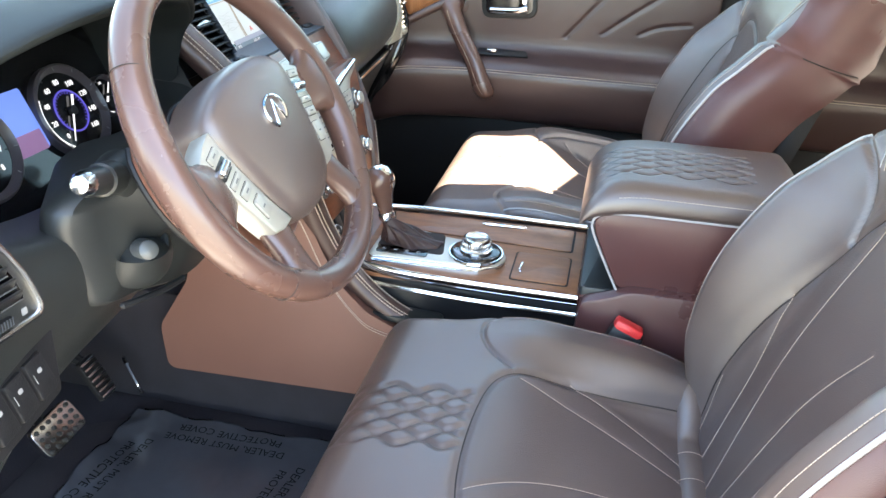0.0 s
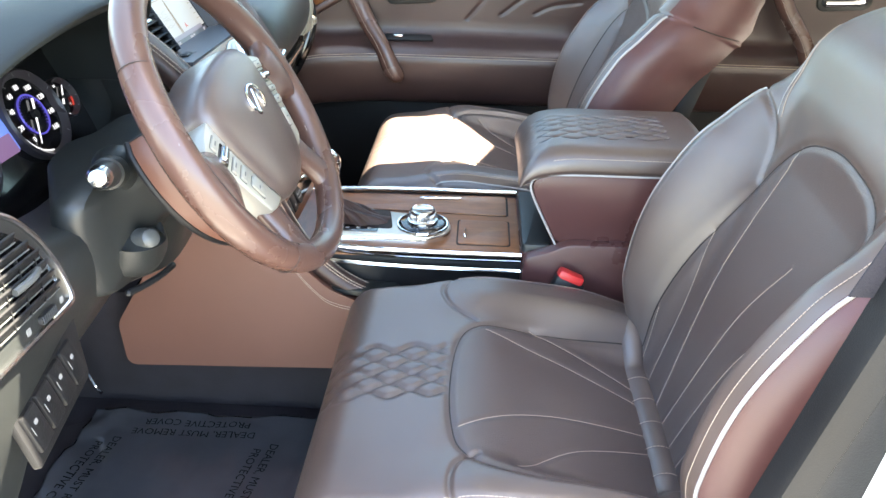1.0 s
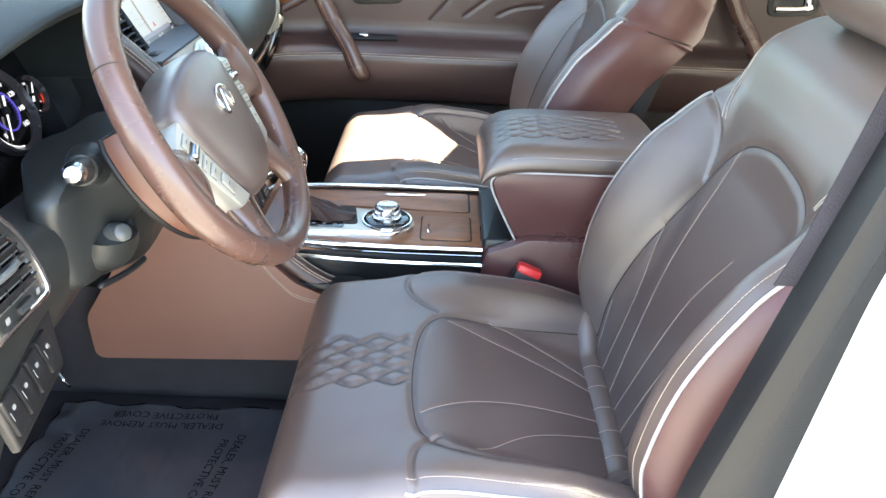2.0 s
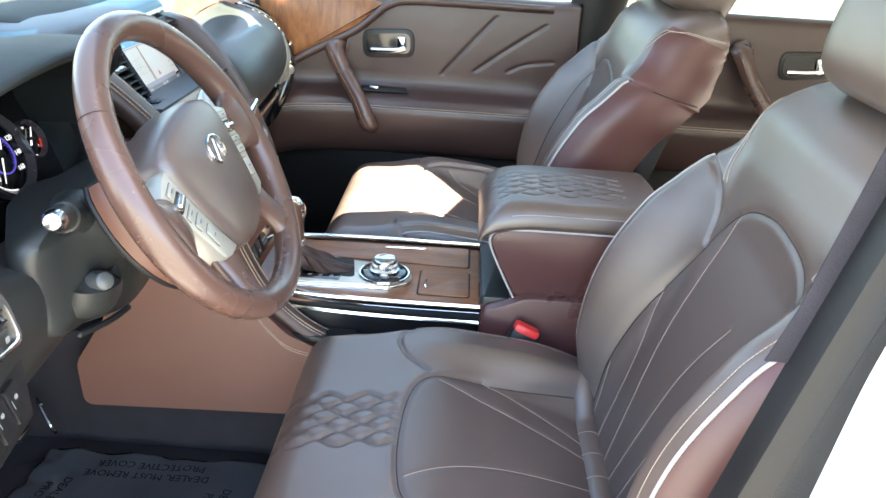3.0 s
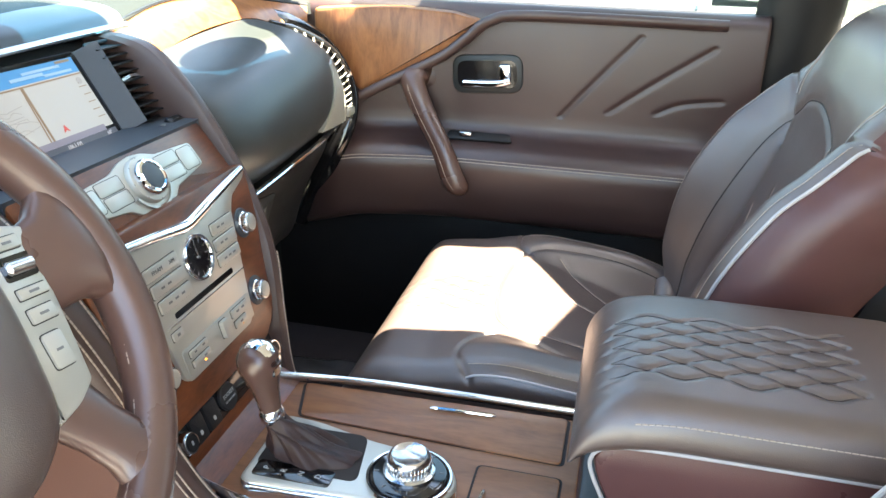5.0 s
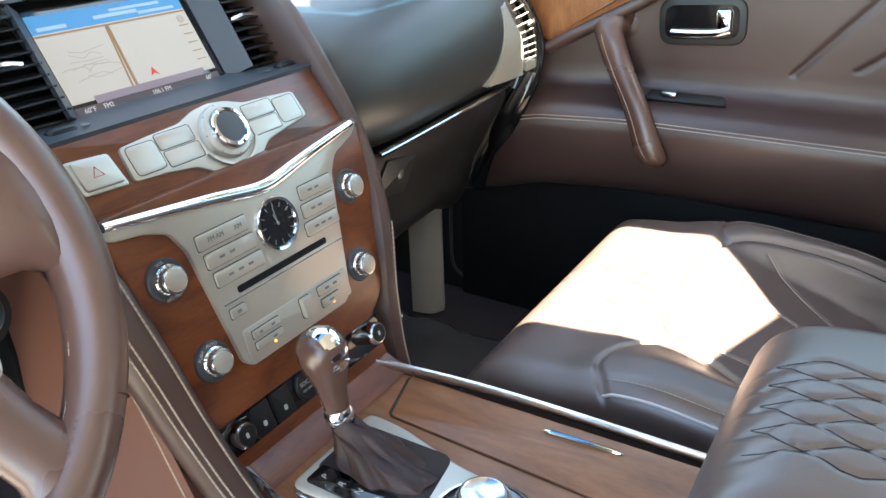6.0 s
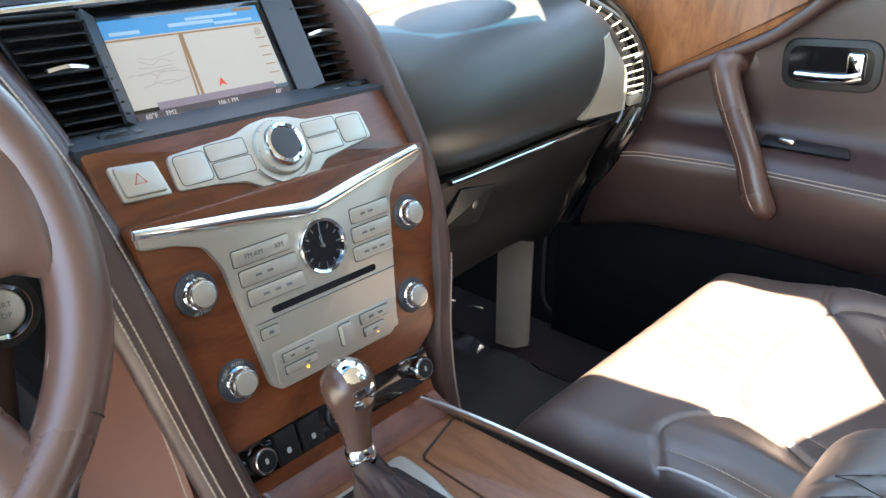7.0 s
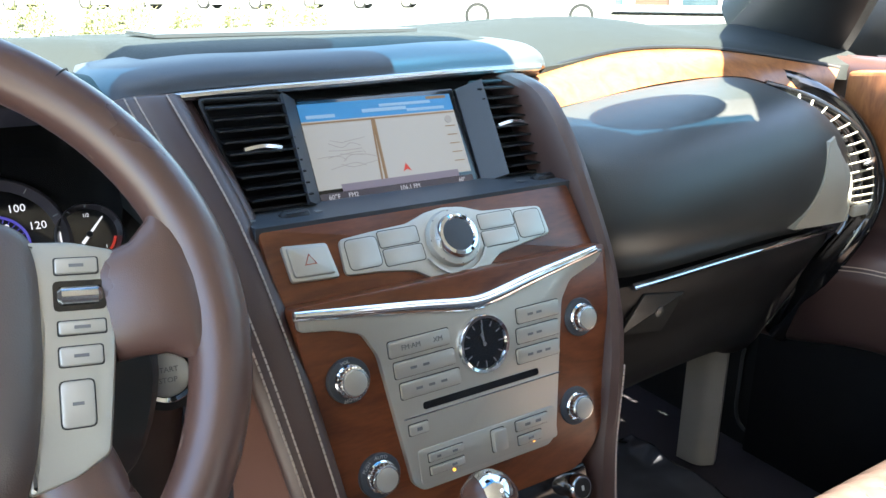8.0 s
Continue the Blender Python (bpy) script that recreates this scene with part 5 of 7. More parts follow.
# leather strips that flank the stack
strip_l = [(0.182, 0.756), (0.168, 0.745), (0.125, 0.705), (0.065, 0.640), (0.020, 0.58), (-0.018, 0.50), (-0.040, 0.43), (-0.068, 0.365), (-0.10, 0.325), (-0.145, 0.290), (-0.20, 0.265)]
rowl = []
for p in spline([(0, y, z) for y, z in strip_l], 6):
    row = []
    for k, (x, dy) in enumerate(((0.004, 0.016), (0.003, 0.005), (0.0, -0.004), (-0.006, -0.008), (-0.020, -0.008), (-0.030, -0.005), (-0.036, 0.000), (-0.039, 0.006), (-0.039, 0.014))):
        wide = float(lerp(p.z, [(0.34, 0.85), (0.5, 1.0), (0.6, 1.15), (0.75, 1.4)]))
        row.append((float(lerp(p.z, [(0.34, -0.128), (0.42, -0.140), (0.5, -0.152), (0.6, -0.163), (0.66, -0.170), (0.75, -0.192), (0.77, -0.196)])) + x * wide, p.y + dy, p.z + 0.3 * -dy))
    rowl.append(row)
ls = part("leather_strip", sheet(rowl, (0.01, 0.02, 0)), STRIP, stack, "brown leather strip with double stitching")
for c0, w in ((3, 0.15), (4, 0.65), (5, 0.35)):
    ln = [Vector(r[c0]).lerp(Vector(r[c0 + 1]), w) + Vector((-0.0004, -0.0010, 0.0010)) for r in rowl]
    part("stitching", stitches(ln, 0.0009, 0.35, 0.0055), THREAD, ls)
strip_r = [(0.175, 0.757), (0.135, 0.742), (0.084, 0.690), (0.030, 0.60), (-0.012, 0.51), (-0.030, 0.42), (-0.036, 0.345), (-0.046, 0.285), (-0.065, 0.20)]
rowr = []
for p in spline([(0, y, z) for y, z in strip_r], 6):
    row = []
    wid = float(lerp(p.z, [(0.28, 0.040), (0.4, 0.030), (0.6, 0.026), (0.70, 0.028), (0.76, 0.034)]))
    x0 = float(lerp(p.z, [(0.25, 0.120), (0.40, 0.118), (0.46, 0.127), (0.55, 0.147), (0.60, 0.154), (0.66, 0.152), (0.74, 0.150), (0.77, 0.130)]))
    for k, (t, dy) in enumerate(((0.0, 0.04), (0.02, 0.004), (0.2, -0.006), (0.5, -0.009), (0.8, -0.006), (0.98, 0.004), (1.0, 0.04))):
        row.append((x0 + wid * t, p.y + dy, p.z - 0.3 * dy))
    rowr.append(row)
rsx = part("leather_strip", sheet(rowr, (0, 0.02, 0), flip=True), STRIP, stack, "brown leather strip with stitching")
ln = [(float(lerp(p.z, [(0.25, 0.150), (0.40, 0.139), (0.55, 0.166), (0.77, 0.175)])), p.y - 0.0075, p.z + 0.003) for p in spline([(0, y, z) for y, z in strip_r], 6) if p.z < 0.5]
part("stitching", stitches([Vector(q) for q in ln], 0.0009, 0.35, 0.0055), THREAD, rsx)

# switch row between stack and console
swf = plane_frame((-0.008, -0.030, 0.388), (1, 0, 0), (0, 0.35, 1))
sw = thing("switch_row", (-0.02, -0.02, 0.36), "black switch row with seat heater knobs and power socket", "switch panel")
row = part("switch_panel", slab(rect(0.236, 0.036, 0.005), 0.008, swf @ Matrix.Translation((0, 0, -0.004)), 0.002), GLOSS_BLACK, sw)
for x in (-0.100, 0.100):
    m = swf @ Matrix.Translation((x, 0, 0.004))
    part("heater_knob", turned([(0.0125, 0), (0.0125, 0.010), (0.011, 0.012), (0.0095, 0.012)], m, 28), CHROME, sw, "chrome seat heater knob")
    part("knob_face", turned([(0.0095, 0.010), (0.0095, 0.0124)], m, 24), BLACK, sw)
    part("knob_mark", slab(rect(0.0030, 0.0050, 0.001), 0.0003, m @ Matrix.Translation((0, 0, 0.0124)), 0), PRINT_WHITE, sw)
for x, w in ((-0.072, 0.024), (-0.044, 0.024)):
    b = part("rocker", slab(rect(w, 0.031, 0.003), 0.005, swf @ Matrix.Translation((x, 0, 0.003)), 0.0015), BLACK, sw)
    part("rocker_mark", slab(rect(0.0044, 0.0052, 0.0016, 3), 0.0003, swf @ Matrix.Translation((x, -0.005, 0.0081)), 0), PRINT_WHITE, b)
m = swf @ Matrix.Translation((-0.008, 0, 0.003))
sk = part("socket_cap", turned([(0.0165, 0), (0.0165, 0.004), (0.015, 0.0055)], m, 32), BLACK, sw)
part("lettering", text_mesh("SOCKET", 0.0062, m @ Matrix.Translation((0, 0.003, 0.0056))), PRINT_WHITE, sk, sharp=0)
part("lettering", text_mesh("12V 120W MAX", 0.0032, m @ Matrix.Translation((0, -0.004, 0.0056))), PRINT_WHITE, sk, sharp=0)
ramp = [[(x, y, z) for x in np.linspace(-0.135, 0.108, 8)] for y, z in ((-0.075, 0.349), (-0.055, 0.352), (-0.042, 0.358), (-0.036, 0.372), (-0.024, 0.41), (-0.012, 0.44))]
part("ramp", sheet(ramp, (0, 0.03, -0.01), flip=True), WOOD_STACK, stack, "lacquered walnut ramp")

# ---- dashboard ----
dash = thing("dashboard", (0, 0.35, 0.3), "gray dashboard with walnut band, passenger pad and glove box", "dashboard")


def settle(p):
    """Moves a sketched point of the dashboard to its true place: the driver's side lower and inward, the passenger's end inward and up."""
    x, y, z = p
    f = float(ease(-x, 0.20, 0.30))
    g = float(ease(x, 0.3, 0.72))
    h = float(ease(x, 0.5, 0.7)) * float(ease(z, 0.735, 0.700))
    return (x + 0.048 * f - 0.034 * g - 0.026 * h, y - 0.015 * f, z - 0.042 * f * (1 - float(ease(y, 0.28, 0.42))) + 0.014 * float(ease(x, 0.2, 0.6)))


def dpart(name, data, *rest, **kw):
    return part(name, ([settle(v) for v in data[0]], data[1]), *rest, **kw)


def surface(rows, n=6, m=6):
    """A smooth surface through rows of points."""
    a = [spline(r, n) for r in rows]
    cols = list(zip(*a))
    b = [spline(c, m) for c in cols]
    return np.array([[tuple(p) for p in r] for r in zip(*b)])


# passenger pad
pad_rows = []
for x, yo, zb, zt in ((0.168, 0.040, 0.548, 0.714), (0.188, 0.014, 0.547, 0.716), (0.25, -0.002, 0.545, 0.719), (0.35, 0.0, 0.540, 0.724), (0.46, 0.008, 0.534, 0.724), (0.56, 0.018, 0.527, 0.721), (0.64, 0.030, 0.520, 0.713), (0.70, 0.052, 0.515, 0.695), (0.735, 0.085, 0.513, 0.665)):
    prof = [(0.062, 0.0), (0.034, 0.22), (0.030, 0.46), (0.052, 0.72), (0.105, 0.91), (0.185, 1.0)]
    pad_rows.append([(x, y + yo * (1 - 0.6 * t), zb + (zt - zb) * t) for y, t in prof])
dpart("passenger_pad", sheet(surface(pad_rows, 6, 5), (0, 0.03, -0.01), flip=True), DASH_PAD, dash, "padded charcoal passenger pad")
# sunlit pad end and chrome line
dpart("chrome_line", tube(spline([(0.225, 0.040, 0.543), (0.35, 0.046, 0.539), (0.5, 0.056, 0.530), (0.62, 0.072, 0.521), (0.725, 0.092, 0.512)], 6), 0.0055, 10, flat=0.7, up=(0, 0, 1)), CHROME, dash, "polished chrome line")
glove = []
for x, y0, z0, yb, zb in ((0.185, 0.052, 0.540, 0.10, 0.36), (0.30, 0.055, 0.536, 0.11, 0.365), (0.45, 0.062, 0.527, 0.12, 0.36), (0.60, 0.080, 0.517, 0.15, 0.33), (0.70, 0.098, 0.508, 0.19, 0.29), (0.78, 0.130, 0.495, 0.235, 0.26)):
    glove.append([(x, y0, z0), (x, y0 + 0.004, z0 - 0.03), (x, (y0 + yb) / 2, (z0 + zb) / 2), (x, yb, zb), (x, yb + 0.10, zb - 0.02), (x, yb + 0.4, zb + 0.02)])
gb = dpart("glove_box", sheet(surface(glove, 5, 4), (0, 0.02, 0)), BLACK, dash, "black glove box lid")
gl = plane_frame((0.280, 0.061, 0.496), (1, 0.06, 0), (0, -0.12, 1))
part("latch", slab(ccw(rounded([(-0.052, -0.016), (0.022, -0.029), (0.052, 0.016), (-0.022, 0.029)], 0.003)), 0.005, gl, 0.002), CHARCOAL, gb, "charcoal latch")
part("lock", turned([(0.007, 0.004), (0.007, 0.006), (0.004, 0.007)], gl @ Matrix.Translation((0.010, 0.0, 0)), 16), GREY_PLASTIC, gb)
# walnut band
low_e = [(0.20, 0.165, 0.714), (0.25, 0.180, 0.719), (0.40, 0.194, 0.725), (0.56, 0.192, 0.722), (0.65, 0.186, 0.711), (0.73, 0.176, 0.694), (0.795, 0.167, 0.677)]
up_e = [(0.20, 0.215, 0.742), (0.262, 0.241, 0.751), (0.41, 0.262, 0.759), (0.56, 0.252, 0.753), (0.65, 0.236, 0.745), (0.73, 0.205, 0.733), (0.80, 0.175, 0.722)]
band = surface([[a, Vector(a).lerp(Vector(b), 0.5) + Vector((0, -0.004, 0.004)), b] for a, b in zip(low_e, up_e)], 5, 5)
dpart("wood_band", sheet(band, (0, 0.02, -0.012), flip=True), WOOD_DOOR, dash, "lacquered walnut band")
dpart("band_groove", tube(spline([Vector(p) + Vector((0, 0.003, 0.002)) for p in up_e], 5), 0.0035, 8), BLACK, dash)
# end vent beside the door
ve = [(0.586, 0.172, 0.724), (0.633, 0.140, 0.708), (0.686, 0.110, 0.677), (0.722, 0.094, 0.640), (0.738, 0.086, 0.600), (0.738, 0.082, 0.565), (0.730, 0.082, 0.540)]
vi = [(0.578, 0.160, 0.717), (0.604, 0.125, 0.697), (0.622, 0.096, 0.670), (0.635, 0.079, 0.640), (0.643, 0.068, 0.606), (0.645, 0.061, 0.577), (0.640, 0.060, 0.550)]
vent_e = thing("air_vent", (0.68, 0.10, 0.62), "crescent air vent with black slats at the dashboard end", "air vent")
sv, iv = spline(ve, 6), spline(vi, 6)
part("vent_back", sheet(np.array([[tuple(Vector(a) + Vector((0, 0.014, 0))), tuple(Vector(b) + Vector((0, 0.014, 0)))] for a, b in zip(sv, iv)]), (0.01, 0.03, 0)), GLOSS_BLACK, vent_e)
# slats, lip and wheel take the painted sunlit tone
for k in range(5, 33, 2):
    part("slat", tube([sv[k], (sv[k] + iv[k]) / 2 + Vector((0, -0.003, 0.001)), iv[k]], 0.0026, 6, flat=0.6), SUNLIT_PALE, vent_e)
for w in (0.33, 0.66):
    part("vane", tube([sv[k].lerp(iv[k], w) + Vector((0, 0.006, 0)) for k in range(8, 33)], 0.0010, 6), BLACK, vent_e)
part("vent_rim", tube(sv, 0.006, 10), GLOSS_BLACK, vent_e, "gloss black rim")
part("vent_lip", tube(iv, 0.002, 8), SUNLIT_PALE, vent_e)
part("vent_tab", tube([(0.678, 0.068, 0.622), (0.690, 0.066, 0.624), (0.706, 0.072, 0.627)], [0.002, 0.0045, 0.002], 10), SATIN_CHROME, vent_e, "chrome tab")
part("vent_wheel", block((0.034, 0.010, 0.016), (0.674, 0.062, 0.560), 0.004), SUNLIT_PALE, vent_e)
rim2 = spline([(0.700, 0.215, 0.716), (0.765, 0.178, 0.692), (0.798, 0.138, 0.652), (0.812, 0.108, 0.60), (0.810, 0.094, 0.55), (0.790, 0.096, 0.50), (0.775, 0.125, 0.43), (0.80, 0.165, 0.36), (0.83, 0.22, 0.28)], 8)
dpart("end_trim", tube(rim2, 0.014, 12, flat=1.6, up=(0, 1, 0)), GLOSS_BLACK, dash, "gloss black end trim")
# pale shape painted in for the sun patch on the charcoal pad
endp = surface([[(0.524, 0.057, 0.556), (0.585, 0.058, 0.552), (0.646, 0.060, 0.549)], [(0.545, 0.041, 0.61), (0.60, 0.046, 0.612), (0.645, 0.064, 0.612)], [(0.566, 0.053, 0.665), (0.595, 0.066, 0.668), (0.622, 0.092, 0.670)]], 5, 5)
part("sunlit_pad_end", sheet(endp, (0, 0.012, 0), flip=False), SUNLIT_PALE, dash, "sunlit end of the charcoal pad, painted pale")

# dash top
top_rows = []
for x, yf, zf in ((-0.90, 0.14, 0.77), (-0.72, 0.16, 0.815), (-0.5, 0.20, 0.832), (-0.30, 0.215, 0.80), (-0.235, 0.215, 0.772), (-0.1, 0.205, 0.776), (0.05, 0.20, 0.779), (0.18, 0.205, 0.776), (0.25, 0.235, 0.756), (0.41, 0.264, 0.762), (0.56, 0.255, 0.757), (0.66, 0.236, 0.748), (0.76, 0.20, 0.732), (0.90, 0.17, 0.72)):
    far = 0.62 + 0.22 * (1 - (x / 0.9) ** 2)
    zt = 0.790 if abs(x) < 0.6 else 0.775
    top_rows.append([(x, yf, zf), (x, yf + 0.04, zf + 0.013), (x, yf + 0.12, (zf + zt) / 2 + 0.010), (x, yf + 0.25, zt), (x, far - 0.05, zt - 0.012), (x, far, zt - 0.03)])
dpart("dash_top", sheet(surface(top_rows, 6, 4), (0, 0, -0.02)), DASH_TOP, dash, "soft gray dash top", sharp=60)
dpart("speaker_grille", sheet(surface([[(x, y, 0.7965 - 0.02 * max(0, y - 0.42)) for x in (-0.16, -0.05, 0.06, 0.17)] for y in (0.40, 0.48, 0.56)], 3, 3), (0, 0, -0.004)), SLATE, dash, "finely perforated speaker grille")
# hood over the screen
hood = []
for x, y, z in ((-0.268, 0.240, 0.744), (-0.242, 0.198, 0.757), (-0.17, 0.186, 0.764), (-0.1, 0.182, 0.766), (0, 0.180, 0.768), (0.1, 0.182, 0.770), (0.20, 0.192, 0.768), (0.235, 0.215, 0.762)):
    hood.append([(x, y + 0.05, z - 0.02), (x, y + 0.004, z - 0.006), (x, y, z), (x, y + 0.01, z + 0.012), (x, y + 0.04, z + 0.020), (x, y + 0.10, z + 0.022)])
part("screen_hood", sheet(surface(hood, 5, 6), (0, 0.01, -0.008)), SLATE, dash, "slate gray screen hood")
part("hood_trim", tube(spline([(-0.240, 0.190, 0.752), (-0.15, 0.181, 0.757), (-0.04, 0.177, 0.760), (0.085, 0.179, 0.763), (0.205, 0.188, 0.763)], 8), 0.004, 8), SATIN_CHROME, dash, "satin chrome trim")
part("stack_core", block((0.33, 0.25, 0.36), (-0.005, 0.33, 0.56), 0.01), BLACK, dash)

# cluster hood, gauges
cl = thing("instrument_cluster", (-0.435, 0.19, 0.56), "instrument cluster with lit round gauges and blue display", "instrument cluster")
GF = plane_frame((-0.437, 0.222, 0.634), (1, 0, 0), (0, 0.45, 1))
part("gauge_housing", slab(rect(0.46, 0.20, 0.03), 0.02, GF @ Matrix.Translation((0, 0.005, -0.025)), 0), GLOSS_BLACK, cl)


def ring_of(profile, m, n=48):
    """A turned ring, open in the middle."""
    v, f = turned(profile, m, n)
    return v, f[:-2]


def gauge(px, r, marks, nums, needle, speed=True):
    g = part("gauge_face", turned([(r, 0), (r, 0.004), (r * 0.98, 0.004)], GF @ Matrix.Translation((px, 0, -0.004)), 48), GLOSS_BLACK, cl)
    part("gauge_ring", ring_of([(r * 1.18, -0.002), (r * 1.18, 0.010), (r * 1.12, 0.013), (r * 1.0, 0.006), (r * 0.97, 0.003)], GF @ Matrix.Translation((px, 0, -0.004)), 48), GAUGE_RIM, g)
    if speed:
        part("inner_ring", tube([GF @ Vector((px + r * 0.52 * math.cos(a), r * 0.52 * math.sin(a), 0.0015)) for a in np.linspace(0, 2 * math.pi, 40)[:-1]], 0.0012, 6, closed=True), GAUGE_BLUE, g)
    part("rim_light", tube([GF @ Vector((px + r * 0.97 * math.cos(a), r * 0.97 * math.sin(a), 0.002)) for a in np.linspace(radians(150), radians(262), 20)], 0.0009, 6), GAUGE_GLOW, g)
    for k in range(marks):
        a = radians(225 - 270 * k / (marks - 1))
        part("tick", block((0.0010, r * 0.11, 0.0006), GF @ Vector((px + r * 1.06 * math.cos(a), r * 1.06 * math.sin(a), 0.0075)), 0, GF.to_3x3() @ Matrix.Rotation(a - math.pi / 2, 3, "Z")), PRINT_PALE, g)
    for k in range(25 if speed else 0):
        a = radians(225 - 270 * k / 24)
        part("inner_tick", block((0.0007, r * 0.06, 0.0005), GF @ Vector((px + r * 0.46 * math.cos(a), r * 0.46 * math.sin(a), 0.0012)), 0, GF.to_3x3() @ Matrix.Rotation(a - math.pi / 2, 3, "Z")), GAUGE_BLUE, g)
    for k, t in enumerate(nums):
        a = radians(225 - 270 * k / (len(nums) - 1))
        part("numeral", text_mesh(t, r * 0.19, GF @ Matrix.Translation((px + r * 0.74 * math.cos(a), r * 0.74 * math.sin(a), 0.001))), GAUGE_GLOW, g, sharp=0)
    a = radians(needle)
    part("needle", tube([GF @ Vector((px - r * 0.42 * math.cos(a), -r * 0.42 * math.sin(a), 0.004)), GF @ Vector((px + r * 0.82 * math.cos(a), r * 0.82 * math.sin(a), 0.004))], [0.0016, 0.0007], 6), GAUGE_GLOW, g)
    part("needle_hub", turned([(r * 0.12, 0.001), (r * 0.12, 0.006), (r * 0.1, 0.007)], GF @ Matrix.Translation((px, 0, 0)), 20), BLACK, g)


gauge(0.089, 0.051, 9, ["0", "20", "40", "60", "80", "100", "120", "140", "160"], 236)
gauge(-0.080, 0.051, 9, ["0", "1", "2", "3", "4", "5", "6", "7", "8"], 215)
gauge(0.163, 0.024, 9, ["0", "1/2", "1"], 48, False)
part("reserve_mark", tube([GF @ Vector((0.163 + 0.0215 * math.cos(a), 0.0215 * math.sin(a), 0.002)) for a in np.linspace(radians(-45), radians(-12), 8)], 0.0012, 6), MARK_RED, cl, "red reserve arc")
part("info_display", slab(rect(0.058, 0.075, 0.004), 0.003, GF @ Matrix.Translation((0.0, 0.01, -0.003)), 0), glow_material("info_blue", (0.12, 0.22, 0.75), 0.06), cl)
part("info_field", slab(rect(0.05, 0.025, 0.002), 0.001, GF @ Matrix.Translation((0.0, -0.016, 0.0)), 0), glow_material("info_purple", (0.2, 0.1, 0.25), 0.05), cl)
brow = []
for x, y, z in ((-0.76, 0.10, 0.70), (-0.745, 0.095, 0.76), (-0.70, 0.085, 0.805), (-0.60, 0.075, 0.828), (-0.48, 0.072, 0.835), (-0.36, 0.08, 0.826), (-0.31, 0.10, 0.795), (-0.288, 0.13, 0.76), (-0.284, 0.15, 0.70)):
    brow.append([(x * 0.985 - 0.007, 0.26, 0.672 + (z - 0.672) * 0.82), (x * 0.99 - 0.005, y + 0.03, 0.672 + (z - 0.672) * 0.93), (x, y, z - 0.004), (x, y + 0.012, z + 0.006), (x, y + 0.10, z + 0.004), (x, y + 0.2, z - 0.02)])
dpart("cluster_hood", sheet(surface(brow, 5, 6), (0, 0.006, -0.004), flip=False), DASH_TOP, dash, "gray cluster hood")
cup = surface([[(-0.74, 0.10, 0.70), (-0.74, 0.20, 0.66), (-0.72, 0.27, 0.60)], [(-0.72, 0.07, 0.635), (-0.70, 0.17, 0.605), (-0.69, 0.27, 0.57)], [(-0.60, 0.06, 0.625), (-0.58, 0.17, 0.598), (-0.58, 0.27, 0.57)], [(-0.40, 0.07, 0.625), (-0.38, 0.17, 0.598), (-0.38, 0.27, 0.57)], [(-0.27, 0.11, 0.64), (-0.27, 0.18, 0.62), (-0.27, 0.27, 0.58)], [(-0.25, 0.15, 0.71), (-0.25, 0.2, 0.69), (-0.25, 0.27, 0.66)]], 4, 5)
dpart("cluster_shelf", sheet(cup, (0, 0.0, -0.01), flip=True), DASH_PAD, dash, "charcoal shelf under the gauges")

# lower driver side panel
lowd = []
for x, y, z0, z1 in ((-0.90, 0.02, 0.70, 0.36), (-0.80, 0.035, 0.685, 0.37), (-0.72, 0.05, 0.655, 0.40), (-0.62, 0.06, 0.632, 0.43), (-0.50, 0.065, 0.625, 0.44), (-0.38, 0.085, 0.63, 0.43), (-0.245, 0.125, 0.66, 0.38)):
    lowd.append([(x, y + 0.05, z0 + 0.012), (x, y, z0), (x, y + 0.005, (2 * z0 + z1) / 3), (x, y + 0.045, (z0 + 2 * z1) / 3), (x, y + 0.09, z1), (x, y + 0.17, z1 - 0.01), (x, y + 0.5, z1 + 0.0)])
dpart("knee_panel", sheet(surface(lowd, 5, 5), (0, 0.02, 0)), CHARCOAL, dash, "charcoal knee panel")

# ---- steering wheel and column ----
WC = Vector((-0.430, -0.080, 0.668))
WA = plane_frame(WC, (1, 0, 0), (0, 0.5, 0.866))
WF = WA @ Matrix.Rotation(radians(7), 4, "Z")
wheel = thing("steering_wheel", WC, "brown leather steering wheel with silver switch panels", "steering wheel")
RW = 0.182
rim_p, rim_r = [], []
for k in range(96):
    a = 2 * math.pi * k / 96
    rim_p.append(WF @ Vector((RW * math.cos(a), RW * math.sin(a) * 0.985, 0)))
    rim_r.append(0.0170 + 0.0012 * max(0.0, math.cos(2 * a)))
rim = part("rim", tube(rim_p, rim_r, 20, closed=True, flat=1.08, up=WF.col[2][:3]), WHEEL_LEATHER, wheel, "brown leather rim", sharp=0)
for a in (42, 138, 222, 318):
    c = radians(a)
    t = Vector((-math.sin(c), math.cos(c), 0))
    r = Vector((math.cos(c), math.sin(c), 0))
    part("rim_seam", tube([WF @ (r * RW + r * 0.0166 * math.cos(b) + Vector((0, 0, 0.0176 * math.sin(b)))) for b in np.linspace(0, 2 * math.pi, 25)[:-1]], 0.0006, 4, closed=True), DARK_SEAM, rim)
inner = [WF @ Vector(((RW - 0.0165) * math.cos(a), (RW - 0.0165) * math.sin(a) * 0.985, 0.002)) for a in np.linspace(radians(-140), radians(-40), 60)]
part("stitching", stitches(inner, 0.0006, 0.35, 0.005), THREAD, rim)
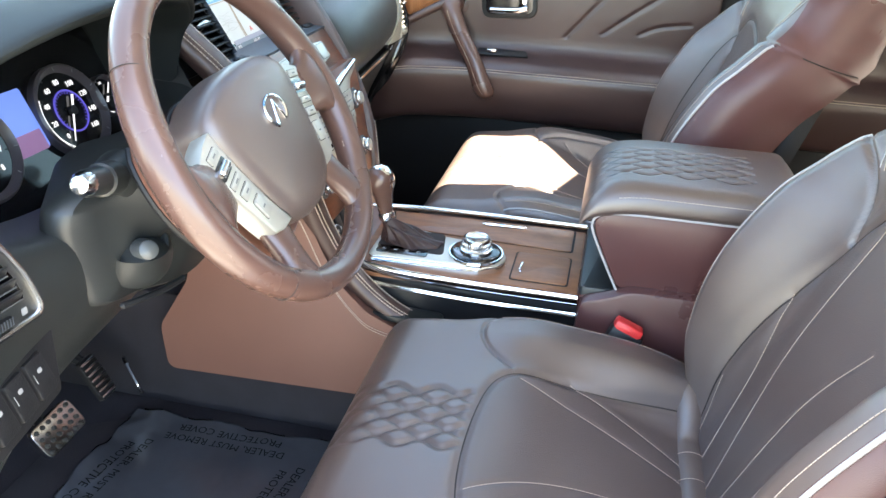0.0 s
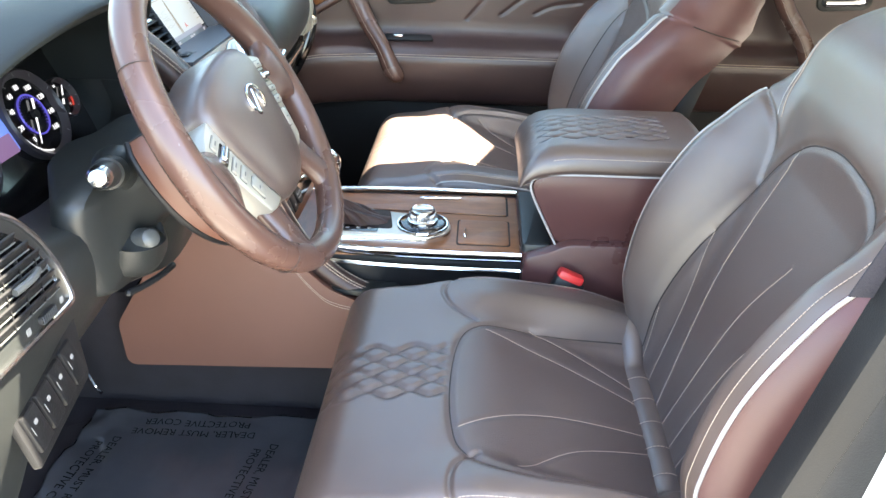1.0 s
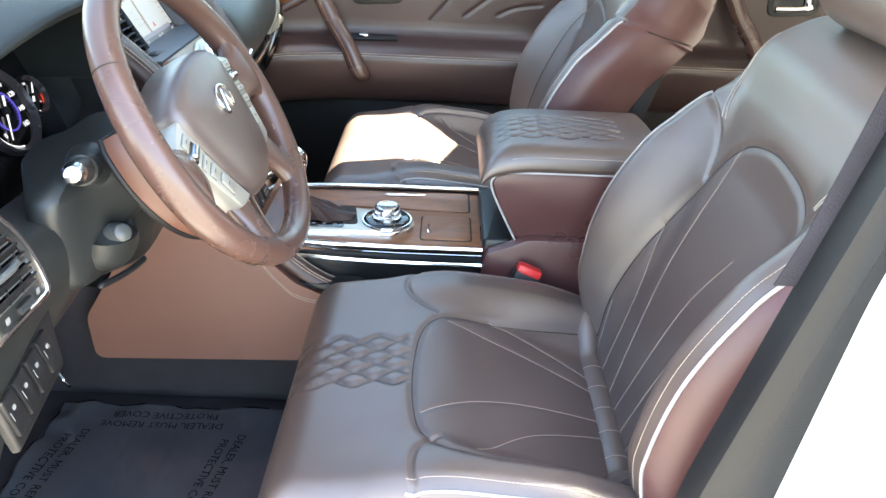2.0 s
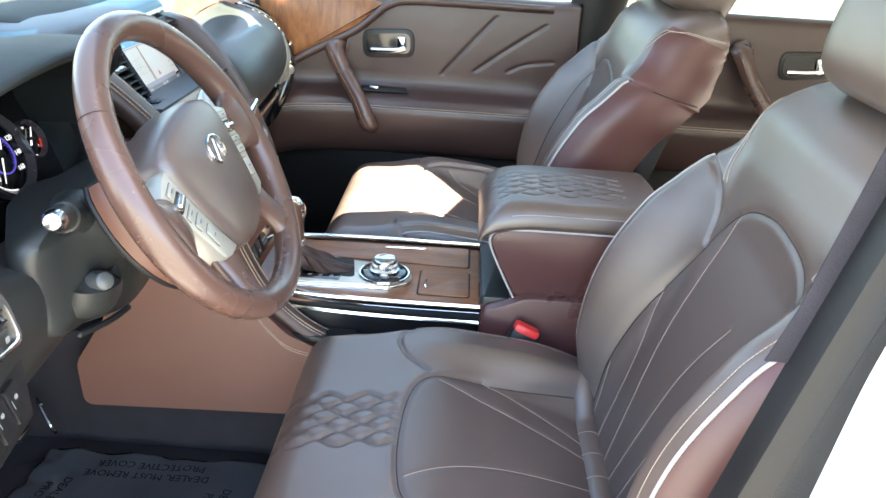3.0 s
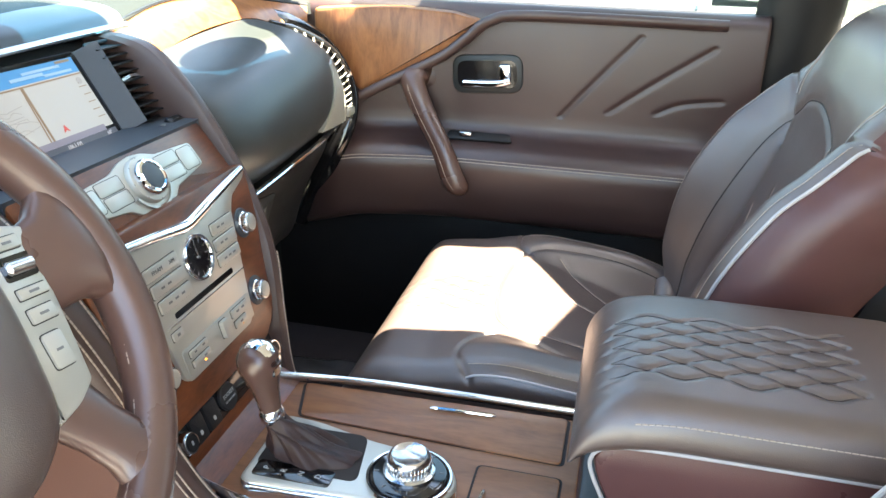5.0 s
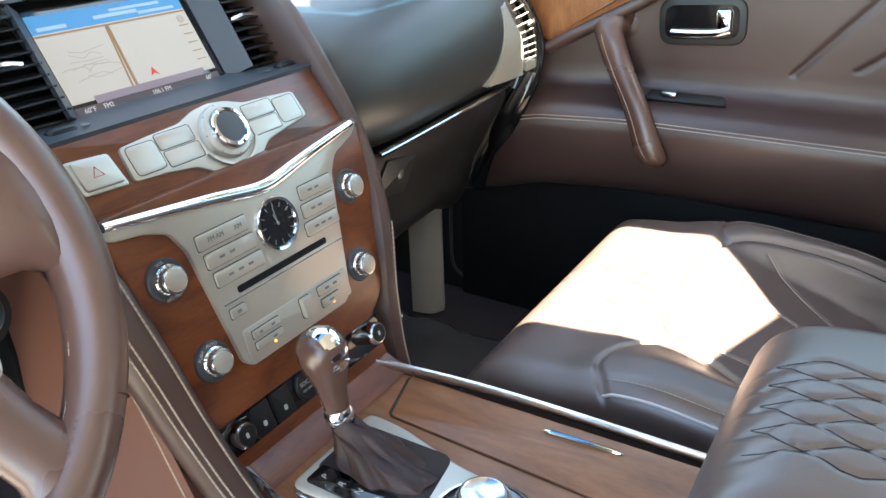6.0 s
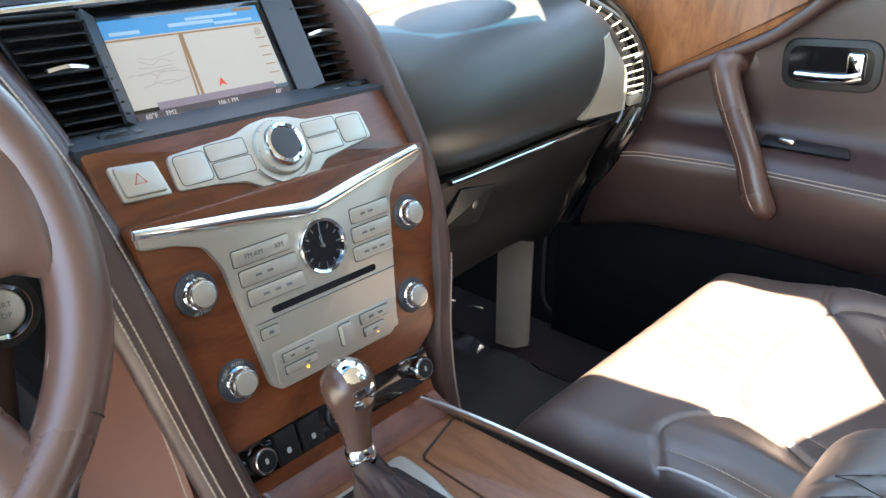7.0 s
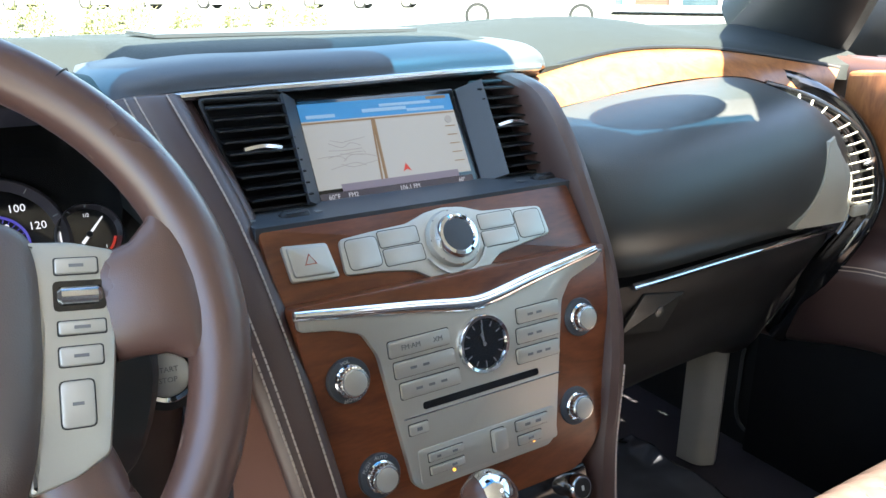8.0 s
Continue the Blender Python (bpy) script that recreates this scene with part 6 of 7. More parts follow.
for r0, r1 in ((-35, 30), (150, 215)):
    inner = [WF @ Vector(((RW - 0.0168) * math.cos(a), (RW - 0.0168) * math.sin(a) * 0.985, 0.003)) for a in np.linspace(radians(r0), radians(r1), 60)]
    part("stitching", stitches(inner, 0.0006, 0.35, 0.005), THREAD, rim)
# airbag hub
hub_out = [(-0.101, 0.036), (-0.088, 0.056), (-0.050, 0.069), (0, 0.073), (0.050, 0.069), (0.088, 0.056), (0.101, 0.036), (0.094, -0.005), (0.081, -0.048), (0.064, -0.084), (0.034, -0.101), (0.0, -0.105), (-0.034, -0.101), (-0.064, -0.084), (-0.081, -0.048), (-0.094, -0.005)]
ho = [(p.x, p.y) for p in spline([(a, b, 0) for a, b in hub_out], 5, closed=True)]
hrows = []
for s, z in ((1.0, -0.040), (1.005, -0.012), (0.995, 0.000), (0.965, 0.008), (0.90, 0.0135), (0.80, 0.0175), (0.60, 0.0215), (0.4, 0.0236), (0.15, 0.0245), (0.01, 0.0248)):
    hrows.append([tuple(WF @ Vector((a * s, b * s + 0.006 * (1 - s), z))) for a, b in ho])
hub = part("airbag_cover", grid(np.array(hrows), close_v=True, flip=False), LEATHER, wheel, "smooth brown airbag cover", sharp=60)
em = WF @ Matrix.Translation((0, 0.012, 0.0245))
part("emblem_ring", tube([em @ Vector((0.021 * math.cos(a), 0.0165 * math.sin(a), 0.001)) for a in np.linspace(radians(-60), radians(240), 40)], [0.0012 + 0.0016 * abs(math.cos(a / 2)) for a in np.linspace(0, 6, 40)], 8), CHROME, hub, "chrome oval emblem")
part("emblem_stroke", tube([em @ Vector(p) for p in ((-0.010, -0.0145, 0.001), (0.003, 0.010, 0.0015), (0.010, -0.0145, 0.001))], 0.0018, 6), CHROME, hub, "chrome emblem stroke")
# spokes with silver panels
for s in (-1, 1):
    so = [(s * x, y) for x, y in [(0.096, 0.041), (0.118, 0.035), (0.139, 0.024), (0.130, -0.006), (0.1205, -0.034), (0.111, -0.060), (0.103, -0.081), (0.084, -0.087), (0.060, -0.087), (0.076, -0.048), (0.089, -0.005)]]
    sp_ = part("switch_plate", slab(ccw(rounded(so, 0.004)), 0.022, WF @ Matrix.Translation((0, 0, -0.016)), 0.004), SILVER, wheel, "satin silver switch panel")
    for i, (x, y, w, h) in enumerate(((0.1165, 0.0205, 0.021, 0.0085), (0.1135, 0.0045, 0.022, 0.0125), (0.1095, -0.0125, 0.023, 0.0070), (0.1045, -0.0270, 0.021, 0.0100), (0.0955, -0.0505, 0.0160, 0.0240))):
        at = WF @ Matrix.Translation((s * x, y, 0.0055)) @ Matrix.Rotation(s * radians(-14), 4, "Z")
        if i == 1:
            cup_ = part("roller_well", slab(rect(w + 0.004, h + 0.004, 0.003), 0.0008, at, 0), GLOSS_BLACK, sp_)
            part("roller", tube([at @ Vector((-w / 2, 0, 0.001)), at @ Vector((-w / 2 + 0.002, 0, 0.001)), at @ Vector((w / 2 - 0.002, 0, 0.001)), at @ Vector((w / 2, 0, 0.001))], [0.003, 0.0052, 0.0052, 0.003], 14), SATIN_CHROME, cup_, "knurled chrome roller")
        else:
            key(sp_, at, w, h, thick=0.0028, mat=SILVER_KEY, mark=[(0, 0, w * 0.35, 0.0018)])
    # broad leather arm that flares into the rim
    arm_rows = []
    for t, y0, y1, zz, th in ((0.0, -0.036, 0.026, -0.006, 0.011), (0.2, -0.037, 0.025, -0.003, 0.013), (0.45, -0.040, 0.027, 0.000, 0.0145), (0.7, -0.048, 0.036, 0.001, 0.0155), (0.88, -0.054, 0.044, 0.001, 0.0150), (1.0, -0.060, 0.054, 0.0, 0.012)):
        ring = []
        for k in range(24):
            a = 2 * math.pi * k / 24
            c, sn = math.cos(a), math.sin(a)
            yy = (y0 + y1) / 2 + (y1 - y0) / 2 * np.sign(sn) * abs(sn) ** 0.7
            x = 0.122 + (RW - 0.126) * t - (0.0 if t < 0.6 else 0.10 * (t - 0.6) * (abs(yy) / 0.08) ** 2)
            ring.append(tuple(WF @ Vector((s * x, yy, zz + th * np.sign(c) * abs(c) ** 0.8))))
        arm_rows.append(ring)
    part("side_spoke", grid(np.array(arm_rows), close_v=True, flip=s < 0), WHEEL_LEATHER, wheel, "leather spoke", sharp=0)
    low_rows = []
    for t, w, th in ((0, 0.026, 0.012), (0.15, 0.025, 0.013), (0.4, 0.022, 0.013), (0.7, 0.023, 0.0135), (0.88, 0.030, 0.014), (1.0, 0.042, 0.013)):
        c = Vector((s * 0.082, -0.078, -0.010)).lerp(Vector((s * 0.100, -0.152, 0.0)), t)
        d = Vector((0.97, 0.24 * s, 0))
        low_rows.append([tuple(WF @ (c + d * w * np.sign(math.cos(a)) * abs(math.cos(a)) ** 0.8 * 0.9 + Vector((0, 0, th * math.sin(a))))) for a in np.linspace(0, 2 * math.pi, 21)[:-1]])
    part("lower_spoke", grid(np.array(low_rows), close_v=True), WHEEL_LEATHER, wheel, "leather lower spoke", sharp=0)
part("hub_back", tube([WF @ Vector((0, 0, -0.04)), WF @ Vector((0, -0.01, -0.012))], [0.06, 0.075], 24), BLACK, wheel)

col = thing("steering_column", (-0.43, 0.05, 0.58), "charcoal steering column shroud with stalks", "steering column")
cover = [(-0.603, 0.636), (-0.620, 0.620), (-0.618, 0.590), (-0.598, 0.530), (-0.578, 0.504), (-0.53, 0.492), (-0.43, 0.476), (-0.33, 0.492), (-0.285, 0.510), (-0.262, 0.58), (-0.275, 0.625), (-0.33, 0.645), (-0.43, 0.652), (-0.53, 0.648)]
ring0 = [Vector((p.x, 0, p.y)) for p in spline([(x, z, 0) for x, z in cover], 4, closed=True)]
mid = Vector((-0.43, 0, 0.605))
shroud = []
for s, y in ((0.55, 0.10), (0.97, 0.060), (1.0, 0.048), (0.985, 0.036), (0.95, 0.028), (0.80, 0.022), (0.62, 0.008), (0.50, -0.020), (0.42, -0.045), (0.38, -0.05)):
    shroud.append([tuple(mid + (p - mid) * s + Vector((0, y + 0.008 - 0.020 * float(ease(p.x, -0.54, -0.46)) - 0.04 * (p.z - 0.6) * (1 if y < 0.1 else 0), 0.0 if s > 0.7 else 0.040 * (0.7 - s) / 0.3))) for p in ring0])
d = grid(np.array(shroud), close_v=True)
d[1].append(tuple(9 * len(ring0) + k for k in range(len(ring0))))
part("shroud", d, CHARCOAL, col, "charcoal plastic shroud")


def cut(a):
    """The collar hangs under the column: it draws in over its upper third."""
    return 1 - 0.5 * float(ease(math.sin(a), 0.35, 0.60))


collar = []
for r, z in ((0.070, -0.026), (0.100, -0.030), (0.118, -0.038), (0.127, -0.050), (0.130, -0.064), (0.129, -0.072), (0.118, -0.074)):
    collar.append([tuple(WA @ Vector((r * cut(a) * math.cos(a), r * cut(a) * math.sin(a), z))) for a in np.linspace(0, 2 * math.pi, 65)[:-1]])
part("collar", grid(np.array(collar), close_v=True), COLLAR, col, "brown collar")
part("collar_gap", tube([WA @ Vector((0.126 * cut(a) * math.cos(a), 0.126 * cut(a) * math.sin(a), -0.077)) for a in np.linspace(0, 2 * math.pi, 65)[:-1]], 0.004, 8, closed=True), BLACK, col)


def stalk(tip, root, name, label):
    a, b = Vector(root), Vector(tip)
    d = b - a
    part(name, tube([a, a + d * 0.35, a + d * 0.5, a + d * 0.52, a + d * 0.85, a + d * 0.95, b], [0.0175, 0.017, 0.0165, 0.0140, 0.0132, 0.011, 0.004], 20), CHARCOAL, col, label)
    part("stalk_tip", tube([a + d * 0.86, a + d * 0.97, b + d * 0.04, b + d * 0.06], [0.0125, 0.0115, 0.008, 0.003], 16), SATIN_CHROME, col, "gray stalk tip")


stalk((-0.628, 0.004, 0.668), (-0.540, 0.030, 0.640), "signal_stalk", "dark signal stalk")
part("stalk_gaiter", tube([(-0.530, 0.033, 0.637), (-0.548, 0.028, 0.642), (-0.556, 0.025, 0.645)], [0.027, 0.023, 0.017], 20), CHARCOAL, col, "rubber gaiter")
stalk((-0.25, 0.02, 0.66), (-0.33, 0.055, 0.635), "wiper_stalk", "dark wiper stalk")
jo = Vector((-0.539, 0.016, 0.557))
ax = Vector((-0.55, -0.72, 0.42)).normalized()
part("tilt_ring", tube([jo + ax * -0.022, jo + ax * -0.006, jo + ax * -0.003, jo + ax * -0.006], [0.040, 0.034, 0.028, 0.023], 28), CHARCOAL, col, "charcoal ring")
part("tilt_well", tube([jo + ax * -0.012, jo + ax * -0.005], [0.023, 0.023], 24), GLOSS_BLACK, col)
part("tilt_switch", tube([jo, jo + ax * 0.012, jo + ax * 0.016, jo + ax * 0.026, jo + ax * 0.028], [0.014, 0.013, 0.011, 0.010, 0.007], 20), GREY_PLASTIC, col, "gray tilt switch")
start = thing("start_button", (-0.25, 0.08, 0.56), "round start button with chrome ring", "button")
sb = plane_frame((-0.252, 0.062, 0.560), (1, -0.15, 0), (0, 0.35, 1))
part("button_ring", ring_of([(0.0225, 0), (0.0225, 0.006), (0.0205, 0.009), (0.0175, 0.007)], sb, 36), CHROME, start)
bf = part("button_face", turned([(0.0172, 0), (0.0172, 0.005), (0.0155, 0.0062)], sb, 32), SILVER_KEY, start)
for t, y in (("START", 0.004), ("STOP", -0.004)):
    part("lettering", text_mesh(t, 0.0058, sb @ Matrix.Translation((0, y, 0.0063))), PRINT_GREY, bf, sharp=0)
part("button_base", turned([(0.028, -0.02), (0.028, 0.001)], sb, 32), BLACK, start)

# ---- passenger door and rear door ----
def door_panel(name, y0, y1, label, front):
    d = thing(name, (0.85, (y0 + y1) / 2, 0.0), label, "car door", "car doors")
    ys = np.linspace(y0, y1, 200)
    prof = [(0.735, 0.885), (0.738, 0.862), (0.734, 0.848), (0.722, 0.838), (0.700, 0.834), (0.66, 0.832), (0.60, 0.832), (0.55, 0.834), (0.52, 0.835), (0.500, 0.832), (0.488, 0.820), (0.478, 0.795), (0.468, 0.772), (0.455, 0.758), (0.440, 0.752), (0.42, 0.752), (0.38, 0.758), (0.345, 0.768), (0.322, 0.782), (0.312, 0.80), (0.308, 0.835)]
    fine = spline([(x, 0, z) for z, x in prof], 16)
    grooves = [[(-0.316, 0.532), (-0.395, 0.625), (-0.454, 0.692)], [(-0.406, 0.546), (-0.49, 0.61), (-0.587, 0.678)], [(-0.496, 0.551), (-0.54, 0.572), (-0.612, 0.583)]] if front else []
    X, Y = np.meshgrid([p.x for p in fine], ys)
    Zp = np.meshgrid([p.z for p in fine], ys)[0]
    Zn = Zp.copy()
    if front:
        X = X + (0.83 - X) * ease(Y, 0.10, 0.30) * (Zp < 0.5)
        Zn = Zn - 0.05 * ease(Y, 0.05, 0.28) * ease(Zp, 0.55, 0.44)
    for g in grooves:
        dd = dist(Y, Zn, smooth2(g, 4))
        X = X + 0.0036 * np.exp(-(dd / 0.0036) ** 2)
    if front:
        X = X - 0.045 * ease(Y, -0.12, 0.16)
    P = np.stack([X, Y, Zn + 0.012], axis=2)
    pnl = part("door_panel", sheet(P, (0.03, 0, 0)), DOOR_LEATHER, d, "brown leather door panel", sharp=0)
    for dz in (0.0, 0.006):
        ln = [(0.7525 - 0.001 - (0.045 * float(ease(y, -0.12, 0.16)) if front else 0.0), y, 0.459 + dz - 0.05 * float(ease(y, 0.05, 0.28))) for y in ys[(8 if front else 0):]]
        part("stitching", stitches([Vector(q) for q in ln if q[1] < 0.12], 0.0010, 0.3, 0.0055), THREAD, pnl)
    part("lower_panel", slab([(-y0, -0.02), (-y1, -0.02), (-y1, 0.33), (-y0, 0.33)], 0.03, plane_frame((0.87, 0, 0), (0, -1, 0), (0, 0, 1)) @ Matrix.Translation((0, 0, 0)), 0.004), BLACK, d, "black lower door panel")
    return d


def pull_handle(d, y, top, bottom):
    pts = [(0.835, y + 0.010, top + 0.004), (0.800, y + 0.014, top + 0.006), (0.782, y + 0.010, top - 0.012), (0.772, y - 0.014, top - 0.06), (0.752, y - 0.054, top - 0.12), (0.742, y - 0.080, top - 0.175), (0.742, y - 0.095, bottom + 0.012), (0.756, y - 0.099, bottom)]
    sp2 = spline(pts, 8)
    r = [float(lerp(i / (len(sp2) - 1), [(0, 0.030), (0.15, 0.030), (0.3, 0.023), (0.55, 0.0215), (0.72, 0.0235), (0.85, 0.021), (0.94, 0.014), (1, 0.004)])) for i in range(len(sp2))]
    h = part("grab_handle", tube(sp2, r, 18, flat=0.72, up=(1, 0, 0)), WHEEL_LEATHER, d, "leather wrapped grab handle", sharp=0)
    ln = [p + Vector((-0.0160, 0.008, 0)) for p in sp2[10:-6]]
    part("stitching", stitches(ln, 0.0006, 0.35, 0.005), THREAD, h)
    part("handle_boss", turned([(0.030, 0.0), (0.028, 0.006), (0.020, 0.010)], plane_frame((0.834, y + 0.004, top), (0, -1, 0), (0, 0, 1)), 28), DOOR_LEATHER, d)


def lever(d, y, z, w=0.14):
    m = plane_frame((0.832, y, z), (0, -1, 0.06), (0, 0.0, 1))
    bz = part("lever_bezel", slab(rect(w, 0.075, 0.026, 8), 0.007, m @ Matrix.Translation((0, 0, -0.002)), 0.004), CHARCOAL, d, "charcoal bezel")
    part("lever_cup", slab(rect(w - 0.022, 0.053, 0.018, 8), 0.0015, m @ Matrix.Translation((0, 0, 0.0045)), 0), GLOSS_BLACK, bz)
    pts = spline([m @ Vector(p) for p in ((-0.048, -0.017, 0.007), (-0.01, -0.018, 0.009), (0.025, -0.017, 0.011), (0.046, -0.012, 0.011))], 6)
    part("lever_blade", tube(pts, 0.0075, 12, flat=0.55, up=m.col[2][:3]), CHROME, bz, "chrome lever")
    part("lock_knob", slab(rect(0.024, 0.036, 0.006), 0.008, m @ Matrix.Translation((0.036, 0.002, 0.005)), 0.003), CHROME, bz, "chrome lock knob")


pd = door_panel("passenger_door", 0.30, -0.675, "brown leather passenger door panel with walnut trim and chrome lever", True)
pull_handle(pd, -0.042, 0.606, 0.396)
lever(pd, -0.168, 0.618)
wd = [(0.168, 0.722), (0.168, 0.672), (0.13, 0.63), (0.10, 0.58), (0.078, 0.565), (0.04, 0.586), (-0.02, 0.618), (-0.08, 0.650), (-0.125, 0.685), (-0.155, 0.708), (-0.10, 0.722), (0.0, 0.729), (0.1, 0.727)]
part("wood_trim", slab(ccw(rounded([(-y, z + 0.012) for y, z in wd], 0.008)), 0.03, plane_frame((0.815, 0, 0), (0.19, -1, 0), (0, 0, 1)), 0.006), WOOD_DOOR, pd, "lacquered walnut trim")
ln = spline([(0.812 - 0.05 * float(ease(y, -0.14, 0.14)), y, z + 0.012) for y, z in [(0.075, 0.556), (0.035, 0.578), (-0.025, 0.609), (-0.085, 0.641), (-0.13, 0.677), (-0.17, 0.708), (-0.25, 0.722), (-0.6, 0.722)]], 8)
part("trim_roll", tube(ln, 0.012, 12, flat=0.8), DOOR_LEATHER, pd, "rolled leather edge")
part("switch_plate", slab(ccw(rounded([(0.095, -0.014), (0.230, -0.011), (0.222, 0.008), (0.10, 0.008)], 0.005)), 0.005, plane_frame((0.804, 0, 0.4985), (0, -1, 0), (0.80, 0, 0.60)), 0.002), BLACK, pd, "gloss black window switch plate")
part("window_switch", block((0.016, 0.026, 0.008), (0.801, -0.135, 0.504), 0.003), SATIN_CHROME, pd, "window switch")
part("belt_strip", slab(ccw([(-0.17, 0.728), (0.675, 0.732), (0.675, 0.745), (-0.17, 0.740)]), 0.02, plane_frame((0.885, 0, 0), (0, -1, 0), (0, 0, 1)), 0.004), WHITE_PAINT, pd, "pale window ledge")

rd = door_panel("rear_door", -0.84, -1.85, "brown leather rear door panel with chrome lever", False)
pull_handle(rd, -1.115, 0.655, 0.44)
lever(rd, -1.285, 0.632)
part("belt_strip", slab(ccw([(0.84, 0.735), (1.85, 0.745), (1.85, 0.757), (0.84, 0.747)]), 0.02, plane_frame((0.885, 0, 0), (0, -1, 0), (0, 0, 1)), 0.004), WHITE_PAINT, rd, "pale window ledge")

sail = thing("mirror_sail", (0.86, 0.22, 0.72), "dark triangular trim at the window's front corner", "trim", kind="structure")
part("sail_panel", slab(ccw(rounded([(-0.165, 0.735), (-0.33, 0.735), (-0.33, 0.83), (-0.20, 0.86), (-0.165, 0.84)], 0.008)), 0.02, plane_frame((0.865, 0, 0), (0, -1, 0), (0.18, 0, 1)), 0.004), CHARCOAL, sail)
for z in (0.775, 0.790):
    part("sail_mark", slab(rect(0.022, 0.003, 0.001, 1, -0.21, z), 0.001, plane_frame((0.8665, 0, 0), (0, -1, 0), (0.18, 0, 1)) @ Matrix.Translation((0, 0, 0.02)), 0), SLATE, sail)
dm = thing("door_mirror", (1.0, 0.12, 0.72), "white door mirror with silver surround outside the window", "mirror")
mm = plane_frame((1.05, 0.085, 0.815), (0.35, -1, 0), (0.0, 0.05, 1))
part("mirror_shell", soft_box(0.115, 0.12, 0.05, mm @ Matrix.Translation((0, 0, -0.045)), p=0.6), WHITE_PAINT, dm)
part("mirror_rim", soft_box(0.108, 0.112, 0.012, mm @ Matrix.Translation((0, 0, 0.006)), p=0.6), SILVER, dm)
part("mirror_glass", soft_box(0.070, 0.104, 0.002, mm @ Matrix.Translation((-0.01, 0, 0.018)), p=0.6), CHROME, dm)
part("mirror_foot", tube([(0.88, 0.20, 0.725), (0.95, 0.17, 0.725), (1.02, 0.15, 0.74)], 0.03, 12, flat=0.6), BLACK, dm)

pk = part("door_pocket", slab(ccw(rounded([(-0.33, 0.03), (0.52, 0.03), (0.52, 0.20), (0.30, 0.285), (-0.26, 0.285), (-0.33, 0.22)], 0.05, 6)), 0.02, plane_frame((0.868, 0, 0), (0, -1, 0), (0, 0, 1)), 0.006), CHARCOAL, pd, "black door pocket")
part("pocket_rim", tube([(0.846, -q.x, q.y) for q in rounded([(-0.33, 0.03), (0.52, 0.03), (0.52, 0.20), (0.30, 0.285), (-0.26, 0.285), (-0.33, 0.22)], 0.05, 6)], 0.0035, 8, closed=True), GREY_PLASTIC, pk)

# ---- driver's left vent, switches, pedals, mat ----
vf = plane_frame((-0.752, 0.020, 0.618), (1, 0.10, -0.12), (0.10, 0.10, 1))
lv = thing("air_vent", (-0.752, 0.02, 0.61), "side air vent with black slats in a chrome frame", "air vent")
vo = rounded([(-0.100, -0.041), (0.071, -0.041), (0.058, -0.004), (0.036, 0.030), (0.004, 0.060), (-0.040, 0.082), (-0.100, 0.094)], 0.014, 6)
part("vent_plate", slab(vo, 0.012, vf @ Matrix.Translation((0, 0, -0.008)), 0.004), CHARCOAL, lv, "charcoal surround")
part("vent_frame", tube([vf @ Vector((q.x, q.y, 0.004)) for q in vo], 0.0030, 8, closed=True), SATIN_CHROME, lv, "satin chrome frame")
part("vent_throat", slab(rounded([(-0.095, -0.021), (0.050, -0.021), (0.040, 0.004), (0.020, 0.030), (-0.014, 0.054), (-0.055, 0.072), (-0.095, 0.078)], 0.008, 4), 0.001, vf @ Matrix.Translation((0, 0, 0.0042)), 0), GLOSS_BLACK, lv)
for k in range(7):
    y = -0.014 + k * 0.0125
    xr = float(lerp(y, [(-0.02, 0.047), (0.004, 0.037), (0.030, 0.017), (0.054, -0.017), (0.075, -0.07)]))
    part("slat", slab(rect(xr + 0.094, 0.010, 0.002, 2, (xr - 0.094) / 2, 0), 0.002, vf @ Matrix.Translation((0, y, 0.006)) @ Matrix.Rotation(radians(28), 4, "X"), 0.0006), BLACK, lv)
    part("slat_edge", tube([vf @ Vector((-0.094, y - 0.005, 0.007)), vf @ Vector((xr, y - 0.005, 0.007))], 0.0007, 6), GREY_PLASTIC, lv)
for k in range(4):
    part("vane", slab(rect(0.0016, 0.070 - 0.010 * k, 0.0006, 1, -0.07 + k * 0.028, 0.016 - 0.005 * k), 0.004, vf @ Matrix.Translation((0, 0, 0.004)), 0), BLACK, lv)
part("vent_tab", tube(spline([vf @ Vector(q) for q in ((-0.034, 0.010, 0.010), (-0.012, 0.012, 0.014), (0.010, 0.012, 0.010))], 5), 0.0034, 8), GREY_PLASTIC, lv, "gray tab")
part("thumbwheel", slab(rect(0.030, 0.008, 0.003), 0.005, vf @ Matrix.Translation((0.014, -0.031, 0.003)), 0.002), BLACK, lv)
for k in range(8):
    part("wheel_rib", slab(rect(0.0009, 0.0072, 0.0003, 1, 0.001 + k * 0.0036, -0.031), 0.0054, vf @ Matrix.Translation((0, 0, 0.003)), 0), SLATE, lv)
for px in (-0.020, 0.046):
    part("vent_print", slab(rect(0.007, 0.006, 0.001, 2, px, -0.031), 0.0006, vf @ Matrix.Translation((0, 0, 0.0042)), 0), PRINT_PALE, lv)

sf = plane_frame((-0.735, 0.032, 0.500), (1, 0.12, 0.05), (0.12, 0.28, 1))
ss = thing("switch_block", (-0.735, 0.03, 0.5), "dark switch block with white pictograms under the dash", "switch panel")
part("switch_plate", slab(rounded([(-0.075, -0.030), (0.055, -0.030), (0.085, 0.032), (-0.070, 0.032)], 0.006), 0.006, sf, 0.002), BLACK, ss)
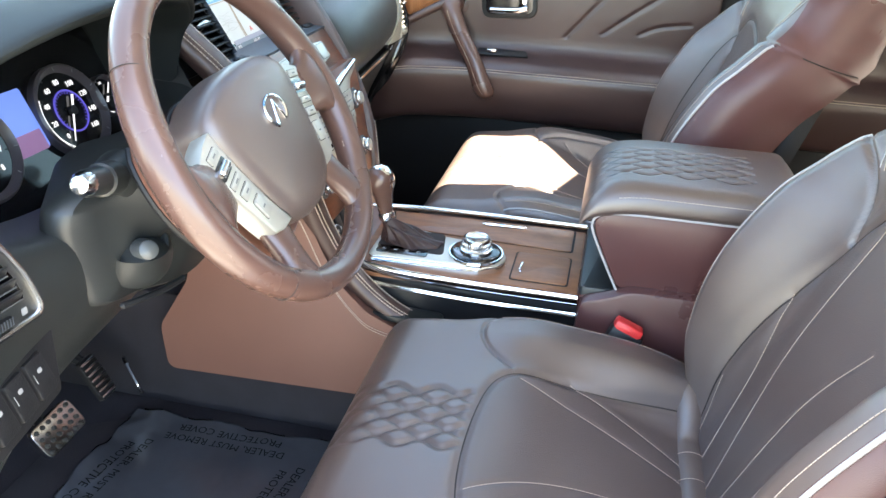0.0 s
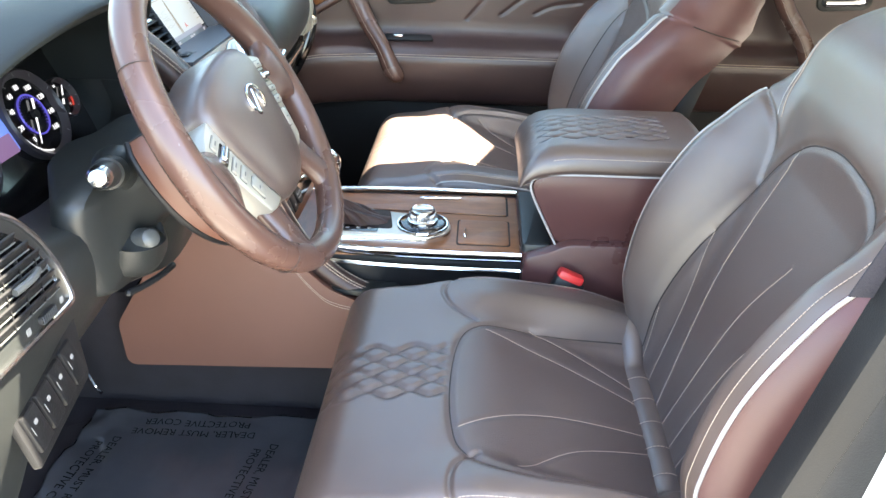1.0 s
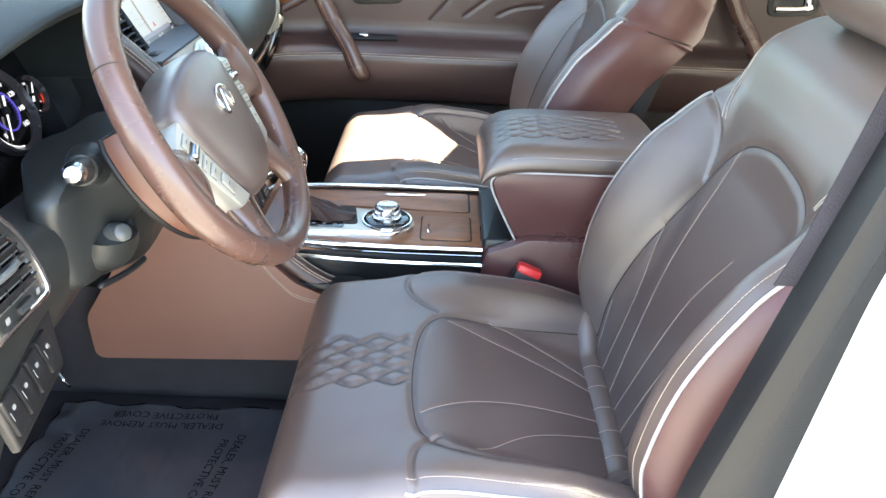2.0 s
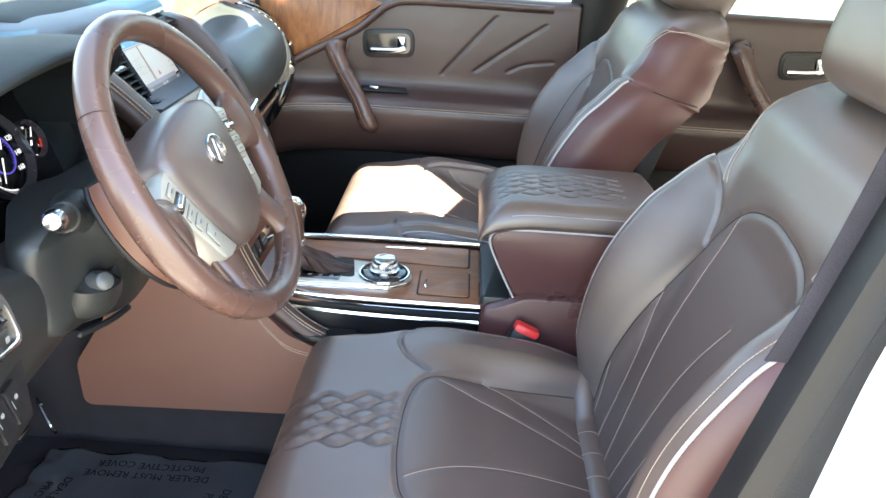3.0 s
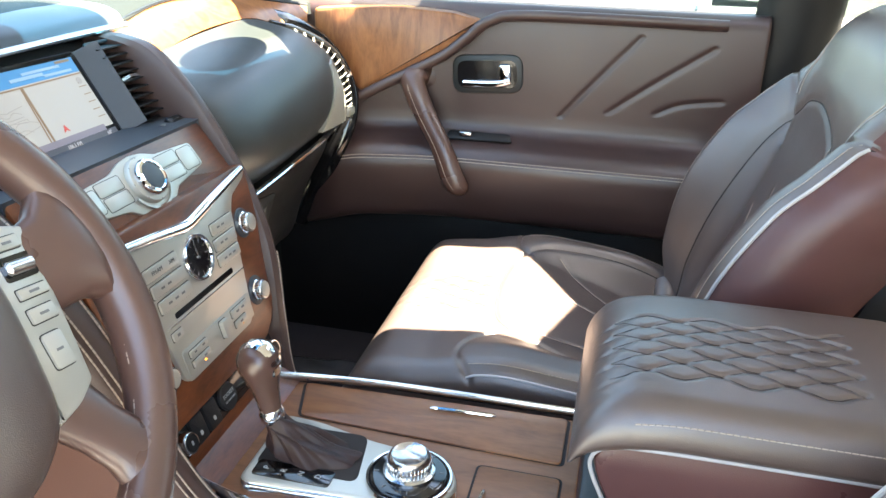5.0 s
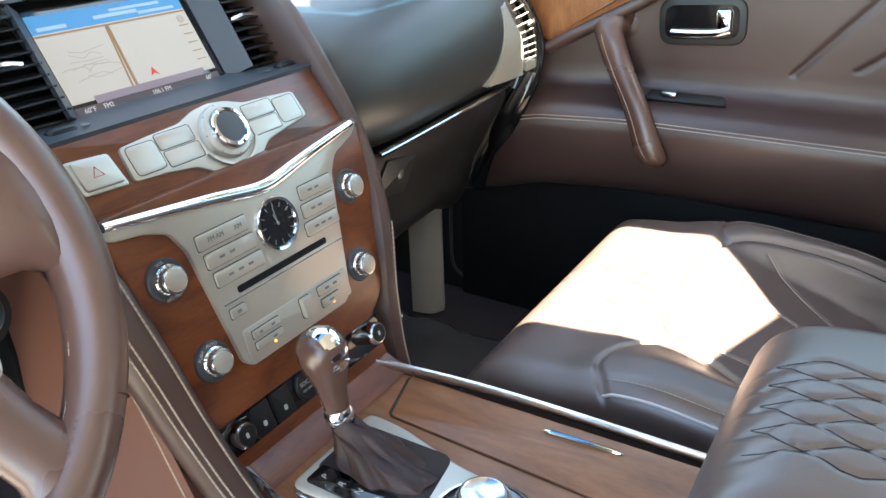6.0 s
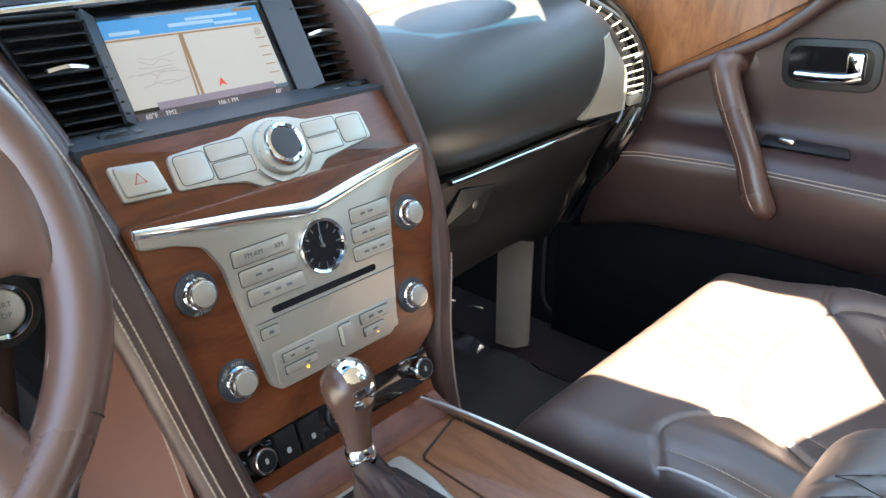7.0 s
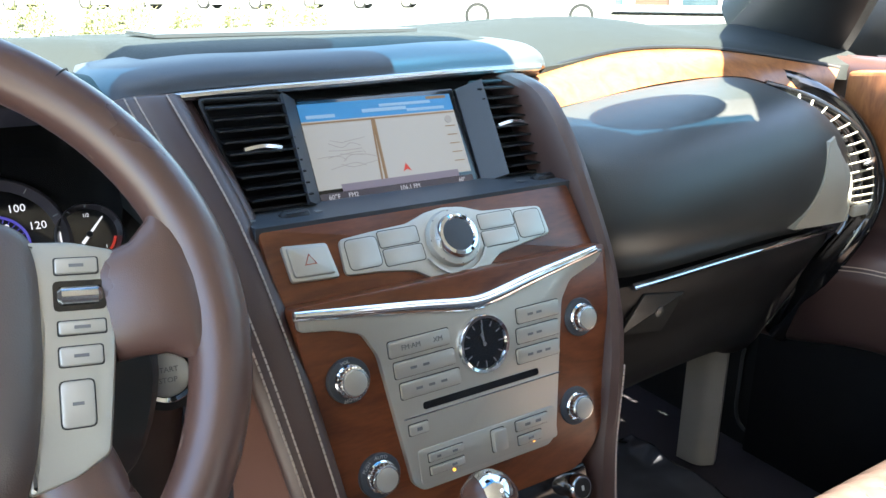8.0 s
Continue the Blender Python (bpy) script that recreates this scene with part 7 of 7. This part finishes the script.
for k, px in enumerate((-0.052, -0.022, 0.008, 0.038)):
    kk = part("rocker", slab(rect(0.026, 0.040, 0.003), 0.006, sf @ Matrix.Translation((px, 0, 0.004)), 0.002), BLACK, ss)
    part("pictogram", slab(rect(0.006, 0.0045, 0.002, 2, 0, 0.006), 0.0004, sf @ Matrix.Translation((px, 0, 0.0101)), 0), PRINT_PALE, kk)
    part("pictogram", slab(rect(0.0007, 0.010, 0.0003, 1, -0.009, 0.002), 0.0004, sf @ Matrix.Translation((px, 0, 0.0101)), 0), PRINT_PALE, kk)
slot = spline([(-0.575, 0.026, 0.508), (-0.55, 0.020, 0.503), (-0.51, 0.014, 0.496), (-0.47, 0.012, 0.491)], 6)
part("shroud_slot", tube(slot, [0.001] + [0.004] * (len(slot) - 2) + [0.001], 8), BLACK, col)

pedals = thing("brake_pedal", (-0.36, 0.36, 0.05), "brake pedal with studded metal pad", "pedal", "pedals")
pf = plane_frame((-0.362, 0.345, 0.105), (1, -0.05, 0.1), (0.1, 0.62, 1))
part("pedal_pad", slab(rect(0.088, 0.056, 0.014, 5), 0.010, pf, 0.003), SATIN_CHROME, pedals, "brushed metal pad")
for i in range(6):
    for j in range(4):
        part("stud", turned([(0.0040, 0), (0.0038, 0.003), (0.0026, 0.0045)], pf @ Matrix.Translation((-0.034 + i * 0.0136, -0.020 + j * 0.0132, 0.0095)), 10), RUBBER, pedals)
part("pedal_arm", tube([pf @ Vector((0, 0, -0.004)), (-0.36, 0.42, 0.14), (-0.36, 0.50, 0.34)], 0.011, 8), BLACK, pedals)
acc = thing("accelerator_pedal", (-0.255, 0.38, 0.02), "accelerator pedal with metal strips", "pedal", "pedals")
af = plane_frame((-0.250, 0.350, 0.125), (1, 0, 0), (0, 0.55, 1))
part("pedal_pad", slab(rect(0.040, 0.078, 0.008, 4), 0.010, af, 0.003), BLACK, acc)
for k in range(7):
    part("metal_strip", slab(rect(0.036, 0.005, 0.002), 0.003, af @ Matrix.Translation((0, -0.032 + k * 0.0107, 0.0095)), 0.001), SATIN_CHROME, acc)
part("pedal_arm", tube([af @ Vector((0, 0.035, -0.002)), (-0.255, 0.47, 0.2), (-0.25, 0.52, 0.34)], 0.009, 8), BLACK, acc)
part("metal_hoop", tube(spline([(-0.200, 0.32, 0.125), (-0.185, 0.335, 0.125), (-0.168, 0.33, 0.06), (-0.178, 0.315, 0.05)], 6), 0.0035, 8), SATIN_CHROME, acc)

mat = thing("floor_mat", (-0.42, 0.1, 0.0), "black carpet floor mat under clear printed protective film", "floor mat")
mo2 = rounded([(-0.66, -0.10), (-0.185, -0.10), (-0.185, 0.30), (-0.25, 0.42), (-0.66, 0.42)], 0.04, 5)
part("mat_base", slab(mo2, 0.010, Matrix.Translation((0, 0, -0.004)), 0.004), CARPET, mat)
FILM = material("plastic_film", (0.050, 0.053, 0.063), 0.2, grain=0.0, vary=0.12, vscale=9)
nx, ny = 90, 90
P = np.zeros((nx, ny, 3))
for i in range(nx):
    for j in range(ny):
        x, y = -0.66 + 0.478 * i / (nx - 1), -0.11 + 0.44 * j / (ny - 1)
        h = noise.noise(Vector((x * 9, y * 9, 0.3))) * 0.003 + noise.noise(Vector((x * 26, y * 30, 1.7))) * 0.0012 + abs(noise.noise(Vector((x * 14, y * 40, 4.1)))) * 0.0014
        edge = max(0.0, 1 - min(i, nx - 1 - i, j, ny - 1 - j) / 9)
        h += 0.010 * edge * (0.5 + noise.noise(Vector((x * 20, y * 20, 9.0))))
        P[i, j] = (x + 0.006 * noise.noise(Vector((y * 30, x * 8, 2.0))), y + 0.006 * noise.noise(Vector((x * 30, y * 8, 5.0))), 0.012 + h)
part("protective_film", sheet(P, (0, 0, -0.0006), flip=False), FILM, mat, "crinkled clear plastic film", sharp=0)
INK = material("film_print", (0.004, 0.004, 0.005), 0.9, spec=0.1)


def film_words(txt, at, ang, size):
    me = text_mesh(txt, size, Matrix.Translation((at[0], at[1], 0.0)) @ Matrix.Rotation(radians(ang), 4, "Z"), 0.0)
    for v in me.vertices:
        i = int(np.clip(round((v.co.x + 0.66) / 0.478 * (nx - 1)), 0, nx - 1))
        j = int(np.clip(round((v.co.y + 0.11) / 0.44 * (ny - 1)), 0, ny - 1))
        v.co.z = P[i, j, 2] + 0.0012
    part("film_lettering", me, INK, mat, sharp=0)


for px, txt in ((-0.232, "DEALER, MUST REMOVE"), (-0.208, "PROTECTIVE COVER")):
    film_words(txt, (px, 0.13), 90, 0.021)
for py, txt in ((0.275, "DEALER, MUST REMOVE"), (0.300, "PROTECTIVE COVER"), (0.020, "PROTECTIVE COVER"), (-0.005, "DEALER, MUST REMOVE")):
    film_words(txt, (-0.36, py), 172, 0.021)
for px, txt in ((-0.53, "DEALER, MUST REMOVE"), (-0.506, "PROTECTIVE COVER")):
    film_words(txt, (px, 0.15), 90, 0.021)
pm = thing("floor_mat", (0.43, 0.2, 0.0), "black carpet floor mat under crinkled clear film, passenger side", "floor mat")
part("mat_base", slab(rounded([(0.19, -0.10), (0.66, -0.10), (0.66, 0.45), (0.19, 0.45)], 0.04, 5), 0.010, Matrix.Translation((0, 0, -0.004)), 0.004), CARPET, pm)
Q = P.copy()
Q[:, :, 0] += 0.85
Q[:, :, 1] += 0.10
Q[:, :, 2] += 0.001
part("protective_film", sheet(Q, (0, 0, -0.0006)), FILM, pm, "crinkled clear plastic film", sharp=0)
# greige trim, base colour raised to carry the light that falls on it
KICK_TRIM_LIT = material("kick_trim_lit", (0.42, 0.40, 0.35), 0.4, grain=0.2, scale=600, vary=0.08)
kick = surface([[(0.742, 0.288, z) for z in (0.0, 0.15, 0.34)], [(0.715, 0.305, z) for z in (0.0, 0.15, 0.34)], [(0.706, 0.345, z) for z in (0.0, 0.15, 0.34)]], 5, 5)
setting("trim", sheet(kick, (0.02, 0.01, 0)), KICK_TRIM_LIT, "greige kick panel in the passenger footwell, brightened as if lit", "trim")

# ---- outside ----
ASPHALT = material("asphalt", (0.17, 0.165, 0.155), 0.9, grain=0.8, scale=120, vary=0.2, vscale=1.5)
CONCRETE = material("pale_concrete", (0.42, 0.40, 0.37), 0.85, grain=0.5, scale=60, vary=0.12, vscale=2)
STUCCO = material("white_stucco", (0.74, 0.73, 0.70), 0.85, grain=0.6, scale=80, vary=0.05, vscale=1.2)
TAN_WALL = material("tan_siding", (0.42, 0.33, 0.26), 0.8, grain=0.3, scale=60, vary=0.08, vscale=1.5)
PANE = material("dark_window_glass", (0.05, 0.09, 0.11), 0.08, coat=0.5)
LEAF = material("hedge_leaf", (0.19, 0.20, 0.085), 0.6, vary=0.35, vscale=5)
DRY = material("dry_grass", (0.30, 0.26, 0.14), 0.9, vary=0.25, vscale=4)
CAR_WHITE = material("car_white", (0.78, 0.78, 0.77), 0.22, coat=0.7, vary=0.01)
TYRE = material("tyre", (0.02, 0.02, 0.02), 0.8, vary=0.1)


def rise(y):
    """The lot ahead lies higher than the ground beside the car."""
    return -0.77 + 0.56 * float(ease(y, 5.0, 14.0))


gx = [-300, -60, -20, -5, 5, 15, 30, 60, 300]
gy = [-300, -60, -20, -5, 3] + [float(q) for q in np.linspace(5, 14, 13)] + [20, 40, 80, 300]
setting("ground", sheet(np.array([[(x, y, rise(y)) for y in gy] for x in gx]), (0, 0, -0.2), flip=True), ASPHALT, "sunlit pale asphalt lot rising ahead", "ground")


def parked_car(name, at, yaw, label):
    c = thing(name, at, label, "car", "parked cars")
    M = Matrix.Translation(at) @ Matrix.Rotation(radians(yaw), 4, "Z")
    prof = [(-2.25, 0.45), (-2.30, 0.75), (-2.22, 1.05), (-2.0, 1.15), (-1.75, 1.60), (-1.3, 1.70), (0.0, 1.72), (0.55, 1.62), (1.15, 1.13), (1.9, 1.02), (2.25, 0.85), (2.32, 0.60), (2.28, 0.32), (1.9, 0.24), (-1.9, 0.24)]
    o = rounded(prof[::-1], 0.10, 4)
    rows = []
    for yy, k in ((-0.92, 0.0), (-0.94, 0.25), (-0.90, 0.5), (-0.70, 1.0), (0.0, 1.06), (0.70, 1.0), (0.90, 0.5), (0.94, 0.25), (0.92, 0.0)):
        rows.append([tuple(M @ Vector((q.x * (0.985 if abs(yy) > 0.9 else 1.0), yy, min(q.y, 1.0 + (q.y - 1.0) * min(1.0, k)) if q.y > 1.0 else q.y))) for q in o])
    d = grid(np.array(rows), close_v=True)
    n = len(o)
    d[1].append(tuple(range(n)))
    d[1].append(tuple(8 * n + q for q in reversed(range(n))))
    part("body", d, CAR_WHITE, c, "white painted body")
    cab = [(-1.85, 1.12), (-1.62, 1.56), (-1.2, 1.63), (0.0, 1.65), (0.5, 1.55), (1.02, 1.13)]
    for s in (-1, 1):
        part("side_glass", slab(ccw(rounded(cab, 0.06)), 0.02, M @ plane_frame((0, s * 0.84, 0), (1, 0, 0), (0, -s * 0.30, 1)) @ Matrix.Translation((0, 0, -0.01))), PANE, c)
        for x in (-1.42, 1.42):
            wm = M @ plane_frame((x, s * 0.92, 0.36), (-s, 0, 0), (0, 0, 1))
            w = part("wheel", turned([(0.30, -0.2), (0.36, -0.16), (0.365, -0.02), (0.34, 0.012), (0.26, 0.014), (0.25, -0.02)], wm, 36), TYRE, c)
            part("rim", turned([(0.255, 0.0), (0.25, 0.022), (0.22, 0.024), (0.21, 0.008)], wm, 32), SILVER_KEY, w)
            for k in range(5):
                a = 2 * math.pi * k / 5
                part("spoke", block((0.045, 0.21, 0.025), wm @ Vector((0.11 * math.sin(a), 0.11 * math.cos(a), 0.015)), 0.008, wm.to_3x3() @ Matrix.Rotation(-a, 3, "Z")), SILVER_KEY, w)
    for s in (-0.62, 0.62):
        part("headlight", block((0.16, 0.36, 0.14), M @ Vector((2.2, s, 0.80)), 0.05, M.to_3x3()), PANE, c)
        part("tail_light", block((0.10, 0.26, 0.22), M @ Vector((-2.24, s, 0.95)), 0.04, M.to_3x3()), RED_PLASTIC, c)
    return c


near_suv = parked_car("parked_suv", (14.1, 17.95, rise(17.95)), 140, "white parked sport utility car across the lot")
parked_car("parked_suv", (19.8, -2.9, -0.77), 90, "white parked car beyond the van")
for k in range(8):
    x, y = -9.0 + 5.6 * k, 46.0 - 0.9 * k
    copy_thing(near_suv, Matrix.Translation((x, y, rise(y))))


def van(at):
    """A white delivery van seen from behind."""
    x, y, z = at
    v = thing("delivery_van", at, "white delivery van parked with its rear doors towards the car", "van")
    part("body", block((5.2, 1.72, 2.25), (x + 2.6, y, z + 1.50), 0.12, None, 4), CAR_WHITE, v)
    for s in (-1, 1):
        d = part("rear_door", block((0.03, 0.76, 1.75), (x - 0.012, y + s * 0.40, z + 1.62), 0.012), CAR_WHITE, v)
        part("door_rib", block((0.02, 0.60, 0.03), (x - 0.03, y + s * 0.40, z + 1.30), 0.008), CAR_WHITE, d)
        part("hinge", block((0.03, 0.03, 0.10), (x - 0.03, y + s * 0.76, z + 1.15), 0.006), SATIN_CHROME, d)
        part("tail_light", block((0.03, 0.10, 0.34), (x - 0.005, y + s * 0.80, z + 0.75), 0.012), RED_PLASTIC, v)
        for xx in (1.0, 4.2):
            part("wheel", turned([(0.30, -0.12), (0.36, -0.10), (0.36, 0.10), (0.30, 0.12)], plane_frame((x + xx, y + s * 0.76, z + 0.36), (1, 0, 0), (0, 0, 1)), 28), TYRE, v)
    part("door_latch", block((0.03, 0.05, 0.14), (x - 0.035, y + 0.03, z + 1.35), 0.008), SATIN_CHROME, v)
    part("bumper", block((0.16, 1.70, 0.20), (x - 0.04, y, z + 0.48), 0.03), BLACK, v)


van((4.8, -0.05, -0.77))


def bush(at, size, seed, label):
    b = thing("bush", at, label, "bush", "bushes in the lot")
    rg = random.Random(seed)
    v, f = [], []
    for k in range(900):
        a, h = rg.uniform(0, 6.283), rg.random()
        r = size * (0.25 + 0.75 * math.sqrt(rg.random())) * (1 - 0.55 * h) * (0.8 + 0.3 * math.sin(3 * a + seed))
        c = Vector(at) + Vector((r * math.cos(a), r * math.sin(a), 0.05 + size * 0.9 * h * (0.8 + 0.3 * math.sin(2 * a))))
        u = Vector((rg.gauss(0, 1), rg.gauss(0, 1), rg.gauss(0, 1))).normalized() * rg.uniform(0.03, 0.06)
        w = u.orthogonal().normalized() * rg.uniform(0.015, 0.03)
        o = len(v)
        v += [c - u, c + w, c + u, c - w]
        f.append((o, o + 1, o + 2, o + 3))
    part("leaves", (v, f), LEAF, b, sharp=0)
    for k in range(7):
        a = k * 0.9
        part("stem", tube([Vector(at), Vector(at) + Vector((0.25 * size * math.cos(a), 0.25 * size * math.sin(a), 0.35 * size)), Vector(at) + Vector((0.6 * size * math.cos(a), 0.6 * size * math.sin(a), 0.7 * size))], [0.018, 0.012, 0.005], 6), DRY, b)
    return b


base_bush = bush((1.4, 18.4, rise(18.4)), 0.95, 3, "sunlit pale green bush at the lot's edge")
other = bush((4.4, 18.0, rise(18.0)), 0.65, 8, "sunlit pale green bush at the lot's edge")
for k, (x, y) in enumerate(((-1.2, 18.9), (0.2, 18.2), (2.6, 18.3), (3.4, 18.6), (5.4, 17.6), (6.4, 17.3), (7.2, 17.4), (-2.6, 18.6))):
    src = base_bush if k % 2 else other
    copy_thing(src, Matrix.Translation((x, y, rise(y))))
for x, y in ((19.0, 4.2), (19.6, 5.4), (18.6, 6.6)):
    copy_thing(base_bush, Matrix.Translation((x, y, rise(y))))
BRASS_WALL = material("brown_panel", (0.16, 0.09, 0.06), 0.7, vary=0.1)
TEAL_PANEL = material("teal_panel", (0.10, 0.20, 0.20), 0.5, vary=0.1)
hall = thing("shop_building", (28.5, 21.6, 0.0), "low shop building with dark windows, teal and brown panels", "building")
hm = plane_frame((28.5, 21.6, 0.0), (0.58, -0.81, 0), (0, 0, 1))
part("wall", slab([(-9, 0), (9, 0), (9, 4.6), (-9, 4.6)], 5.0, hm @ Matrix.Translation((0, 0, -5.0)), 0), STUCCO, hall)
part("roof_edge", slab([(-9.1, 4.6), (9.1, 4.6), (9.1, 4.9), (-9.1, 4.9)], 5.2, hm @ Matrix.Translation((0, 0, -5.1)), 0.03), CONCRETE, hall)
for k in range(9):
    w = part("window", slab(rect(1.5, 2.6, 0.02, 1, -8 + 2 * k, 1.5), 0.04, hm, 0), (PANE, TEAL_PANEL, BRASS_WALL)[k % 3], hall)
    part("window_frame", tube([hm @ Vector((q.x, q.y, 0.05)) for q in rect(1.54, 2.64, 0.02, 1, -8 + 2 * k, 1.5)], 0.04, 6, closed=True), CONCRETE, w)
shed = thing("siding_building", (24.0, -17.0, -0.77), "tan building clad with wide horizontal siding boards", "building")
part("wall", block((8.0, 24.0, 6.0), (28.1, -17.5, 2.2), 0), TAN_WALL, shed)
for k in range(16):
    part("siding_board", block((0.06, 24.0, 0.34), (24.08 - 0.0, -17.5, -0.40 + 0.36 * k), 0.012, Euler((0, radians(4), 0)).to_matrix()), TAN_WALL, shed)
